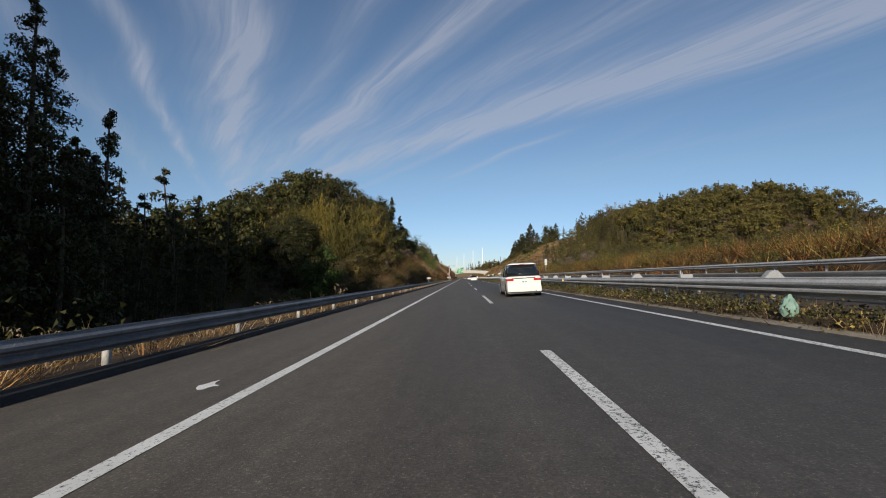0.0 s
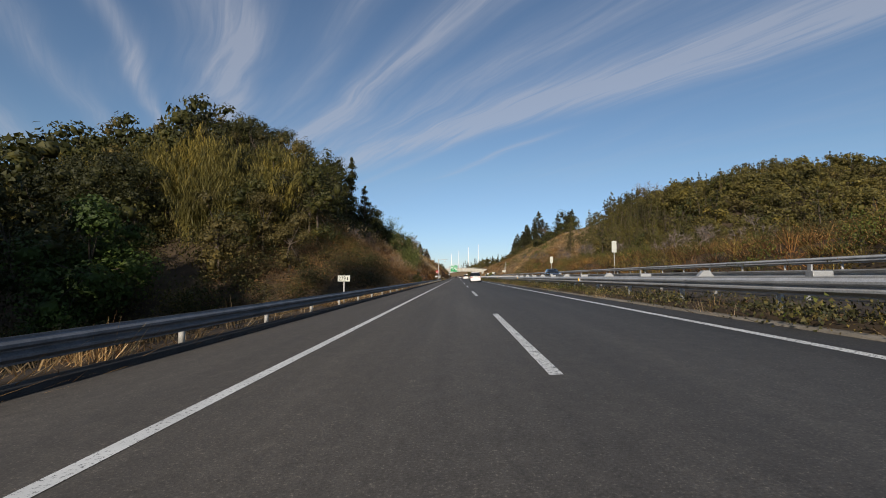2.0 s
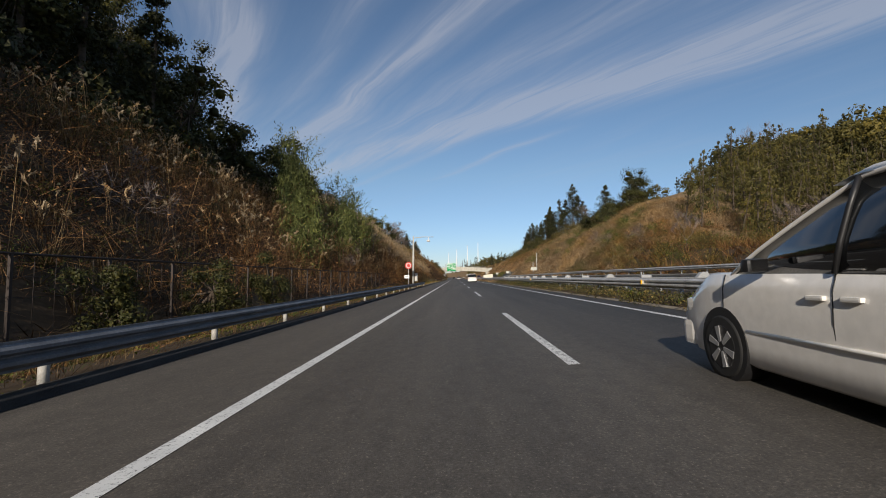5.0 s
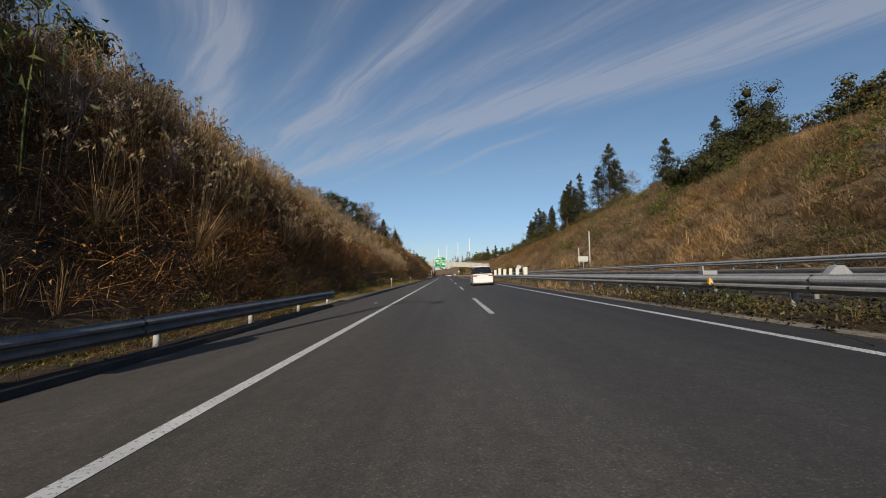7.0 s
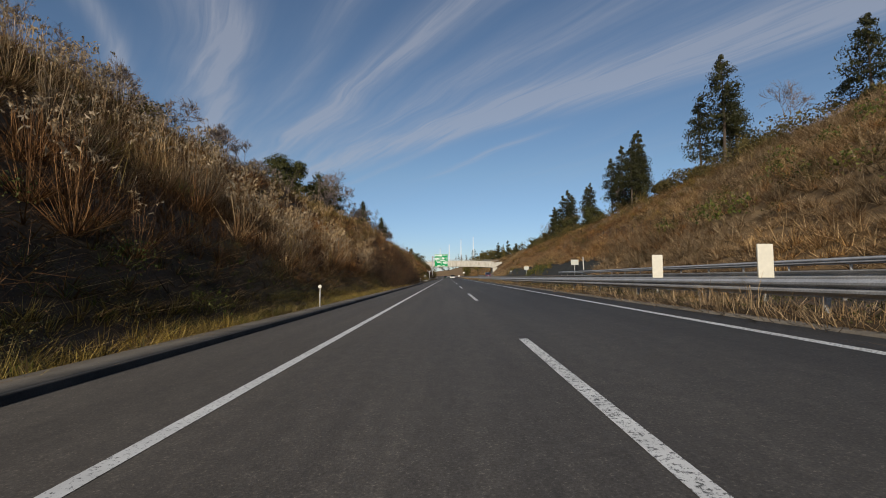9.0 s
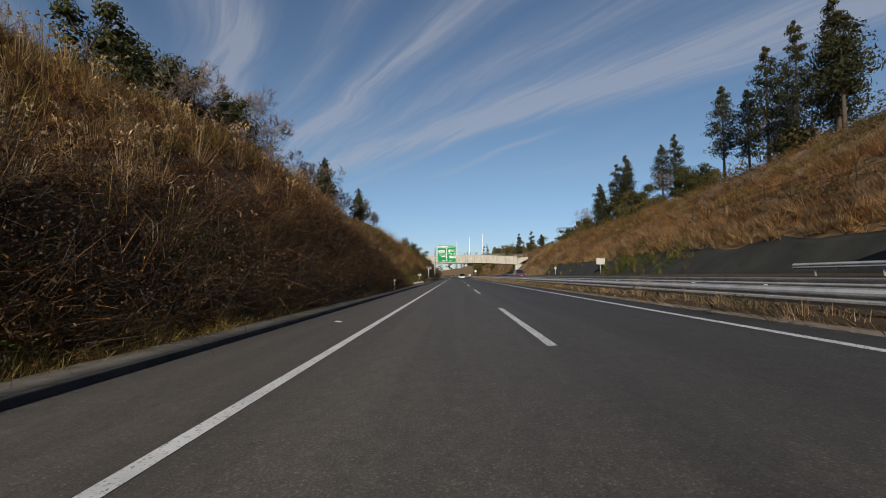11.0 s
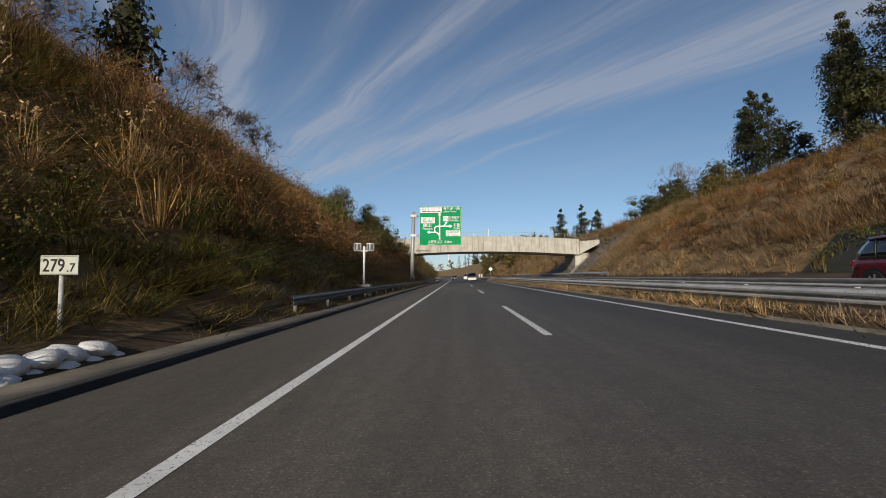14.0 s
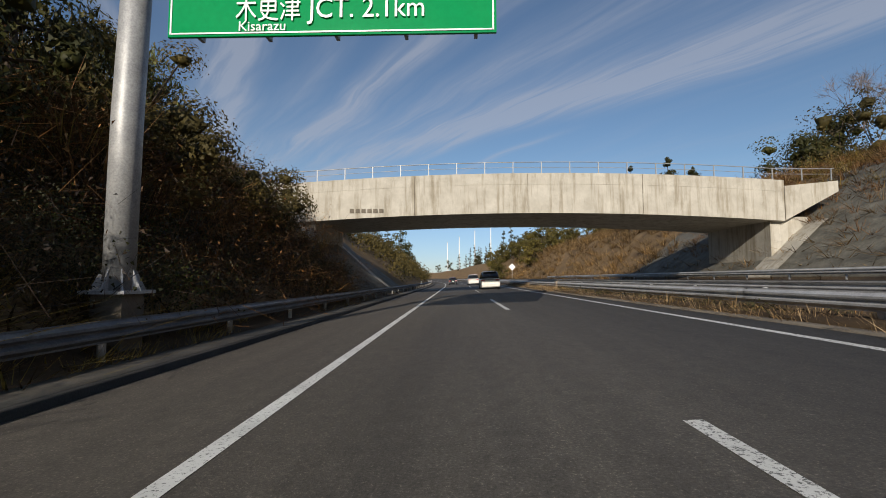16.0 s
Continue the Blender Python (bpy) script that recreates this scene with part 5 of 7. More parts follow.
# paved slopes by and under the bridge
def lining(name, u0, u1, y0, y1, mat, label, lift=0.10, ragged=0.0, nu=8, step=2.0):
    ys, us = np.arange(y0, y1 + 0.1, step), np.linspace(0, 1, nu)
    Y, S = np.meshgrid(ys, us, indexing="ij")
    end = u1 + ragged * (fbm(ys, ys * 0, 0.21, 8, 3))[:, None]
    U = u0 + (end - u0) * S
    X = U + bend(Y)
    Z = land(X, Y) + lift
    v = np.stack([X, Y, Z], -1).reshape(-1, 3)
    n, m = len(ys), nu
    a, b = np.meshgrid(np.arange(n - 1), np.arange(m - 1), indexing="ij")
    i = (a * m + b).ravel()
    rim = v - (0, 0, 0.25)
    f = [np.stack([i, i + m, i + m + 1, i + 1], -1)]
    o = n * m
    r = np.arange(n - 1) * m
    f += [np.stack([r, r + o, r + m + o, r + m], -1), np.stack([r + m - 1, r + 2 * m - 1, r + 2 * m - 1 + o, r + m - 1 + o], -1)]
    return tagged(new(name, mesh_of(name, np.concatenate([v, rim]), np.concatenate(f), [mat], None, True)), label, "slope", kind="structure")


lining("slope_lining", 20.6, 23.5, 304, 398, SPRAYED, "dark sprayed lining at the foot of the cutting", 0.14, 0.9)
lining("slope_paving", 20.6, 31.0, 444, 478, REVET, "grey mossy block paving beside the bridge", 0.12, 0.4, 10)
lining("slope_paving", -14.5, -6.0, 449, 474, REVET, "grey block paving under the bridge", 0.12, 0.3, 10)
lining("slope_edge", 20.6, 24.6, 453.2, 455.6, CONCRETE, "pale concrete ramp down the slope by the bridge", 0.30, 0, 10, 1.2)
lining("slope_edge", -14.0, -5.7, 463.8, 465.0, CONCRETE, "pale concrete edge strip of the slope", 0.22, 0, 10, 1.2)


# ---------------------------------------------------------------- guard rails
WAVE = [(0, 0), (0.0, 0.03), (0.075, 0.085), (0.075, 0.125), (0.0, 0.165), (0.0, 0.185), (0.075, 0.225), (0.075, 0.265), (0.0, 0.32), (0.0, 0.35)]


def wave(face):
    out = [(a * face, u) for a, u in WAVE]
    return out + [(a - 0.012 * face, u) for a, u in reversed(out)]


POST_ME = {}


def guard_rail(name, u, y0, y1, face, top, foot, label, group, mat=GALV, post=4.0, post_mat=POST, blocks=False):
    """A corrugated beam on posts along the road. top, foot: heights, or functions of y."""
    th = top if callable(top) else (lambda y: top)
    fh = foot if callable(foot) else (lambda y: foot)
    ob = thing(name, label, "guard rail", group)
    y = y0
    while y < y1 - 0.5:
        e = min(y + 16.0, y1)
        part("beam", sweep_bm(wave(face), [(float(bend(t)) + u, t, th(t) - 0.35) for t in (y, (y + e) / 2, e + 0.06)]), mat, ob)
        y = e
    y = y0 + 0.6
    while y < y1:
        h = round(th(y) - (0.04 if face > 0 and u < 0 else 0.2) - fh(y), 2)
        key = (h, post_mat.name)
        if key not in POST_ME:
            bm = tube_bm([(0, 0, 0), (0, 0, h)], 0.062, 10)
            me = bpy.data.meshes.new("post")
            bm.to_mesh(me)
            bm.free()
            POST_ME[key] = me
        me = POST_ME[key]
        if not me.materials:
            me.materials.append(post_mat)
        p = part("post", me, None, ob)
        p.location = (float(bend(y)) + u - 0.10 * face, y, fh(y))
        y += post
    return ob


guard_rail("guard_rail", -4.68, -46.5, 206.6, 1, 0.42, -0.24, "grey corrugated guard rail on short pale posts, steel darkened for its shaded side", "near guard rails", GALV_SHADE)
part("end_wing", sweep_bm(wave(1), [(-4.70, 206.66, 0.07), (-4.78, 207.2, 0.06), (-5.0, 207.6, 0.05)]), GALV_SHADE, bpy.data.objects["guard_rail"])
guard_rail("guard_rail", -5.42, 385.0, 640.0, 1, 0.50, -0.16, "corrugated guard rail beside the gutter, steel darkened for its shaded side", "near guard rails", GALV_SHADE)
mid_top = lambda y: float(np.interp(y, [230, 290], [1.14, 0.93]))
mid_foot = lambda y: float(road_z(7.2)) + 0.08
guard_rail("median_guard_rail", 7.1, -46.0, 640.0, -1, mid_top, mid_foot, "twin-ridged grey guard rail along the median", "median guard rails", GALV, 4.0, GALV)
guard_rail("median_guard_rail", 9.35, -44.0, 640.0, 1, lambda y: mid_top(y) + 0.16, lambda y: float(road_z(9.2)) + 0.08, "grey guard rail facing the opposite carriageway", "median guard rails", GALV, 4.0, GALV)
guard_rail("far_guard_rail", 19.9, -40.0, 318.0, -1, lambda y: float(np.interp(y, [200, 300], [2.15, 1.85])), lambda y: float(road_z(19.9)), "grey guard rail on the far shoulder", "far guard rails", GALV, 4.0, GALV)
guard_rail("far_guard_rail", 19.9, 430.0, 520.0, -1, 1.75, lambda y: float(road_z(19.9)), "grey guard rail below the bridge", "far guard rails", GALV, 4.0, GALV)

# slanted steel brackets and square spacers between the two median rails
bm = bmesh.new()
for p, q_ in (((0, 0.62), (0.05, 0.80)),):
    prof = [(0.0, 0.60), (0.0, 0.74), (0.40, 0.92), (0.75, 0.92), (1.15, 0.74), (1.15, 0.60)]
    f = [bm.verts.new((a, -0.10, z)) for a, z in prof]
    b = [bm.verts.new((a, 0.10, z)) for a, z in prof]
    for i in range(len(prof)):
        bm.faces.new((f[i], f[(i + 1) % 6], b[(i + 1) % 6], b[i]))
    bm.faces.new(f), bm.faces.new(list(reversed(b)))
bmesh.ops.recalc_face_normals(bm, faces=bm.faces)
bmesh.ops.bevel(bm, geom=list(bm.edges), offset=0.02, segments=1, affect="EDGES")
sloped = bpy.data.meshes.new("bracket")
bm.to_mesh(sloped)
bm.free()
sloped.materials.append(GALV_PALE)
bm = box_bm(0.1, 1.0, -0.10, 0.10, 0.62, 0.86, bevel=0.02)
add_box(bm, 0.12, 0.20, -0.05, 0.05, 0.5, 0.98, 0.012)
square = bpy.data.meshes.new("spacer")
bm.to_mesh(square)
bm.free()
square.materials.append(GALV_PALE)
for i, y in enumerate(np.arange(-38.0, 200.0, 4.0)):
    ob = new("rail_spacer" if i % 2 else "rail_bracket", square if i % 2 else sloped)
    ob.location, ob.scale = along_road(7.3, y, 0.03), (0.42, 1, 1)
    tagged(ob, "pale steel spacer between the median rails" if i % 2 else "pale sloped steel bracket between the median rails", "rail bracket", "median rail brackets")

# cream reflector boards standing in the median
for y in (229.0, 233.8, 238.8, 244.0, 249.4, 255.0, 512.0, 522.0):
    b = thing("marker_board", "cream-white upright marker board on the median rail", "marker board", "median marker boards", at=pose(*along_road(8.1, y)))
    part("board", box_bm(-0.19, 0.19, -0.03, 0.03, 0.55, 1.48, bevel=0.03), CREAM, b)
    part("post", tube_bm([(0, 0.06, 0), (0, 0.06, 1.2)], 0.035, 8), POST, b)
for y in np.arange(0, 200, 24.0):
    r = thing("reflector", "small amber reflector on the median rail", "reflector", "rail reflectors", at=pose(7.0, y + 5, 0.98))
    part("lens", box_bm(-0.06, -0.02, -0.05, 0.05, -0.08, 0.08, bevel=0.01), YELLOW, r)
    part("clip", box_bm(-0.03, 0.06, -0.02, 0.02, -0.05, 0.05), GALV, r)


# ---------------------------------------------------------------- the green direction sign
sign = thing("direction_sign", "large green motorway direction sign on a steel pole", "road sign")
part("base", box_bm(-6.18, -5.62, 430.12, 430.68, -0.6, 0.90, bevel=0.04), GUTTER, sign, "weathered concrete footing")
pole = part("pole", tube_bm([(-5.9, 430.4, 0.88), (-5.88, 430.4, 4), (-5.72, 430.4, 9.8)], [0.25, 0.25, 0.23], 24), GALV_PALE, sign, "shiny galvanised round pole")
part("base_plate", box_bm(-6.3, -5.5, 430.0, 430.8, 0.88, 0.94, bevel=0.01), GALV, pole)
for k in range(8):
    a = k * math.pi / 4
    bm = bmesh.new()
    c, s = math.cos(a), math.sin(a)
    p = [(0.24, 0.92), (0.42, 0.92), (0.24, 1.33)]
    f = [bm.verts.new((-5.9 + r * c - 0.012 * s, 430.4 + r * s + 0.012 * c, z)) for r, z in p]
    b = [bm.verts.new((-5.9 + r * c + 0.012 * s, 430.4 + r * s - 0.012 * c, z)) for r, z in p]
    bm.faces.new(f), bm.faces.new(list(reversed(b)))
    for i in range(3):
        bm.faces.new((f[i], b[i], b[(i + 1) % 3], f[(i + 1) % 3]))
    part("gusset", bm, GALV, pole)
for z in (9.25, 6.6):
    part("arm", tube_bm([(-6.25, 430.4, z), (0.4, 430.4, z)], 0.09, 12), GALV_PALE, sign)
    part("clamp", box_bm(-6.15, -5.3, 430.12, 430.68, z - 0.16, z + 0.16, bevel=0.03), GALV, sign)
panel = part("panel", box_bm(-4.95, 0.67, 430.0, 430.06, 5.26, 10.5, bevel=0.02), GREEN, sign, "green enamelled panel with white writing")
for x in np.linspace(-4.5, 0.3, 5):
    part("stiffener", box_bm(x, x + 0.06, 430.06, 430.28, 5.3, 10.46), GALV, panel)
PW, PH = 5.62, 5.24


def on_sign(s, t):
    """Place on the panel: s to the right and t down, both 0 to 1."""
    return -4.95 + s * PW, 429.99, 10.5 - t * PH


def sign_box(s0, s1, t0, t1, mat, lift=0.0, name="patch", label=""):
    a, b = on_sign(s0, t1), on_sign(s1, t0)
    return part(name, box_bm(a[0], b[0], 429.985 - lift, 429.999, a[2], b[2]), mat, panel, label)


def sign_text(s, t, h, text, mat, align="LEFT", squeeze=1.0):
    x, y, z = on_sign(s, t)
    lettering("lettering", text, h * PH * 1.32, mat, panel, pose(x, y - 0.022, z, 90, 0, 0), "", align, squeeze)


sign_box(0.012, 0.988, 0.008, 0.013, SIGN_W, 0, "border")
sign_box(0.012, 0.988, 0.987, 0.992, SIGN_W, 0, "border")
sign_box(0.008, 0.013, 0.008, 0.992, SIGN_W, 0, "border")
sign_box(0.987, 0.992, 0.008, 0.992, SIGN_W, 0, "border")
sign_box(0.03, 0.535, 0.03, 0.165, SIGN_W, 0.004, "name_panel", "white name panel with green writing")
sign_text(0.05, 0.105, 0.068, "東京湾アクアライン", GREEN, squeeze=0.78)
for i in range(4):
    sign_box(0.07 + i * 0.115, 0.165 + i * 0.115, 0.122, 0.148, GREEN, 0.008, "bar")
sign_box(0.04, 0.37, 0.285, 0.435, SIGN_W, 0.004, "name_panel")
sign_text(0.075, 0.375, 0.08, "館山道", GREEN, squeeze=0.95)
for i in range(2):
    sign_box(0.08 + i * 0.13, 0.19 + i * 0.13, 0.39, 0.415, GREEN, 0.008, "bar")
sign_text(0.09, 0.53, 0.085, "館山", SIGN_W)
sign_text(0.07, 0.60, 0.052, "Tateyama", SIGN_W)
sign_text(0.575, 0.10, 0.075, "袖ケ浦 川崎", SIGN_W, squeeze=0.80)
sign_text(0.575, 0.155, 0.042, "Sodegaura  Kawasaki", SIGN_W, squeeze=0.74)
sign_box(0.575, 0.695, 0.255, 0.385, SIGN_W, 0.004, "number_panel")
sign_text(0.635, 0.36, 0.095, "15", GREEN, "CENTER")
for r in ((0.70, 0.975, 0.255, 0.260), (0.70, 0.975, 0.380, 0.385), (0.972, 0.976, 0.255, 0.385)):
    sign_box(*r, SIGN_W, 0.004, "frame_line")
sign_text(0.708, 0.335, 0.065, "木更津北", SIGN_W, squeeze=0.74)
sign_text(0.73, 0.375, 0.036, "Kisarazukita", SIGN_W, squeeze=0.9)
sign_text(0.80, 0.535, 0.085, "千葉", SIGN_W, squeeze=0.80)
sign_text(0.805, 0.595, 0.055, "Chiba", SIGN_W)
sign_box(0.635, 0.975, 0.615, 0.765, SIGN_W, 0.004, "name_panel")
sign_text(0.655, 0.69, 0.072, "京葉道路", GREEN, squeeze=0.84)
sign_text(0.645, 0.755, 0.05, "KEIYO ROAD", GREEN, squeeze=0.82)
sign_text(0.21, 0.945, 0.072, "木更津", SIGN_W, squeeze=0.76)
sign_text(0.22, 0.985, 0.035, "Kisarazu", SIGN_W)
sign_text(0.435, 0.945, 0.072, "JCT. 2.1km", SIGN_W, squeeze=0.88)


def ribbon(pts, width, name="arrow", lift=0.0):
    bm = bmesh.new()
    rows = []
    for i, (s, t) in enumerate(pts):
        a, b = pts[max(0, i - 1)], pts[min(len(pts) - 1, i + 1)]
        dx, dz = (b[0] - a[0]) * PW, -(b[1] - a[1]) * PH
        n = math.hypot(dx, dz)
        x, y, z = on_sign(s, t)
        rows.append([bm.verts.new((x + k * dz / n * width / 2, y - 0.006 - lift - d, z - k * dx / n * width / 2)) for k, d in ((-1, 0.006), (1, 0.006), (1, 0), (-1, 0))])
    for p, q_ in zip(rows, rows[1:]):
        for i in range(4):
            bm.faces.new((p[i], p[(i + 1) % 4], q_[(i + 1) % 4], q_[i]))
    bmesh.ops.recalc_face_normals(bm, faces=bm.faces)
    part(name, bm, SIGN_W, panel)


def arrow_head(s, t, ds, dt, size=0.42):
    bm = bmesh.new()
    x, y, z = on_sign(s, t)
    n = math.hypot(ds, dt)
    dx, dz = ds / n, -dt / n
    p = [(x + dx * size, z + dz * size), (x - dz * size * 0.55, z + dx * size * 0.55), (x + dz * size * 0.55, z - dx * size * 0.55)]
    f = [bm.verts.new((a, y - 0.030, b)) for a, b in p]
    b = [bm.verts.new((a, y - 0.002, c)) for a, c in p]
    bm.faces.new(f), bm.faces.new(list(reversed(b)))
    for i in range(3):
        bm.faces.new((f[i], b[i], b[(i + 1) % 3], f[(i + 1) % 3]))
    bmesh.ops.recalc_face_normals(bm, faces=bm.faces)
    part("arrow_head", bm, SIGN_W, panel)


ribbon([(0.485, 0.85), (0.485, 0.22)], 0.17)
arrow_head(0.485, 0.235, 0, -1)
ribbon([(0.485, 0.80), (0.475, 0.74), (0.45, 0.70), (0.41, 0.675), (0.36, 0.665), (0.25, 0.665)], 0.15, "arrow", 0.004)
arrow_head(0.255, 0.665, -1, 0)
ribbon([(0.40, 0.672), (0.375, 0.645), (0.365, 0.60), (0.375, 0.55), (0.405, 0.52), (0.45, 0.512), (0.73, 0.512)], 0.15, "arrow", 0.008)
arrow_head(0.72, 0.512, 1, 0)
ribbon([(0.585, 0.505), (0.64, 0.43)], 0.13, "arrow", 0.012)
arrow_head(0.632, 0.44, 1, -1.25, 0.36)

# ---------------------------------------------------------------- roadside fittings, near side
def km_post(x, y, z, digits, last):
    m = thing("kilometre_post", "white kilometre plate with black figures on a post", "sign", "kilometre posts", at=pose(x, y, z))
    part("post", tube_bm([(0, 0.05, -0.45), (0, 0.05, 1.45)], 0.035, 10), POST, m)
    pl = part("plate", box_bm(-0.32, 0.32, -0.012, 0.012, 1.17, 1.49, bevel=0.008), PLATE, m)
    part("rim", box_bm(-0.31, 0.31, -0.016, -0.011, 1.472, 1.482), TRIM, pl)
    part("rim", box_bm(-0.31, 0.31, -0.016, -0.011, 1.178, 1.188), TRIM, pl)
    lettering("figures", digits, 0.30, TRIM, pl, pose(-0.28, -0.018, 1.225, 90, 0, 0), "", "LEFT", 0.85)
    if last:
        lettering("figures", last, 0.20, TRIM, pl, pose(0.13, -0.018, 1.222, 90, 0, 0))
    else:
        part("bar", box_bm(0.16, 0.22, -0.018, -0.011, 1.25, 1.40), TRIM, pl)


km_post(-5.2, 76.6, -0.28, "279", "")
km_post(-6.4, 377.15, 0.0, "279", ".7")


def delineator(u, y, lift):
    d = thing("delineator", "slim pale roadside marker with a round reflector", "delineator", "roadside markers", at=pose(*along_road(u, y, lift)))
    part("post", tube_bm([(0, 0, -0.2), (0, 0, 0.8)], 0.025, 8), POST, d)
    bm = bmesh.new()
    bmesh.ops.create_cone(bm, cap_ends=True, segments=16, radius1=0.075, radius2=0.075, depth=0.03, matrix=Matrix.Translation((0, -0.02, 0.88)) @ Matrix.Rotation(math.pi / 2, 4, "X"))
    part("reflector", bm, CREAM, d)


for y in (232.0, 258.0, 331.0):
    delineator(-5.0, y, 0.1)
delineator(-5.75, 364.7, -0.40)
for y in (490.0, 540.0):
    delineator(-5.2, y, 0.1)

# twin grey lamp boxes on a post
tw = thing("twin_lamp", "pair of grey lamp boxes on a white post", "lamp", at=pose(-5.95, 399.3, -0.2))
part("footing", box_bm(-0.45, 0.45, -0.4, 0.4, -0.3, 0.85, bevel=0.03), CONCRETE, tw)
part("post", tube_bm([(0, 0, 0.8), (0, 0, 3.3)], 0.07, 12), WHITE, tw)
part("crossbar", box_bm(-0.5, 0.5, -0.04, 0.04, 2.95, 3.05, bevel=0.01), GALV, tw)
for x in (-0.42, 0.42):
    lb = part("lamp_box", box_bm(x - 0.23, x + 0.23, -0.2, 0.2, 3.0, 3.5, bevel=0.05), GALV, tw)
    part("lens", box_bm(x - 0.17, x + 0.19, -0.245, -0.215, 3.06, 3.46, bevel=0.01), TRIM, lb, "dark glass front")
    part("bar", box_bm(x - 0.02, x + 0.02, -0.26, -0.24, 3.06, 3.46), WHITE, lb)

# pole with an arm over the shoulder, with a box at its end; round red sign and cabinets
cp = thing("camera_pole", "white steel pole with an arm and a box over the shoulder", "pole", at=pose(-5.0, 190.0, -0.2))
part("pole", tube_bm([(0, 0, 0), (0, 0, 3), (0, 0, 6.6)], [0.13, 0.12, 0.09], 14), POST, cp)
part("arm", tube_bm([(0, 0, 6.35), (1.2, 0, 6.5), (2.6, 0, 6.5)], [0.05, 0.045, 0.035], 8), POST, cp)
bx = part("box", box_bm(1.70, 2.10, -0.22, 0.22, 5.88, 6.12, bevel=0.04), GALV_PALE, cp)
part("hanger", box_bm(1.87, 1.93, -0.03, 0.03, 6.1, 6.48), GALV, bx)
part("cabinet", box_bm(0.2, 0.55, -0.25, 0.1, 0.9, 1.9, bevel=0.02), POST, cp)
rs = thing("round_sign", "round red and white sign on a post by the rail", "road sign", at=pose(-5.35, 187.5, -0.2))
part("post", tube_bm([(0, 0.04, 0), (0, 0.04, 3.2)], 0.035, 8), POST, rs)
for r, d, mt, nm in ((0.42, 0.0, RED, "disc"), (0.30, -0.012, SIGN_W, "ring"), (0.25, -0.02, RED, "centre")):
    bm = bmesh.new()
    bmesh.ops.create_cone(bm, cap_ends=True, segments=32, radius1=r, radius2=r, depth=0.02, matrix=Matrix.Translation((0, d, 2.8)) @ Matrix.Rotation(math.pi / 2, 4, "X"))
    part(nm, bm, mt, rs)
part("plate", box_bm(-0.5, 0.1, -0.02, 0.0, 1.25, 1.6, bevel=0.01), SIGN_W, rs, "blank white plate")
part("plate_bar", box_bm(-0.42, 0.02, -0.026, -0.019, 1.39, 1.46), TRIM, rs)

# dark wire fence at the foot of the slope
fe = thing("wire_fence", "dark brown wire fence at the foot of the slope", "fence")
FY = np.arange(136.0, 187.0, 2.5)
fz = lambda y: float(land(-8.2, y))
for y in FY:
    p = part("post", box_bm(-8.23, -8.17, y - 0.03, y + 0.03, fz(y) - 0.2, 1.62), DARK, fe)
for z0 in (1.60, 1.15, 0.75):
    part("wire", tube_bm([(-8.2, y, z0) for y in FY], 0.028 if z0 > 1.5 else 0.008, 5), DARK, fe)
for y in np.arange(136.0, 186.0, 0.5):
    part("wire", tube_bm([(-8.2, y, max(fz(y), 0.1)), (-8.2, y, 1.6)], 0.006, 3), DARK, fe)

# sandbags
SB = []
for s in range(3):
    rng = np.random.RandomState(200 + s)
    bm = bmesh.new()
    bmesh.ops.create_cube(bm, size=1)
    bmesh.ops.subdivide_edges(bm, edges=bm.edges, cuts=2, use_grid_fill=True)
    for v in bm.verts:
        x, y, z = v.co * 2
        fx, fy, fz_ = math.sqrt(max(0, 1 - 0.35 * y * y - 0.35 * z * z)), math.sqrt(max(0, 1 - 0.4 * x * x - 0.3 * z * z)), math.sqrt(max(0, 1 - 0.45 * x * x - 0.45 * y * y))
        v.co = Vector((x * fx * 0.26, y * fy * 0.33, z * fz_ * 0.15)) + Vector(rng.normal(size=3) * 0.012)
    for f in bm.faces:
        f.smooth = True
    me = bpy.data.meshes.new("sandbag")
    bm.to_mesh(me)
    bm.free()
    me.materials.append(SAND)
    SB.append(me)
for layer, (n, y0) in enumerate(((40, 358.0), (39, 358.25))):
    for i in range(n):
        ob = new("sandbag", SB[(i * 7 + layer) % 3])
        ob.matrix_world = pose(-5.80 - 0.05 * layer + random.gauss(0, 0.03), y0 + i * 0.5, -0.25 + layer * 0.20 + random.gauss(0, 0.012), random.gauss(0, 7), random.gauss(0, 7), 90 * 0 + random.gauss(0, 8))
        tagged(ob, "white cloth sandbag in a low wall along the gutter", "sandbag", "sandbags along the gutter")

# scraps and patches of pale debris on the shoulder
for x, y in ((-2.4, 4.7), (-2.4, 44.6), (-2.65, 206.3), (-3.0, 304.0), (-3.1, 333.9)):
    bm = bmesh.new()
    bmesh.ops.create_grid(bm, x_segments=4, y_segments=4, size=0.5)
    for v in bm.verts:
        a = math.atan2(v.co.y, v.co.x)
        v.co = Vector((v.co.x * 0.17 * (1 + 0.5 * math.sin(3 * a + x)), v.co.y * 0.32 * (1 + 0.5 * math.cos(2 * a + y)), 0.0))
    ob = part("debris", bm, SAND, None)
    ob.matrix_world = pose(x, y, float(road_z(x)) + 0.006, 0, 0, 20)
    tagged(ob, "flattened pale scrap on the hard shoulder", "debris", "scraps on the shoulder")

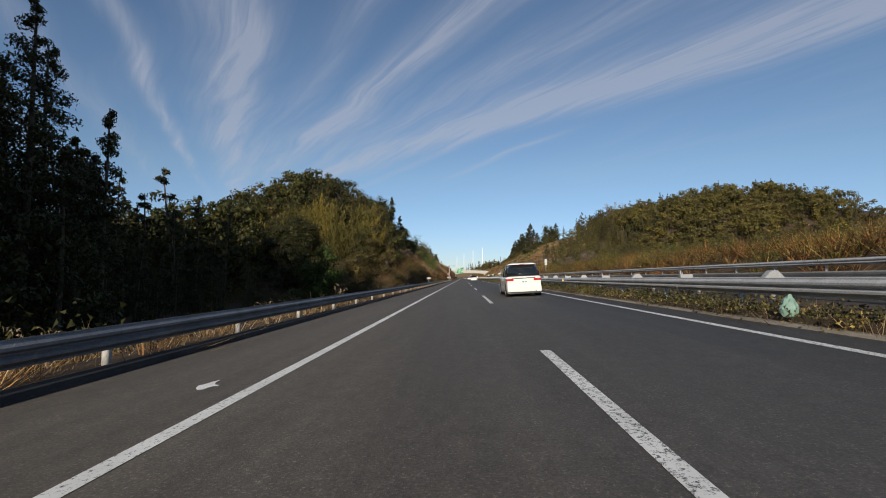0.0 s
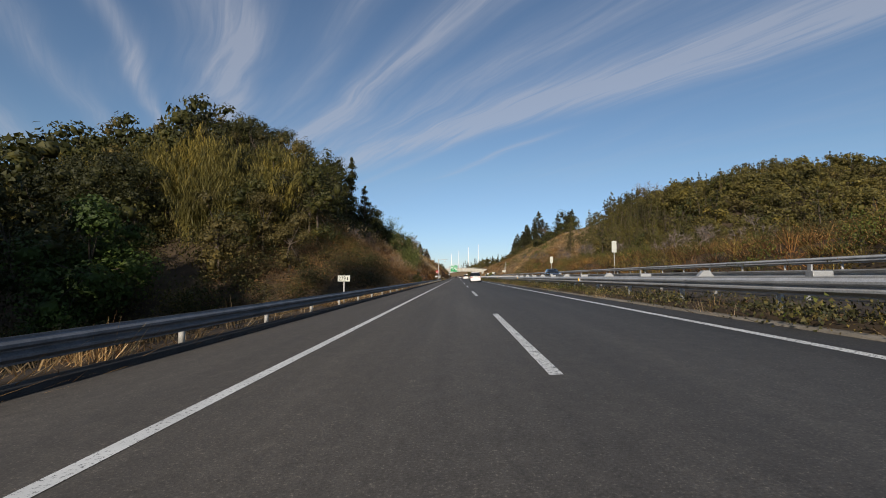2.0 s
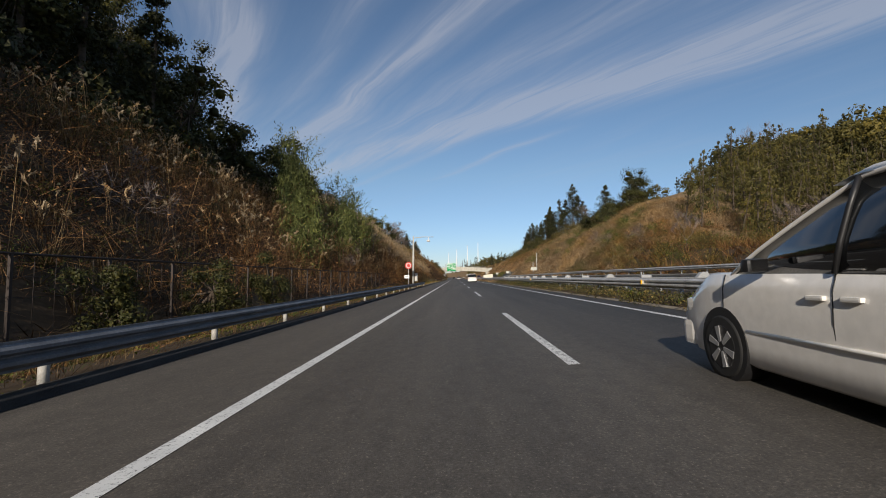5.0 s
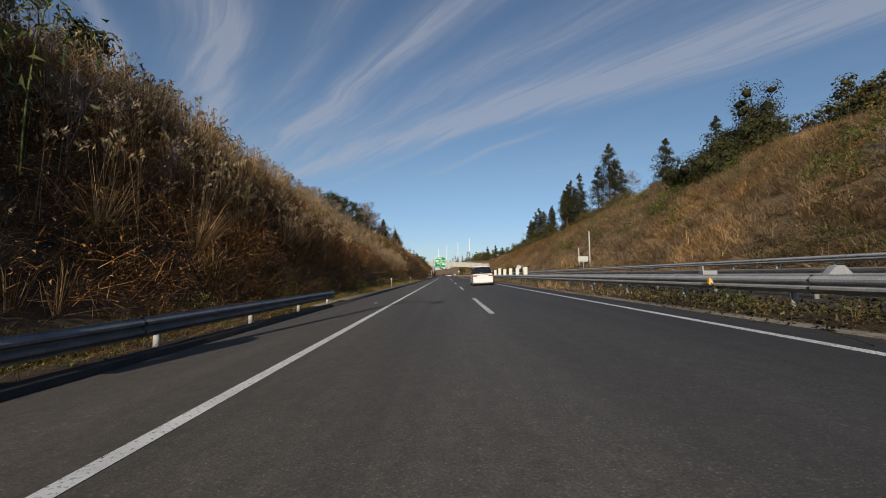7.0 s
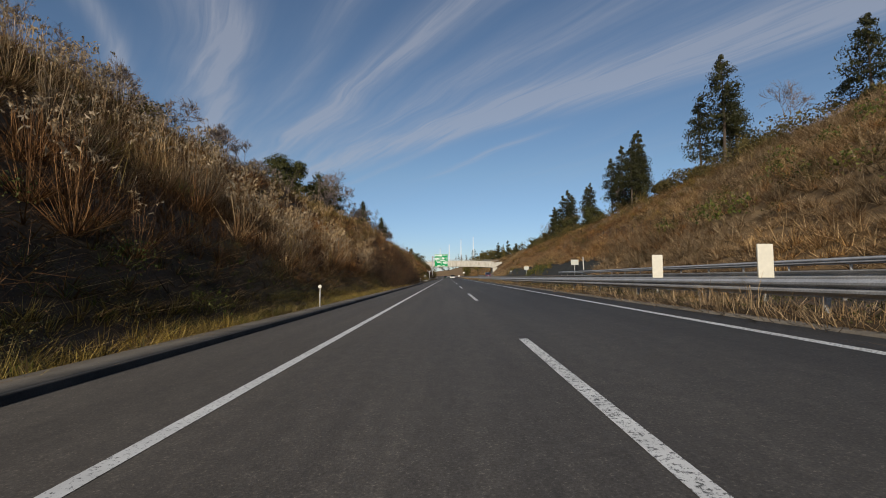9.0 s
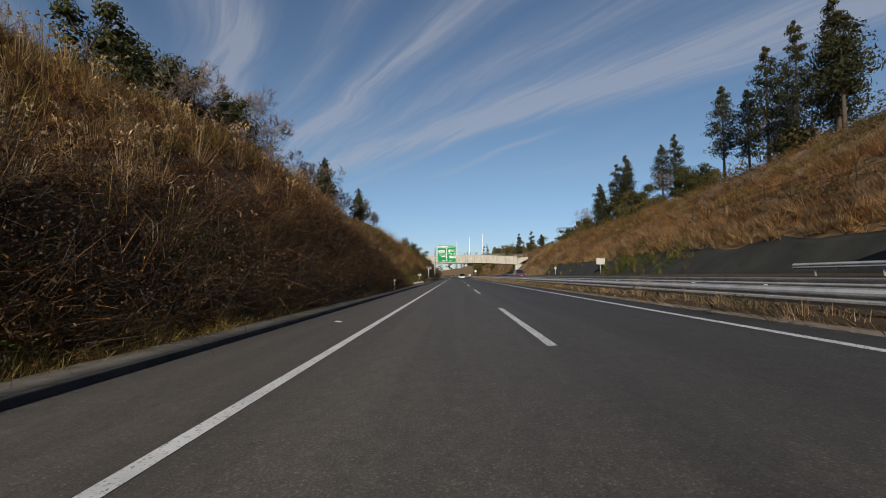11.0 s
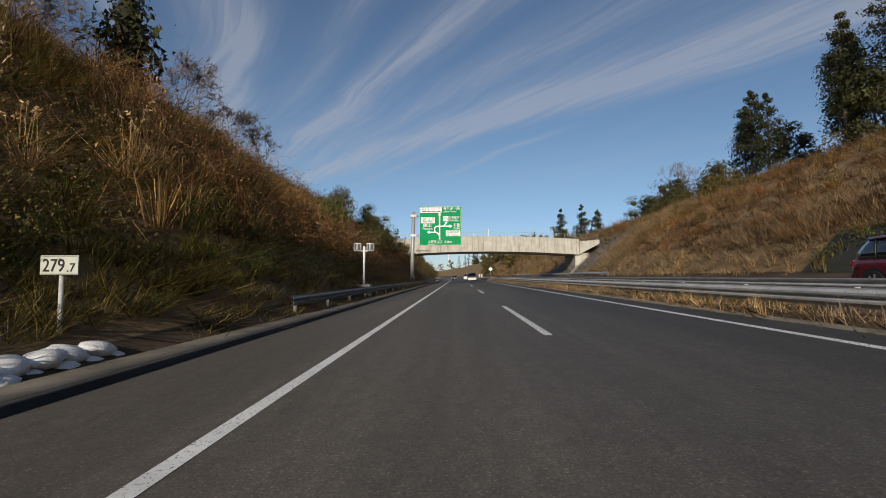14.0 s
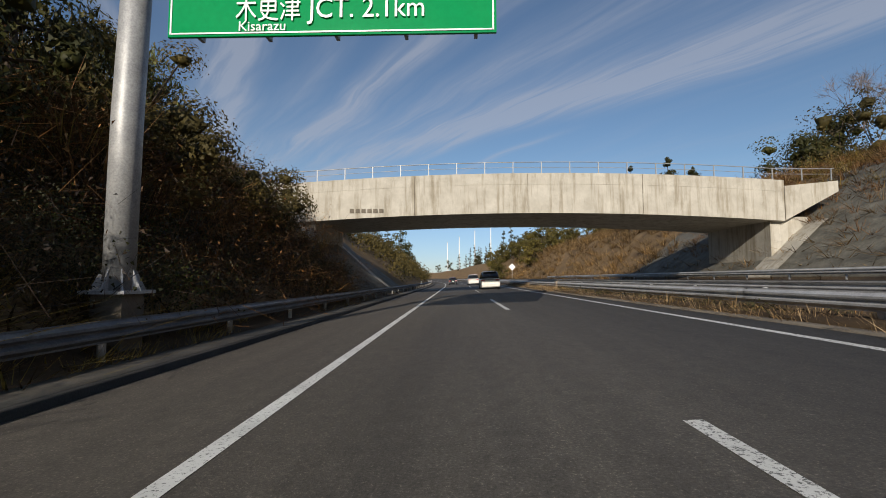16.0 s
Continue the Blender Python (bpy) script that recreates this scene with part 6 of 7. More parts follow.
# crumpled plastic sack caught in the creeper of the median
bm = bmesh.new()
bmesh.ops.create_icosphere(bm, subdivisions=3, radius=1.0)
for v in bm.verts:
    p = v.co.copy()
    fold = 1 + 0.22 * noise.noise(p * 2.2) + 0.10 * noise.noise(p * 6.0)
    neck = 1 - 0.45 * max(0.0, p.z) + 0.25 * max(0.0, p.z - 0.75) * 3
    v.co = Vector((p.x * 0.17 * fold * neck, p.y * 0.14 * fold * neck, p.z * 0.24 * fold))
sack = part("plastic_sack", bm, plain("pale_green_plastic", (0.20, 0.31, 0.25), 0.35), None)
sack.matrix_world = pose(6.62, 8.2, float(road_z(6.62)) + 0.27, 0, 12, 30)
tagged(sack, "crumpled pale green plastic sack on the median's edge", "sack")

# ---------------------------------------------------------------- far side fittings
def back_sign(x, y, z0, w, h, top_, label, bars=0):
    s = thing("roadside_sign", label, "road sign", "signs of the far side", at=pose(x, y, z0))
    part("post", tube_bm([(0, 0.05, -0.4), (0, 0.05, top_ - 0.05)], 0.045, 10), POST, s)
    pl = part("plate", box_bm(-w / 2, w / 2, -0.015, 0.015, top_ - h, top_, bevel=0.01), PLATE, s)
    for i in range(bars):
        part("rib", box_bm(-w / 2 + 0.04, w / 2 - 0.04, -0.04, -0.014, top_ - h * (i + 0.7) / bars, top_ - h * (i + 0.5) / bars), GALV, pl)


back_sign(21.2, 113.2, 1.3, 0.62, 1.5, 4.5, "narrow pale sign plate seen from behind", 5)
back_sign(21.1, 152.4, 1.3, 0.62, 1.4, 4.2, "narrow pale sign plate by the far rail", 4)
back_sign(21.2, 254.0, 1.3, 1.5, 0.8, 2.6, "wide white sign plate by the far rail", 2)
back_sign(20.9, 311.5, 1.2, 1.2, 0.85, 2.5, "ribbed back of a sign before the dark lining", 4)
back_sign(20.9, 356.0, 1.2, 1.2, 0.85, 2.4, "ribbed back of a sign by the dark lining", 4)
back_sign(20.9, 385.0, 1.2, 0.4, 0.4, 1.7, "small pale plate on a slim post")
for x, y, h in ((21.9, 253.0, 5.6), (21.8, 258.0, 3.6), (21.6, 309.0, 3.0)):
    u = thing("utility_pole", "bare pale pole on the slope", "pole", "poles on the far slope", at=pose(x, y, float(land(x, y)) - 0.3 if y < 300 else 1.0))
    part("pole", tube_bm([(0, 0, 0), (-0.06, 0, h * 0.5), (-0.10, 0, min(h, 8.0))], [0.11, 0.1, 0.08], 10), POST, u)
# far wire fence above the dark lining
ff = thing("wire_fence", "thin rusty fence above the dark lining", "fence")
FY2 = np.arange(292.0, 346.0, 3.0)
for y in FY2:
    z = float(land(27.2, y))
    part("post", box_bm(27.17, 27.23, y - 0.03, y + 0.03, z - 0.2, z + 1.3), DARK, ff)
for dz in (1.25, 0.8):
    part("wire", tube_bm([(27.2, y, float(land(27.2, y)) + dz) for y in FY2], 0.018, 5), DARK, ff)
dm = thing("diamond_sign", "white diamond warning sign on a post", "road sign", at=pose(10.0, 505.0, 0.4))
part("post", tube_bm([(0, 0.05, 0), (0, 0.05, 3.0)], 0.04, 8), POST, dm)
bm = box_bm(-0.45, 0.45, -0.015, 0.015, -0.45, 0.45, bevel=0.01)
bmesh.ops.transform(bm, verts=bm.verts, matrix=Matrix.Translation((0, 0, 2.9)) @ Matrix.Rotation(math.pi / 4, 4, "Y"))
part("plate", bm, SIGN_W, dm)
# slender white masts far ahead
for x, h in ((-12, 49), (3.6, 56), (24, 64), (45, 69)):
    m = thing("mast", "slender white mast far beyond the bridge", "mast", "far masts", at=pose(x, 1020, -2))
    part("tube", tube_bm([(0, 0, 0), (0, 0, h * 0.6), (0, 0, h + 2)], [1.0, 0.8, 0.45], 10), WHITE, m)
    part("cap", tube_bm([(0, 0, h + 2), (0, 0, h + 3.2)], [0.5, 0.15], 8), POST, m)

# ---------------------------------------------------------------- single trees
def tree(name, pile, x, y, scale, mats, label, group, sink=0.4, z=None, spin=0.0):
    """A tree of its own: trunk and crown."""
    zz_ = float(land(x, y)) - sink if z is None else z
    t = thing(name, label, "tree", group, at=pose(x, y, zz_, 0, 0, spin) @ Matrix.Diagonal((scale, scale, scale, 1)))
    *stems, c = pile if isinstance(pile, tuple) else (pile, None)
    for w in stems:
        v, f, m = w.done()
        nm = "cane" if len(stems) > 1 else "trunk"
        part(nm, mesh_of(nm, v, f, [mats[0]]), None, t)
    if c is not None:
        v, f, m = c.done()
        part("crown", mesh_of("crown", v, f, [mats[1]]), None, t)
    return t


def height_to(x, y, top):
    return top - float(land(x, y)) + 0.4


def cedar_at(x, y, top, r, label, group, seed, bare=0.1, point=1.0, tiers=30, gap=0.0, leaf=0.32):
    h = height_to(x, y, top)
    make = conifer(np.random.RandomState(seed), h, r, bare, tiers, 10, 7, point, 0.16) if not gap else ragged_conifer(np.random.RandomState(seed), h, r * 0.98, bare, int(h * 1.5), 185, leaf, 1.0 + 0.6 * point)
    tree("cedar_tree", make, x, y, 1.0, [BARK, CEDAR], label, group)


# left: the ragged cedar on the cutting, its companion, and those nearest the start
cedar_at(-25.0, 161.8, 30.5, 2.6, "tall ragged cedar above the cutting", "cedars by the cutting", 301, 0.25, 0.9, 30, 0.15)
cedar_at(-22.6, 165.5, 24.0, 2.8, "half-bare cedar beside a taller one", "cedars by the cutting", 302, 0.2, 0.9, 30, 0.3)
for i, (x, y, top_, r) in enumerate(((-31, 30.5, 22.5, 3.0), (-33, 34.2, 20.5, 3.2), (-30.6, 37.5, 16.5, 1.8), (-34, 28, 19, 3.4), (-36, 33, 19, 3.6), (-32, 24, 18, 3.4), (-30, 18, 19, 3.4), (-34, 38, 14, 3.0), (-38, 42, 15, 3.2), (-29, 26, 15, 2.8), (-28.5, 31, 11, 2.6), (-31, 35, 11, 3.0), (-27, 22, 13, 2.8), (-40, 36, 18, 3.4))):
    cedar_at(x, y, top_, r * 1.4, "tall dark cedar in shade below the road", "cedars below the road", 310 + i, 0.04, 1.6, 38, 0.001, 0.27)
for i in range(20):
    rng = np.random.RandomState(860 + i)
    tree("bare_tree", bare_tree(rng, rng.uniform(3.6, 6.0), 5, 0.5, 0.05), -rng.uniform(24.5, 28.5), 222 + 4.6 * i + rng.uniform(-1.5, 1.5), 1.0, [TWIG], "small leafless tree on the crest", "bare trees on the crest")
# two clipped-looking cypresses and bare trees along the crest of the cutting
cedar_at(-26.6, 383.1, 25.5, 3.3, "dense dark cone-shaped cypress on the crest", "cypresses on the crest", 320, 0.03, 1.5, 40)
cedar_at(-23.2, 400.4, 22.5, 2.7, "smaller cone-shaped cypress on the crest", "cypresses on the crest", 321, 0.03, 1.5, 36)
for i, (x, y, top_) in enumerate(((-36, 345, 31), (-39, 351, 31), (-37, 340, 30), (-41, 346, 32), (-27.5, 344.5, 24.5), (-29, 340, 25), (-33, 355.5, 29.5))):
    tree("evergreen_tree", broadleaf(np.random.RandomState(330 + i), height_to(x, y, top_), 3.4, 22, 170, 0.30, 0.04), x, y, 1.0, [BARK, BROAD], "dark round-topped evergreen on the crest", "evergreens on the crest")
for i, (x, y, top_) in enumerate(((-31, 353, 29), (-30, 357, 28), (-28.5, 361, 26.5), (-24, 330, 20), (-27, 338, 24), (-27, 367, 23), (-25, 371, 22.5), (-26, 375, 22), (-30, 369, 25), (-27, 388, 22), (-25, 393, 21), (-28, 397, 23), (-25.3, 410, 23.0), (-24, 415, 19.5), (-33, 402, 27), (-23, 422, 20), (-36, 277, 26), (-33, 283, 24), (-31, 290, 22), (-30, 298, 22), (-32, 262, 22), (-33, 305, 22), (-31, 312, 21))):
    h = height_to(x, y, top_) * 1.15
    tree("bare_tree", bare_tree(np.random.RandomState(340 + i), h, 6, 0.55, 0.045), x, y, 1.0, [TWIG], "leafless grey-brown tree on the crest", "bare trees on the crest")
for i, (x, y, top_, r) in enumerate(((-30, 327, 25.5, 2.6), (-27, 333, 21, 2.4), (-33, 250, 22, 3.2), (-36, 240, 25, 3.4), (-31, 232, 21, 3.0), (-30, 222, 22, 3.0), (-28, 212, 22, 3.0), (-27, 203, 23.5, 3.2))):
    tree("evergreen_tree", broadleaf(np.random.RandomState(370 + i), height_to(x, y, top_), r * 1.15, 16, 140, 0.34, 0.03), x, y, 1.0, [BARK, BROAD], "dark evergreen on the crest of the cutting", "evergreens on the crest")
# round tree in the hollow and olive ones near it
tree("evergreen_tree", broadleaf(np.random.RandomState(390), 12.5, 4.2, 26, 330, 0.26, 0.05), -26.8, 86, 1.0, [BARK, LEAF_G], "full green round tree in the hollow", "trees in the hollow")
for i, (x, y, h, r, mt) in enumerate(((-16, 98, 6.5, 2.2, OLIVE), (-20, 101, 7.5, 2.6, OLIVE), (-34, 92, 8.5, 3.0, BROAD), (-15, 60, 4.2, 1.7, OLIVE), (-19, 52, 6.0, 2.0, BROAD), (-13.5, 36, 4.5, 1.6, BROAD), (-17, 44, 6.0, 2.2, OLIVE))):
    tree("young_tree", broadleaf(np.random.RandomState(395 + i), h, r, 13, 300, 0.17, 0.08), x, y, 1.0, [BARK, mt], "bushy young tree below the guard rail", "trees in the hollow")
# very dark evergreens where the hollow ends
for i, (x, y, top_, r) in enumerate(((-34.5, 101, 15.5, 3.4), (-37.5, 104, 16.5, 3.6), (-40.5, 100, 16, 3.8), (-36.5, 97, 12.5, 3.4), (-43, 104, 16, 3.6), (-33, 104, 11, 2.6))):
    tree("evergreen_tree", broadleaf(np.random.RandomState(720 + i), height_to(x, y, top_), r, 20, 300, 0.20, 0.04), x, y, 1.0, [BARK, CEDAR], "very dark evergreen at the end of the hollow", "trees in the hollow")
# tall evergreens on the shoulder of the hill
for i, (x, y, top_, r) in enumerate(((-25, 145, 26.0, 3.0), (-26, 150, 28.5, 3.2), (-27.5, 155, 30.0, 3.2), (-28.5, 147, 30.5, 3.4), (-25, 157.5, 26.5, 2.6))):
    tree("evergreen_tree", broadleaf(np.random.RandomState(760 + i), height_to(x, y, top_), r, 20, 170, 0.26, 0.04), x, y, 1.0, [BARK, BROAD], "tall dark evergreen on the shoulder of the hill", "evergreens on the slope")
# big dark bushes and a tall tree on the far slope
for i, (x, y, top_, r) in enumerate(((38, 249, 19.0, 4.4), (41, 253, 21.0, 4.4), (36.5, 254, 17.0, 3.4), (49, 255, 31.0, 4.2), (51, 259, 30.0, 4.0), (46, 251, 24.5, 4.2), (53, 268, 28, 4.0))):
    tree("evergreen_tree", broadleaf(np.random.RandomState(770 + i), height_to(x, y, top_), r, 18, 170, 0.26, 0.03), x, y, 1.0, [BARK, BROAD if i % 3 else CEDAR], "broad evergreen on the far slope", "evergreens on the far slope")
# evergreens along the skyline of the brushy slope
for i, (x, y, top_, r) in enumerate(((-22.5, 170, 20.0, 3.4), (-21.5, 176, 18.0, 3.2), (-21, 183, 16.5, 3.0), (-21, 190, 15.4, 2.8), (-21.5, 197, 15.0, 2.6), (-25, 173, 21.0, 3.4), (-24, 180, 18.5, 3.2))):
    tree("evergreen_tree", broadleaf(np.random.RandomState(740 + i), height_to(x, y, top_), r, 14, 150, 0.24, 0.04), x, y, 1.0, [BARK, BROAD], "dark evergreen on the skyline of the slope", "evergreens on the slope")
# bamboo that leans from the cutting
for i, (x, y, h) in enumerate(((-13.5, 172, 6.0), (-12.0, 176, 6.5), (-16, 178, 9.0), (-18, 183, 11.0), (-19.5, 187, 11.0), (-11.5, 167, 4.5), (-14, 192, 8.0), (-13, 197, 7.0), (-16, 195, 9.5), (-12.5, 187, 6.5), (-15.5, 200, 7.5))):
    tree("bamboo_clump", bamboo(np.random.RandomState(410 + i), h, 12, 150, 0.30), x, y, 1.0, [BAMBOO_G, BAMBOO_G], "bright green bamboo leaning over the slope", "bamboo on the slope")
for i, (x, y, h) in enumerate(((-13, 416, 4.2), (-14, 421, 4.8), (-12, 436, 5.0), (-13.5, 441, 5.6), (-15, 428, 5.4))):
    tree("bamboo_clump", bamboo(np.random.RandomState(420 + i), h, 12, 210, 0.26, 0.6, 0.8), x, y, 1.0, [OLIVE, OLIVE if i % 3 else BAMBOO_G], "feathery olive bamboo on the bank near the bridge", "bamboo near the bridge")
# overhanging bushes on the bank by the green sign
for i, (x, y, h, r) in enumerate(((-9.5, 437, 4.5, 2.4), (-10, 431, 5.0, 2.6), (-9.0, 443, 4.2, 2.2), (-10.5, 425, 4.5, 2.4), (-9.5, 419, 4.0, 2.2), (-12, 434, 6.5, 2.8), (-12.5, 440, 6.0, 2.8))):
    tree("bush", broadleaf(np.random.RandomState(440 + i), h, r, 15, 400, 0.115, 0.08), x, y, 1.0, [BARK, BROAD if i % 2 else OLIVE], "dark overgrown bush on the bank", "bushes on the bank")
# right: trees on the crest
for i, (x, y, top_, r) in enumerate(((52.8, 360.8, 41.0, 3.0), (47.8, 360.2, 36.5, 2.8), (51, 377, 37.5, 2.8), (55, 366, 36, 2.8), (50, 368, 33, 2.6), (51.8, 404, 34, 2.4), (49.5, 392.7, 33, 2.2), (49.5, 421.7, 36.5, 2.8), (54.8, 434.4, 36.5, 3.0), (48.8, 427.2, 35, 2.8), (51.5, 429, 33, 2.6), (50, 447, 33, 2.8), (48.5, 441, 30, 2.6), (52, 452, 32, 2.8), (47.3, 314.3, 39.0, 3.2), (50, 317, 35, 3.0), (53, 320, 33, 3.0), (54.1, 295, 34.5, 2.4), (58, 281, 35, 2.8), (45.5, 318, 33, 2.8), (56, 300, 28, 2.6), (44.6, 343.7, 34.5, 3.0), (47, 347, 32, 2.8), (42, 340, 30, 2.6), (35, 498, 21.4, 1.9), (29.8, 500.4, 20.5, 1.6), (40, 500, 20, 1.8))):
    cedar_at(x, y, top_, r * 1.35, "tall uneven cedar on the far crest", "cedars on the far crest", 460 + i, 0.16 + 0.1 * (i % 3), 1.35, 28, 0.12 + 0.06 * (i % 2))
for i, (x, y, top_, r) in enumerate(((53.9, 486.7, 27, 6.4), (58, 492, 28, 6.6), (49, 489, 23, 5.4), (62, 483, 27, 6.0), (46, 381, 24, 3.2), (45, 398, 23, 3.0), (47, 410, 24, 3.2), (44, 372, 22, 3.0), (46, 352, 21, 3.0), (45, 330, 20, 2.8), (47, 322, 21, 2.8), (48, 305, 21, 3.0), (50, 290, 22, 3.2), (46, 420, 24, 3.0), (52, 440, 25, 3.2), (47, 452, 21, 4.2), (44, 462, 18, 3.8))):
    tree("evergreen_tree", broadleaf(np.random.RandomState(500 + i), height_to(x, y, top_), r, 18, 190, 0.32, 0.04), x, y, 1.0, [BARK, BROAD if i % 3 else OLIVE], "dark evergreen among the cedars of the far crest", "evergreens on the far crest")
for i, (x, y, top_) in enumerate(((56, 484, 33), (57, 372, 33), (88, 262, 50), (47, 300, 29), (46, 356, 27), (45, 388, 25))):
    tree("bare_tree", bare_tree(np.random.RandomState(530 + i), height_to(x, y, top_), 5, 0.5, 0.05), x, y, 1.0, [TWIG], "leafless tree on the far crest", "bare trees on the far crest")

# small bare shrubs and saplings on the wooded slope
for i in range(22):
    rng = np.random.RandomState(560 + i)
    x, y = -rng.uniform(10, 17), rng.uniform(112, 205)
    tree("bare_sapling", bare_tree(rng, rng.uniform(2.6, 4.8), 4, 0.6, 0.05), x, y, 1.0, [TWIG], "pale leafless sapling on the brushy slope", "saplings on the slope", 0.2)
for i in range(14):
    rng = np.random.RandomState(590 + i)
    x, y = rng.uniform(24, 31), rng.uniform(90, 210)
    tree("bare_sapling", bare_tree(rng, rng.uniform(3.5, 6.5), 4, 0.55, 0.05), x, y, 1.0, [TWIG], "pale leafless tree before the wood", "bare trees before the wood", 0.2)
# evergreen bushes that lean on the wire fence
for i, (y, h) in enumerate(((147.5, 2.4), (152.0, 2.8), (143.0, 2.2))):
    tree("bush", broadleaf(np.random.RandomState(610 + i), h, 0.95, 14, 300, 0.065, 0.10), -7.7, y, 1.0, [BARK, BROAD], "glossy dark bush by the wire fence", "bushes by the fence", 0.1)

# ---------------------------------------------------------------- vehicles
def loft(sections, closed_ends=True):
    """A skin through rings of equal count."""
    bm = bmesh.new()
    rings = [[bm.verts.new(p) for p in s] for s in sections]
    n = len(rings[0])
    for a, b in zip(rings, rings[1:]):
        for k in range(n):
            f = bm.faces.new((a[k], a[(k + 1) % n], b[(k + 1) % n], b[k]))
            f.smooth = True
    if closed_ends:
        bm.faces.new(rings[0])
        bm.faces.new(list(reversed(rings[-1])))
    bmesh.ops.recalc_face_normals(bm, faces=bm.faces)
    return bm


def wheel(parent, x, y, r, side, rim_mat):
    w = part("wheel", tube_bm([(x - side * 0.10, y, r), (x + side * 0.08, y, r), (x + side * 0.105, y, r)], [r, r, r * 0.93], 28), BLACK, parent)
    w.name = "wheel"
    part("rim", tube_bm([(x + side * 0.06, y, r), (x + side * 0.108, y, r)], [r * 0.68, r * 0.68], 24), TRIM, w)
    for k in range(6):
        a = k * 2 * math.pi / 6 + 0.3
        p = [(x + side * 0.118, y + math.cos(a + d) * q * r, r + math.sin(a + d) * q * r) for d, q in ((-0.34, 0.16), (0.34, 0.16), (0.17, 0.66), (-0.17, 0.66))]
        bm = bmesh.new()
        f = [bm.verts.new(v) for v in p]
        b = [bm.verts.new((v[0] - side * 0.03, v[1], v[2])) for v in p]
        bm.faces.new(f), bm.faces.new(list(reversed(b)))
        for i in range(4):
            bm.faces.new((f[i], b[i], b[(i + 1) % 4], f[(i + 1) % 4]))
        bmesh.ops.recalc_face_normals(bm, faces=bm.faces)
        part("spoke", bm, rim_mat, w)


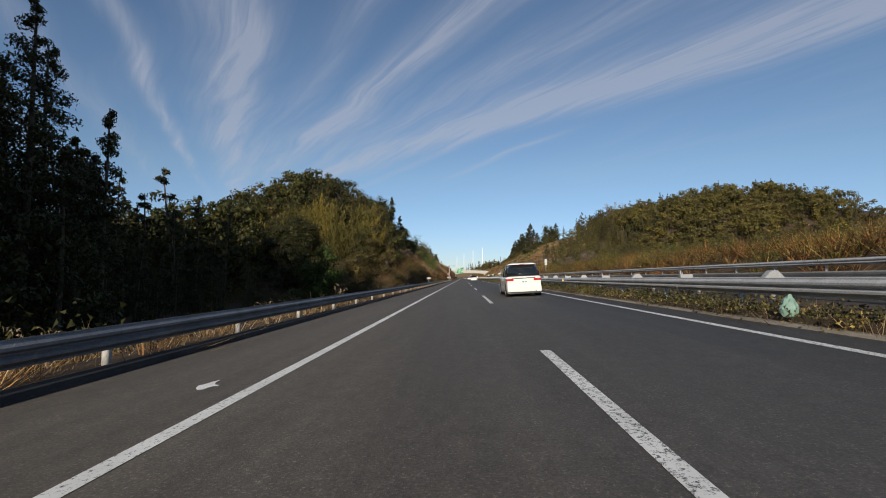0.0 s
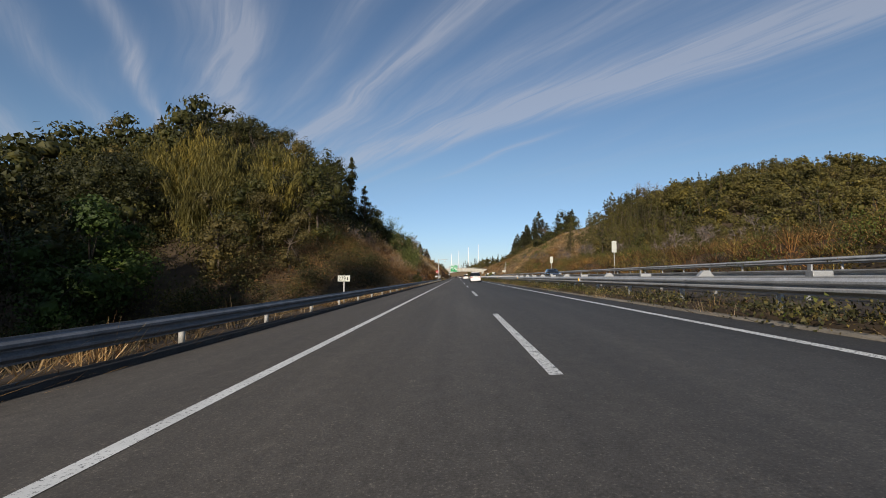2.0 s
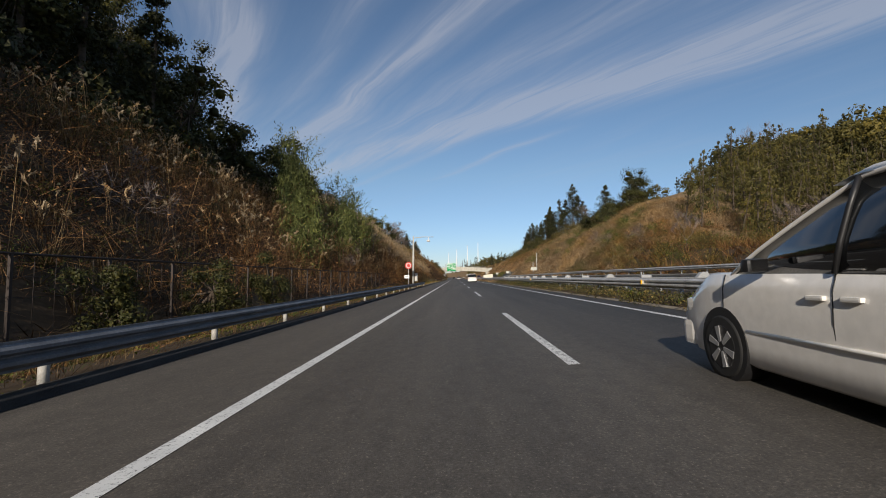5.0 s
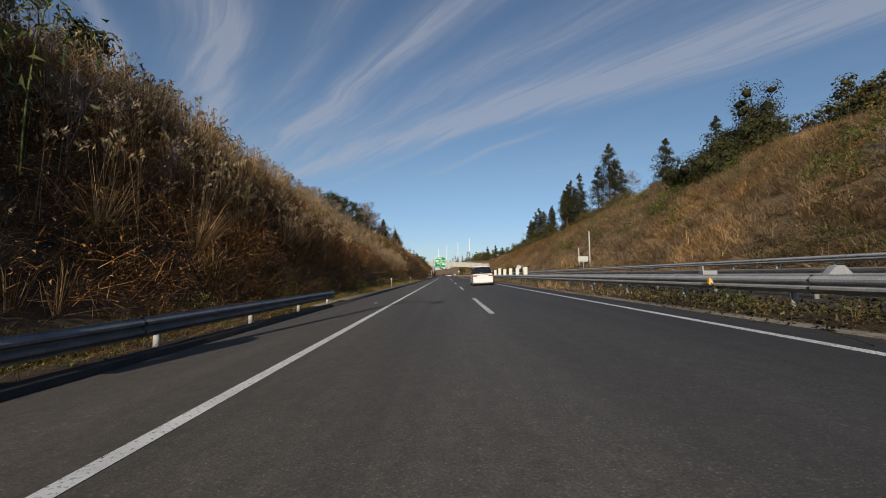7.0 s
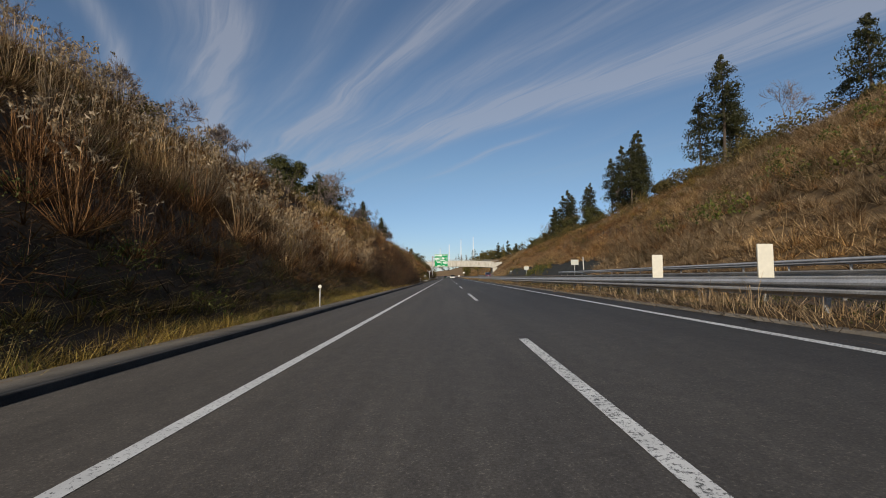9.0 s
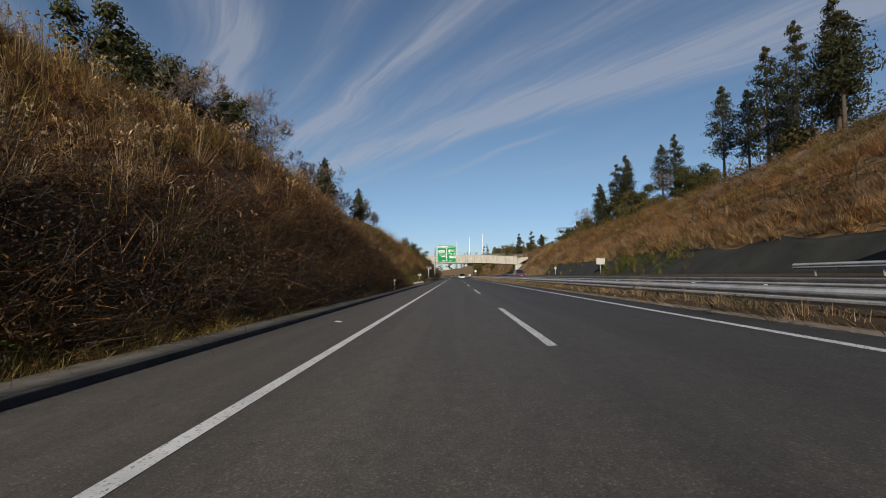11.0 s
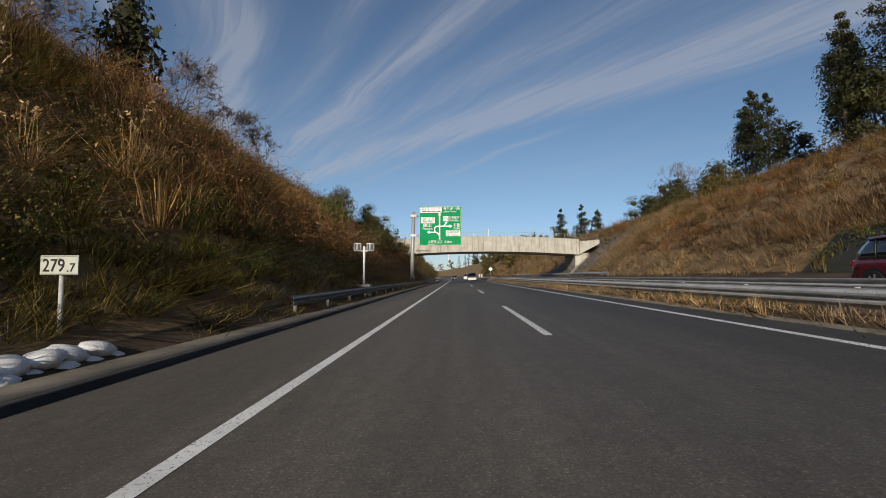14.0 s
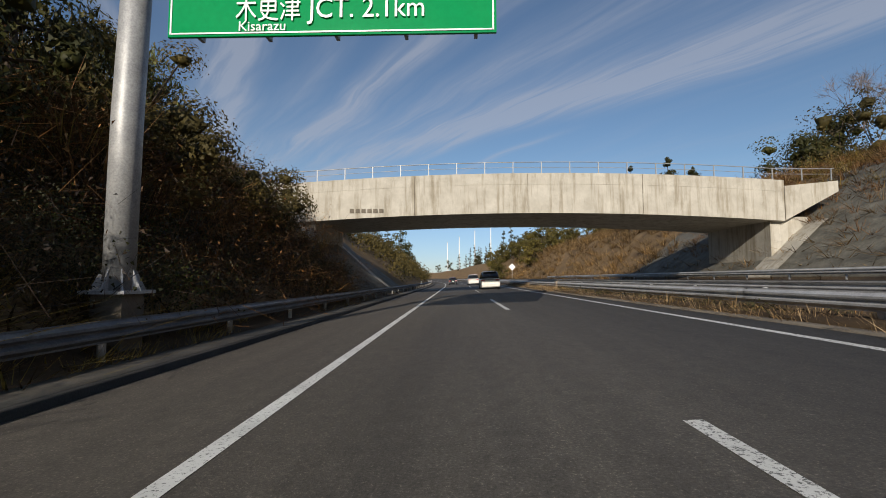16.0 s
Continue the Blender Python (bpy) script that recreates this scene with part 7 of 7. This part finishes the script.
def car(name, label, m, paint, L, W, H, belt, hood, screen, tail, wheel_r=0.33, van=True, group="cars on the road"):
    """A car with its tail at y = 0 and its nose at y = L. hood: length ahead of the screen's foot; screen: slope length; tail: slope of the back window."""
    c = thing(name, label, "car", group, at=m)
    hw = W / 2
    zb = 0.15 if van else 0.19
    ys = [0.0, 0.03, 0.10, 0.3, 0.9, 1.8, 2.8, L - hood - 0.4, L - hood, L - hood * 0.55, L - 0.28, L - 0.10, L - 0.02, L]
    secs = []
    for y in ys:
        t = y / L
        taper = 1 - 0.10 * max(0, (t - 0.80) / 0.20) ** 2 - 0.05 * max(0, (0.06 - t) / 0.06) ** 2
        w = hw * taper
        ztop = belt if y <= L - hood else belt - (belt - (0.72 if van else 0.66)) * ((y - (L - hood)) / hood) ** 1.15
        lo = zb + (0.10 if t > 0.97 or t < 0.01 else 0.0)
        if y >= L - 0.1:
            ztop = min(ztop, 0.80 if y < L else 0.60)
            lo = 0.28 if y < L else 0.36
        if y <= 0.03:
            ztop = belt - (0.06 if y == 0 else 0.02)
        half = [(0.0, lo), (0.88 * w, lo), (0.972 * w, lo + 0.05), (0.988 * w, lo + 0.22), (1.0 * w, lo + (ztop - lo) * 0.55), (0.985 * w, lo + (ztop - lo) * 0.82), (0.94 * w, ztop - 0.02), (0.86 * w, ztop), (0.0, ztop + 0.03 * (y > L - hood))]
        ring = [(x, y, z) for x, z in half] + [(-x, y, z) for x, z in reversed(half[1:-1])]
        secs.append(ring)
    body = part("body", loft(secs), paint, c)
    # cabin: tinted glass all round, painted roof above
    y0, y1 = 0.06, L - hood + 0.05
    r0, r1 = y0 + tail, y1 - screen

    def ring(z, ya, yb, w):
        k = 0.22
        return [(-w + k * 0.3, ya, z), (w - k * 0.3, ya, z), (w, ya + k, z), (w, (ya + yb) / 2, z), (w * 0.97, yb - 0.45, z), (w * 0.72, yb - 0.08, z), (0, yb, z), (-w * 0.72, yb - 0.08, z), (-w * 0.97, yb - 0.45, z), (-w, (ya + yb) / 2, z), (-w, ya + k, z)]

    cab = []
    for s in (0.0, 0.35, 0.7, 1.0):
        e = s ** 1.15
        cab.append(ring(belt - 0.02 + (H - 0.09 - belt) * s, y0 + (r0 - y0) * s ** 1.6, y1 + (r1 - y1) * e, hw * (0.95 - 0.17 * s ** 1.4)))
    part("window_glass", loft(cab), GLASS, c, "dark tinted windows")
    wr = hw * 0.79
    roof = [ring(H - 0.10, r0 - 0.06, r1 + 0.10, wr + 0.015), ring(H - 0.05, r0 - 0.03, r1 - 0.05, wr - 0.02), ring(H - 0.015, r0 + 0.15, r1 - 0.35, wr - 0.14), ring(H, r0 + 0.5, r1 - 0.8, wr - 0.32)]
    part("roof", loft(roof), paint, c)
    # front pillars, roof edge and door frames follow the glass
    def edge(s_):
        return hw * (0.95 - 0.17 * s_ ** 1.4) * 0.97 + 0.004, y1 + (r1 - y1) * s_ ** 1.15 - 0.45, belt - 0.02 + (H - 0.09 - belt) * s_

    for sd in (-1, 1):
        rim = [(sd * edge(k / 6)[0], edge(k / 6)[1], edge(k / 6)[2]) for k in range(7)]
        rim += [(sd * wr * 1.01, r0 + (edge(1)[1] - r0) * q_, H - 0.085 - 0.01 * (1 - q_)) for q_ in (0.75, 0.5, 0.25, 0.08)]
        part("front_pillar", tube_bm(rim, [0.019] * 7 + [0.024] * 4, 8), paint, c)
        for yy in (y1 - 1.67, y1 - 2.75):
            if yy > 0.6:
                pil = [(sd * (hw * (0.95 - 0.17 * s_ ** 1.4) + 0.002), yy + (min(yy - 0.1, r1 - 0.06) - yy) * s_, belt - 0.02 + (H - 0.09 - belt) * s_) for s_ in (0, 0.35, 0.7, 1.0)]
                part("door_pillar", tube_bm(pil, 0.022, 6), TRIM, c)
        # seams, handles, moulding
        for yy in (L - hood - 0.30, y1 - 1.67, y1 - 2.75):
            if yy > 0.5:
                part("door_seam", tube_bm([(sd * hw * q_, yy, z_) for q_, z_ in ((0.955, 0.285), (0.984, 0.44), (0.998, 0.22 + (belt - 0.22) * 0.55), (0.984, 0.22 + (belt - 0.22) * 0.82), (0.942, belt - 0.02))], 0.006, 5), TRIM, c)
        for yy in (y1 - 1.53, y1 - 1.84):
            if yy > 0.6:
                part("door_handle", box_bm(sd * hw * 0.99 - 0.03, sd * hw * 0.99 + 0.03, yy - 0.085, yy + 0.085, belt - 0.215, belt - 0.178, bevel=0.015), paint, c)
        part("side_moulding", tube_bm([(sd * hw * 0.992, 0.95, 0.50), (sd * hw * 1.0, L * 0.5, 0.50), (sd * hw * 0.985, L - 1.25, 0.50)], 0.018, 6), paint, c)
        mir = part("mirror", box_bm(sd * (hw + 0.05) - 0.10, sd * (hw + 0.05) + 0.09, y1 - 1.02, y1 - 0.91, belt + 0.0, belt + 0.12, bevel=0.045), TRIM, c)
        part("mirror_glass", box_bm(sd * (hw + 0.05) - 0.07, sd * (hw + 0.05) + 0.07, y1 - 1.03, y1 - 1.016, belt + 0.01, belt + 0.11), CHROME, mir)
        for wy in (0.78, L - 0.88):
            bm = bmesh.new()
            bmesh.ops.create_cone(bm, cap_ends=True, segments=28, radius1=wheel_r + 0.06, radius2=wheel_r + 0.06, depth=0.24, matrix=Matrix.Translation((sd * (hw - 0.118), wy, wheel_r + 0.02)) @ Matrix.Rotation(math.pi / 2, 4, "Y"))
            part("wheel_arch", bm, TRIM, c)
            wheel(c, sd * (hw - 0.085), wy, wheel_r, sd, SILVER)
        # lamps
        tl = part("tail_lamp", box_bm(sd * (hw - 0.20) - 0.21, sd * (hw - 0.20) + 0.17, -0.022, 0.16, belt - 0.24, belt - 0.07, bevel=0.03), LAMP_RED, c, "red tail lamp")
        part("lens", box_bm(sd * (hw - 0.17) - 0.16, sd * (hw - 0.17) + 0.13, -0.030, 0.05, belt - 0.125, belt - 0.085, bevel=0.01), LAMP_CLEAR, tl)
        part("headlamp", box_bm(sd * (hw - 0.26) - 0.20, sd * (hw - 0.26) + 0.17, L - 0.42, L - 0.075, 0.60, 0.76, bevel=0.05), LAMP_CLEAR, c, "clear headlamp")
        part("reflector", box_bm(sd * (hw - 0.18) - 0.07, sd * (hw - 0.18) + 0.07, -0.018, 0.03, 0.50, 0.545), LAMP_RED, c)
    part("rear_bumper", box_bm(-hw * 0.97, hw * 0.97, -0.06, 0.30, 0.24, 0.55, bevel=0.06), paint, c)
    part("front_bumper", box_bm(-hw * 0.93, hw * 0.93, L - 0.22, L + 0.04, 0.22, 0.50, bevel=0.06), paint, c)
    part("grille", box_bm(-0.42, 0.42, L - 0.03, L + 0.012, 0.50, 0.62, bevel=0.01), TRIM, c)
    part("tail_strip", box_bm(-hw + 0.38, hw - 0.38, -0.012, 0.06, belt - 0.13, belt - 0.085, bevel=0.01), TRIM, c)
    plate = part("number_plate", box_bm(-0.165, 0.165, -0.026, 0.02, belt - 0.36, belt - 0.19, bevel=0.004), SIGN_W, c, "white number plate with plain bars")
    for bx_ in (-0.10, -0.03, 0.05, 0.11):
        part("bar", box_bm(bx_ - 0.022, bx_ + 0.022, -0.030, -0.025, belt - 0.33, belt - 0.265), GREEN, plate)
    fp = part("number_plate", box_bm(-0.165, 0.165, L + 0.03, L + 0.05, 0.40, 0.56, bevel=0.004), SIGN_W, c)
    part("bar", box_bm(-0.12, 0.12, L + 0.049, L + 0.055, 0.43, 0.50), GREEN, fp)
    part("spoiler", box_bm(-wr * 0.90, wr * 0.90, r0 - 0.12, r0 + 0.15, H - 0.105, H - 0.06, bevel=0.018), paint, c)
    part("brake_lamp", box_bm(-0.14, 0.14, r0 - 0.128, r0 - 0.10, H - 0.10, H - 0.075), LAMP_RED, c)
    part("wiper", tube_bm([(0.0, 0.045, belt + 0.02), (0.32, 0.07, belt + 0.07)], 0.01, 5), TRIM, c)
    part("exhaust", tube_bm([(hw - 0.32, -0.08, 0.25), (hw - 0.32, 0.3, 0.25)], 0.045, 12), CHROME, c)
    part("underbody", box_bm(-hw * 0.80, hw * 0.80, 0.2, L - 0.2, 0.12, 0.3), TRIM, c)
    return c


LEAN = math.degrees(math.atan(FALL))
car("white_van", "pearl-white people carrier with red tail lamps", pose(3.75, 23.0, float(road_z(3.75)), 0, -LEAN, 0), CAR_WHITE, 4.80, 1.80, 1.75, 1.05, 0.80, 1.55, 0.42)
car("silver_van", "champagne-silver people carrier with dark windows", pose(3.90, 133.32, float(road_z(3.90)), 0, -LEAN, 0), CAR_SILVER, 4.75, 1.80, 1.80, 1.04, 0.62, 1.35, 0.45, 0.31)
car("white_van", "pearl-white people carrier with dark glass and red lamps", pose(3.85, 226.0, float(road_z(3.85)), 0, -LEAN, 0), CAR_WHITE, 4.80, 1.80, 1.75, 1.05, 0.66, 1.70, 0.42)
car("white_van", "white people carrier under the bridge", pose(3.3, 466.5, float(road_z(3.3)), 0, -LEAN, 0.5), CAR_WHITE, 4.75, 1.80, 1.76, 1.04, 0.66, 1.70, 0.42)
car("white_van", "white people carrier far ahead beyond the bridge", pose(2.9, 500.0, float(road_z(3.3)), 0, -LEAN, 1.5), CAR_WHITE, 4.75, 1.78, 1.75, 1.04, 0.66, 1.70, 0.42)
car("dark_saloon", "dark car far ahead in the near lane", pose(-0.7, 514.0, float(road_z(0)), 0, -LEAN, 2), CAR_DARK, 4.3, 1.70, 1.45, 0.92, 1.05, 0.95, 0.7, 0.31, False)
car("dark_hatchback", "dark oncoming car on the opposite carriageway", pose(14.5, 121.5, float(road_z(14.5)), 0, LEAN, 180), CAR_DARK, 4.2, 1.70, 1.50, 0.92, 0.95, 0.95, 0.5, 0.31, False)
car("maroon_van", "maroon oncoming people carrier on the opposite carriageway", pose(13.3, 384.5, float(road_z(13.3)), 0, LEAN, 180), CAR_RED, 4.4, 1.72, 1.68, 1.0, 0.85, 1.2, 0.4, 0.32, True)
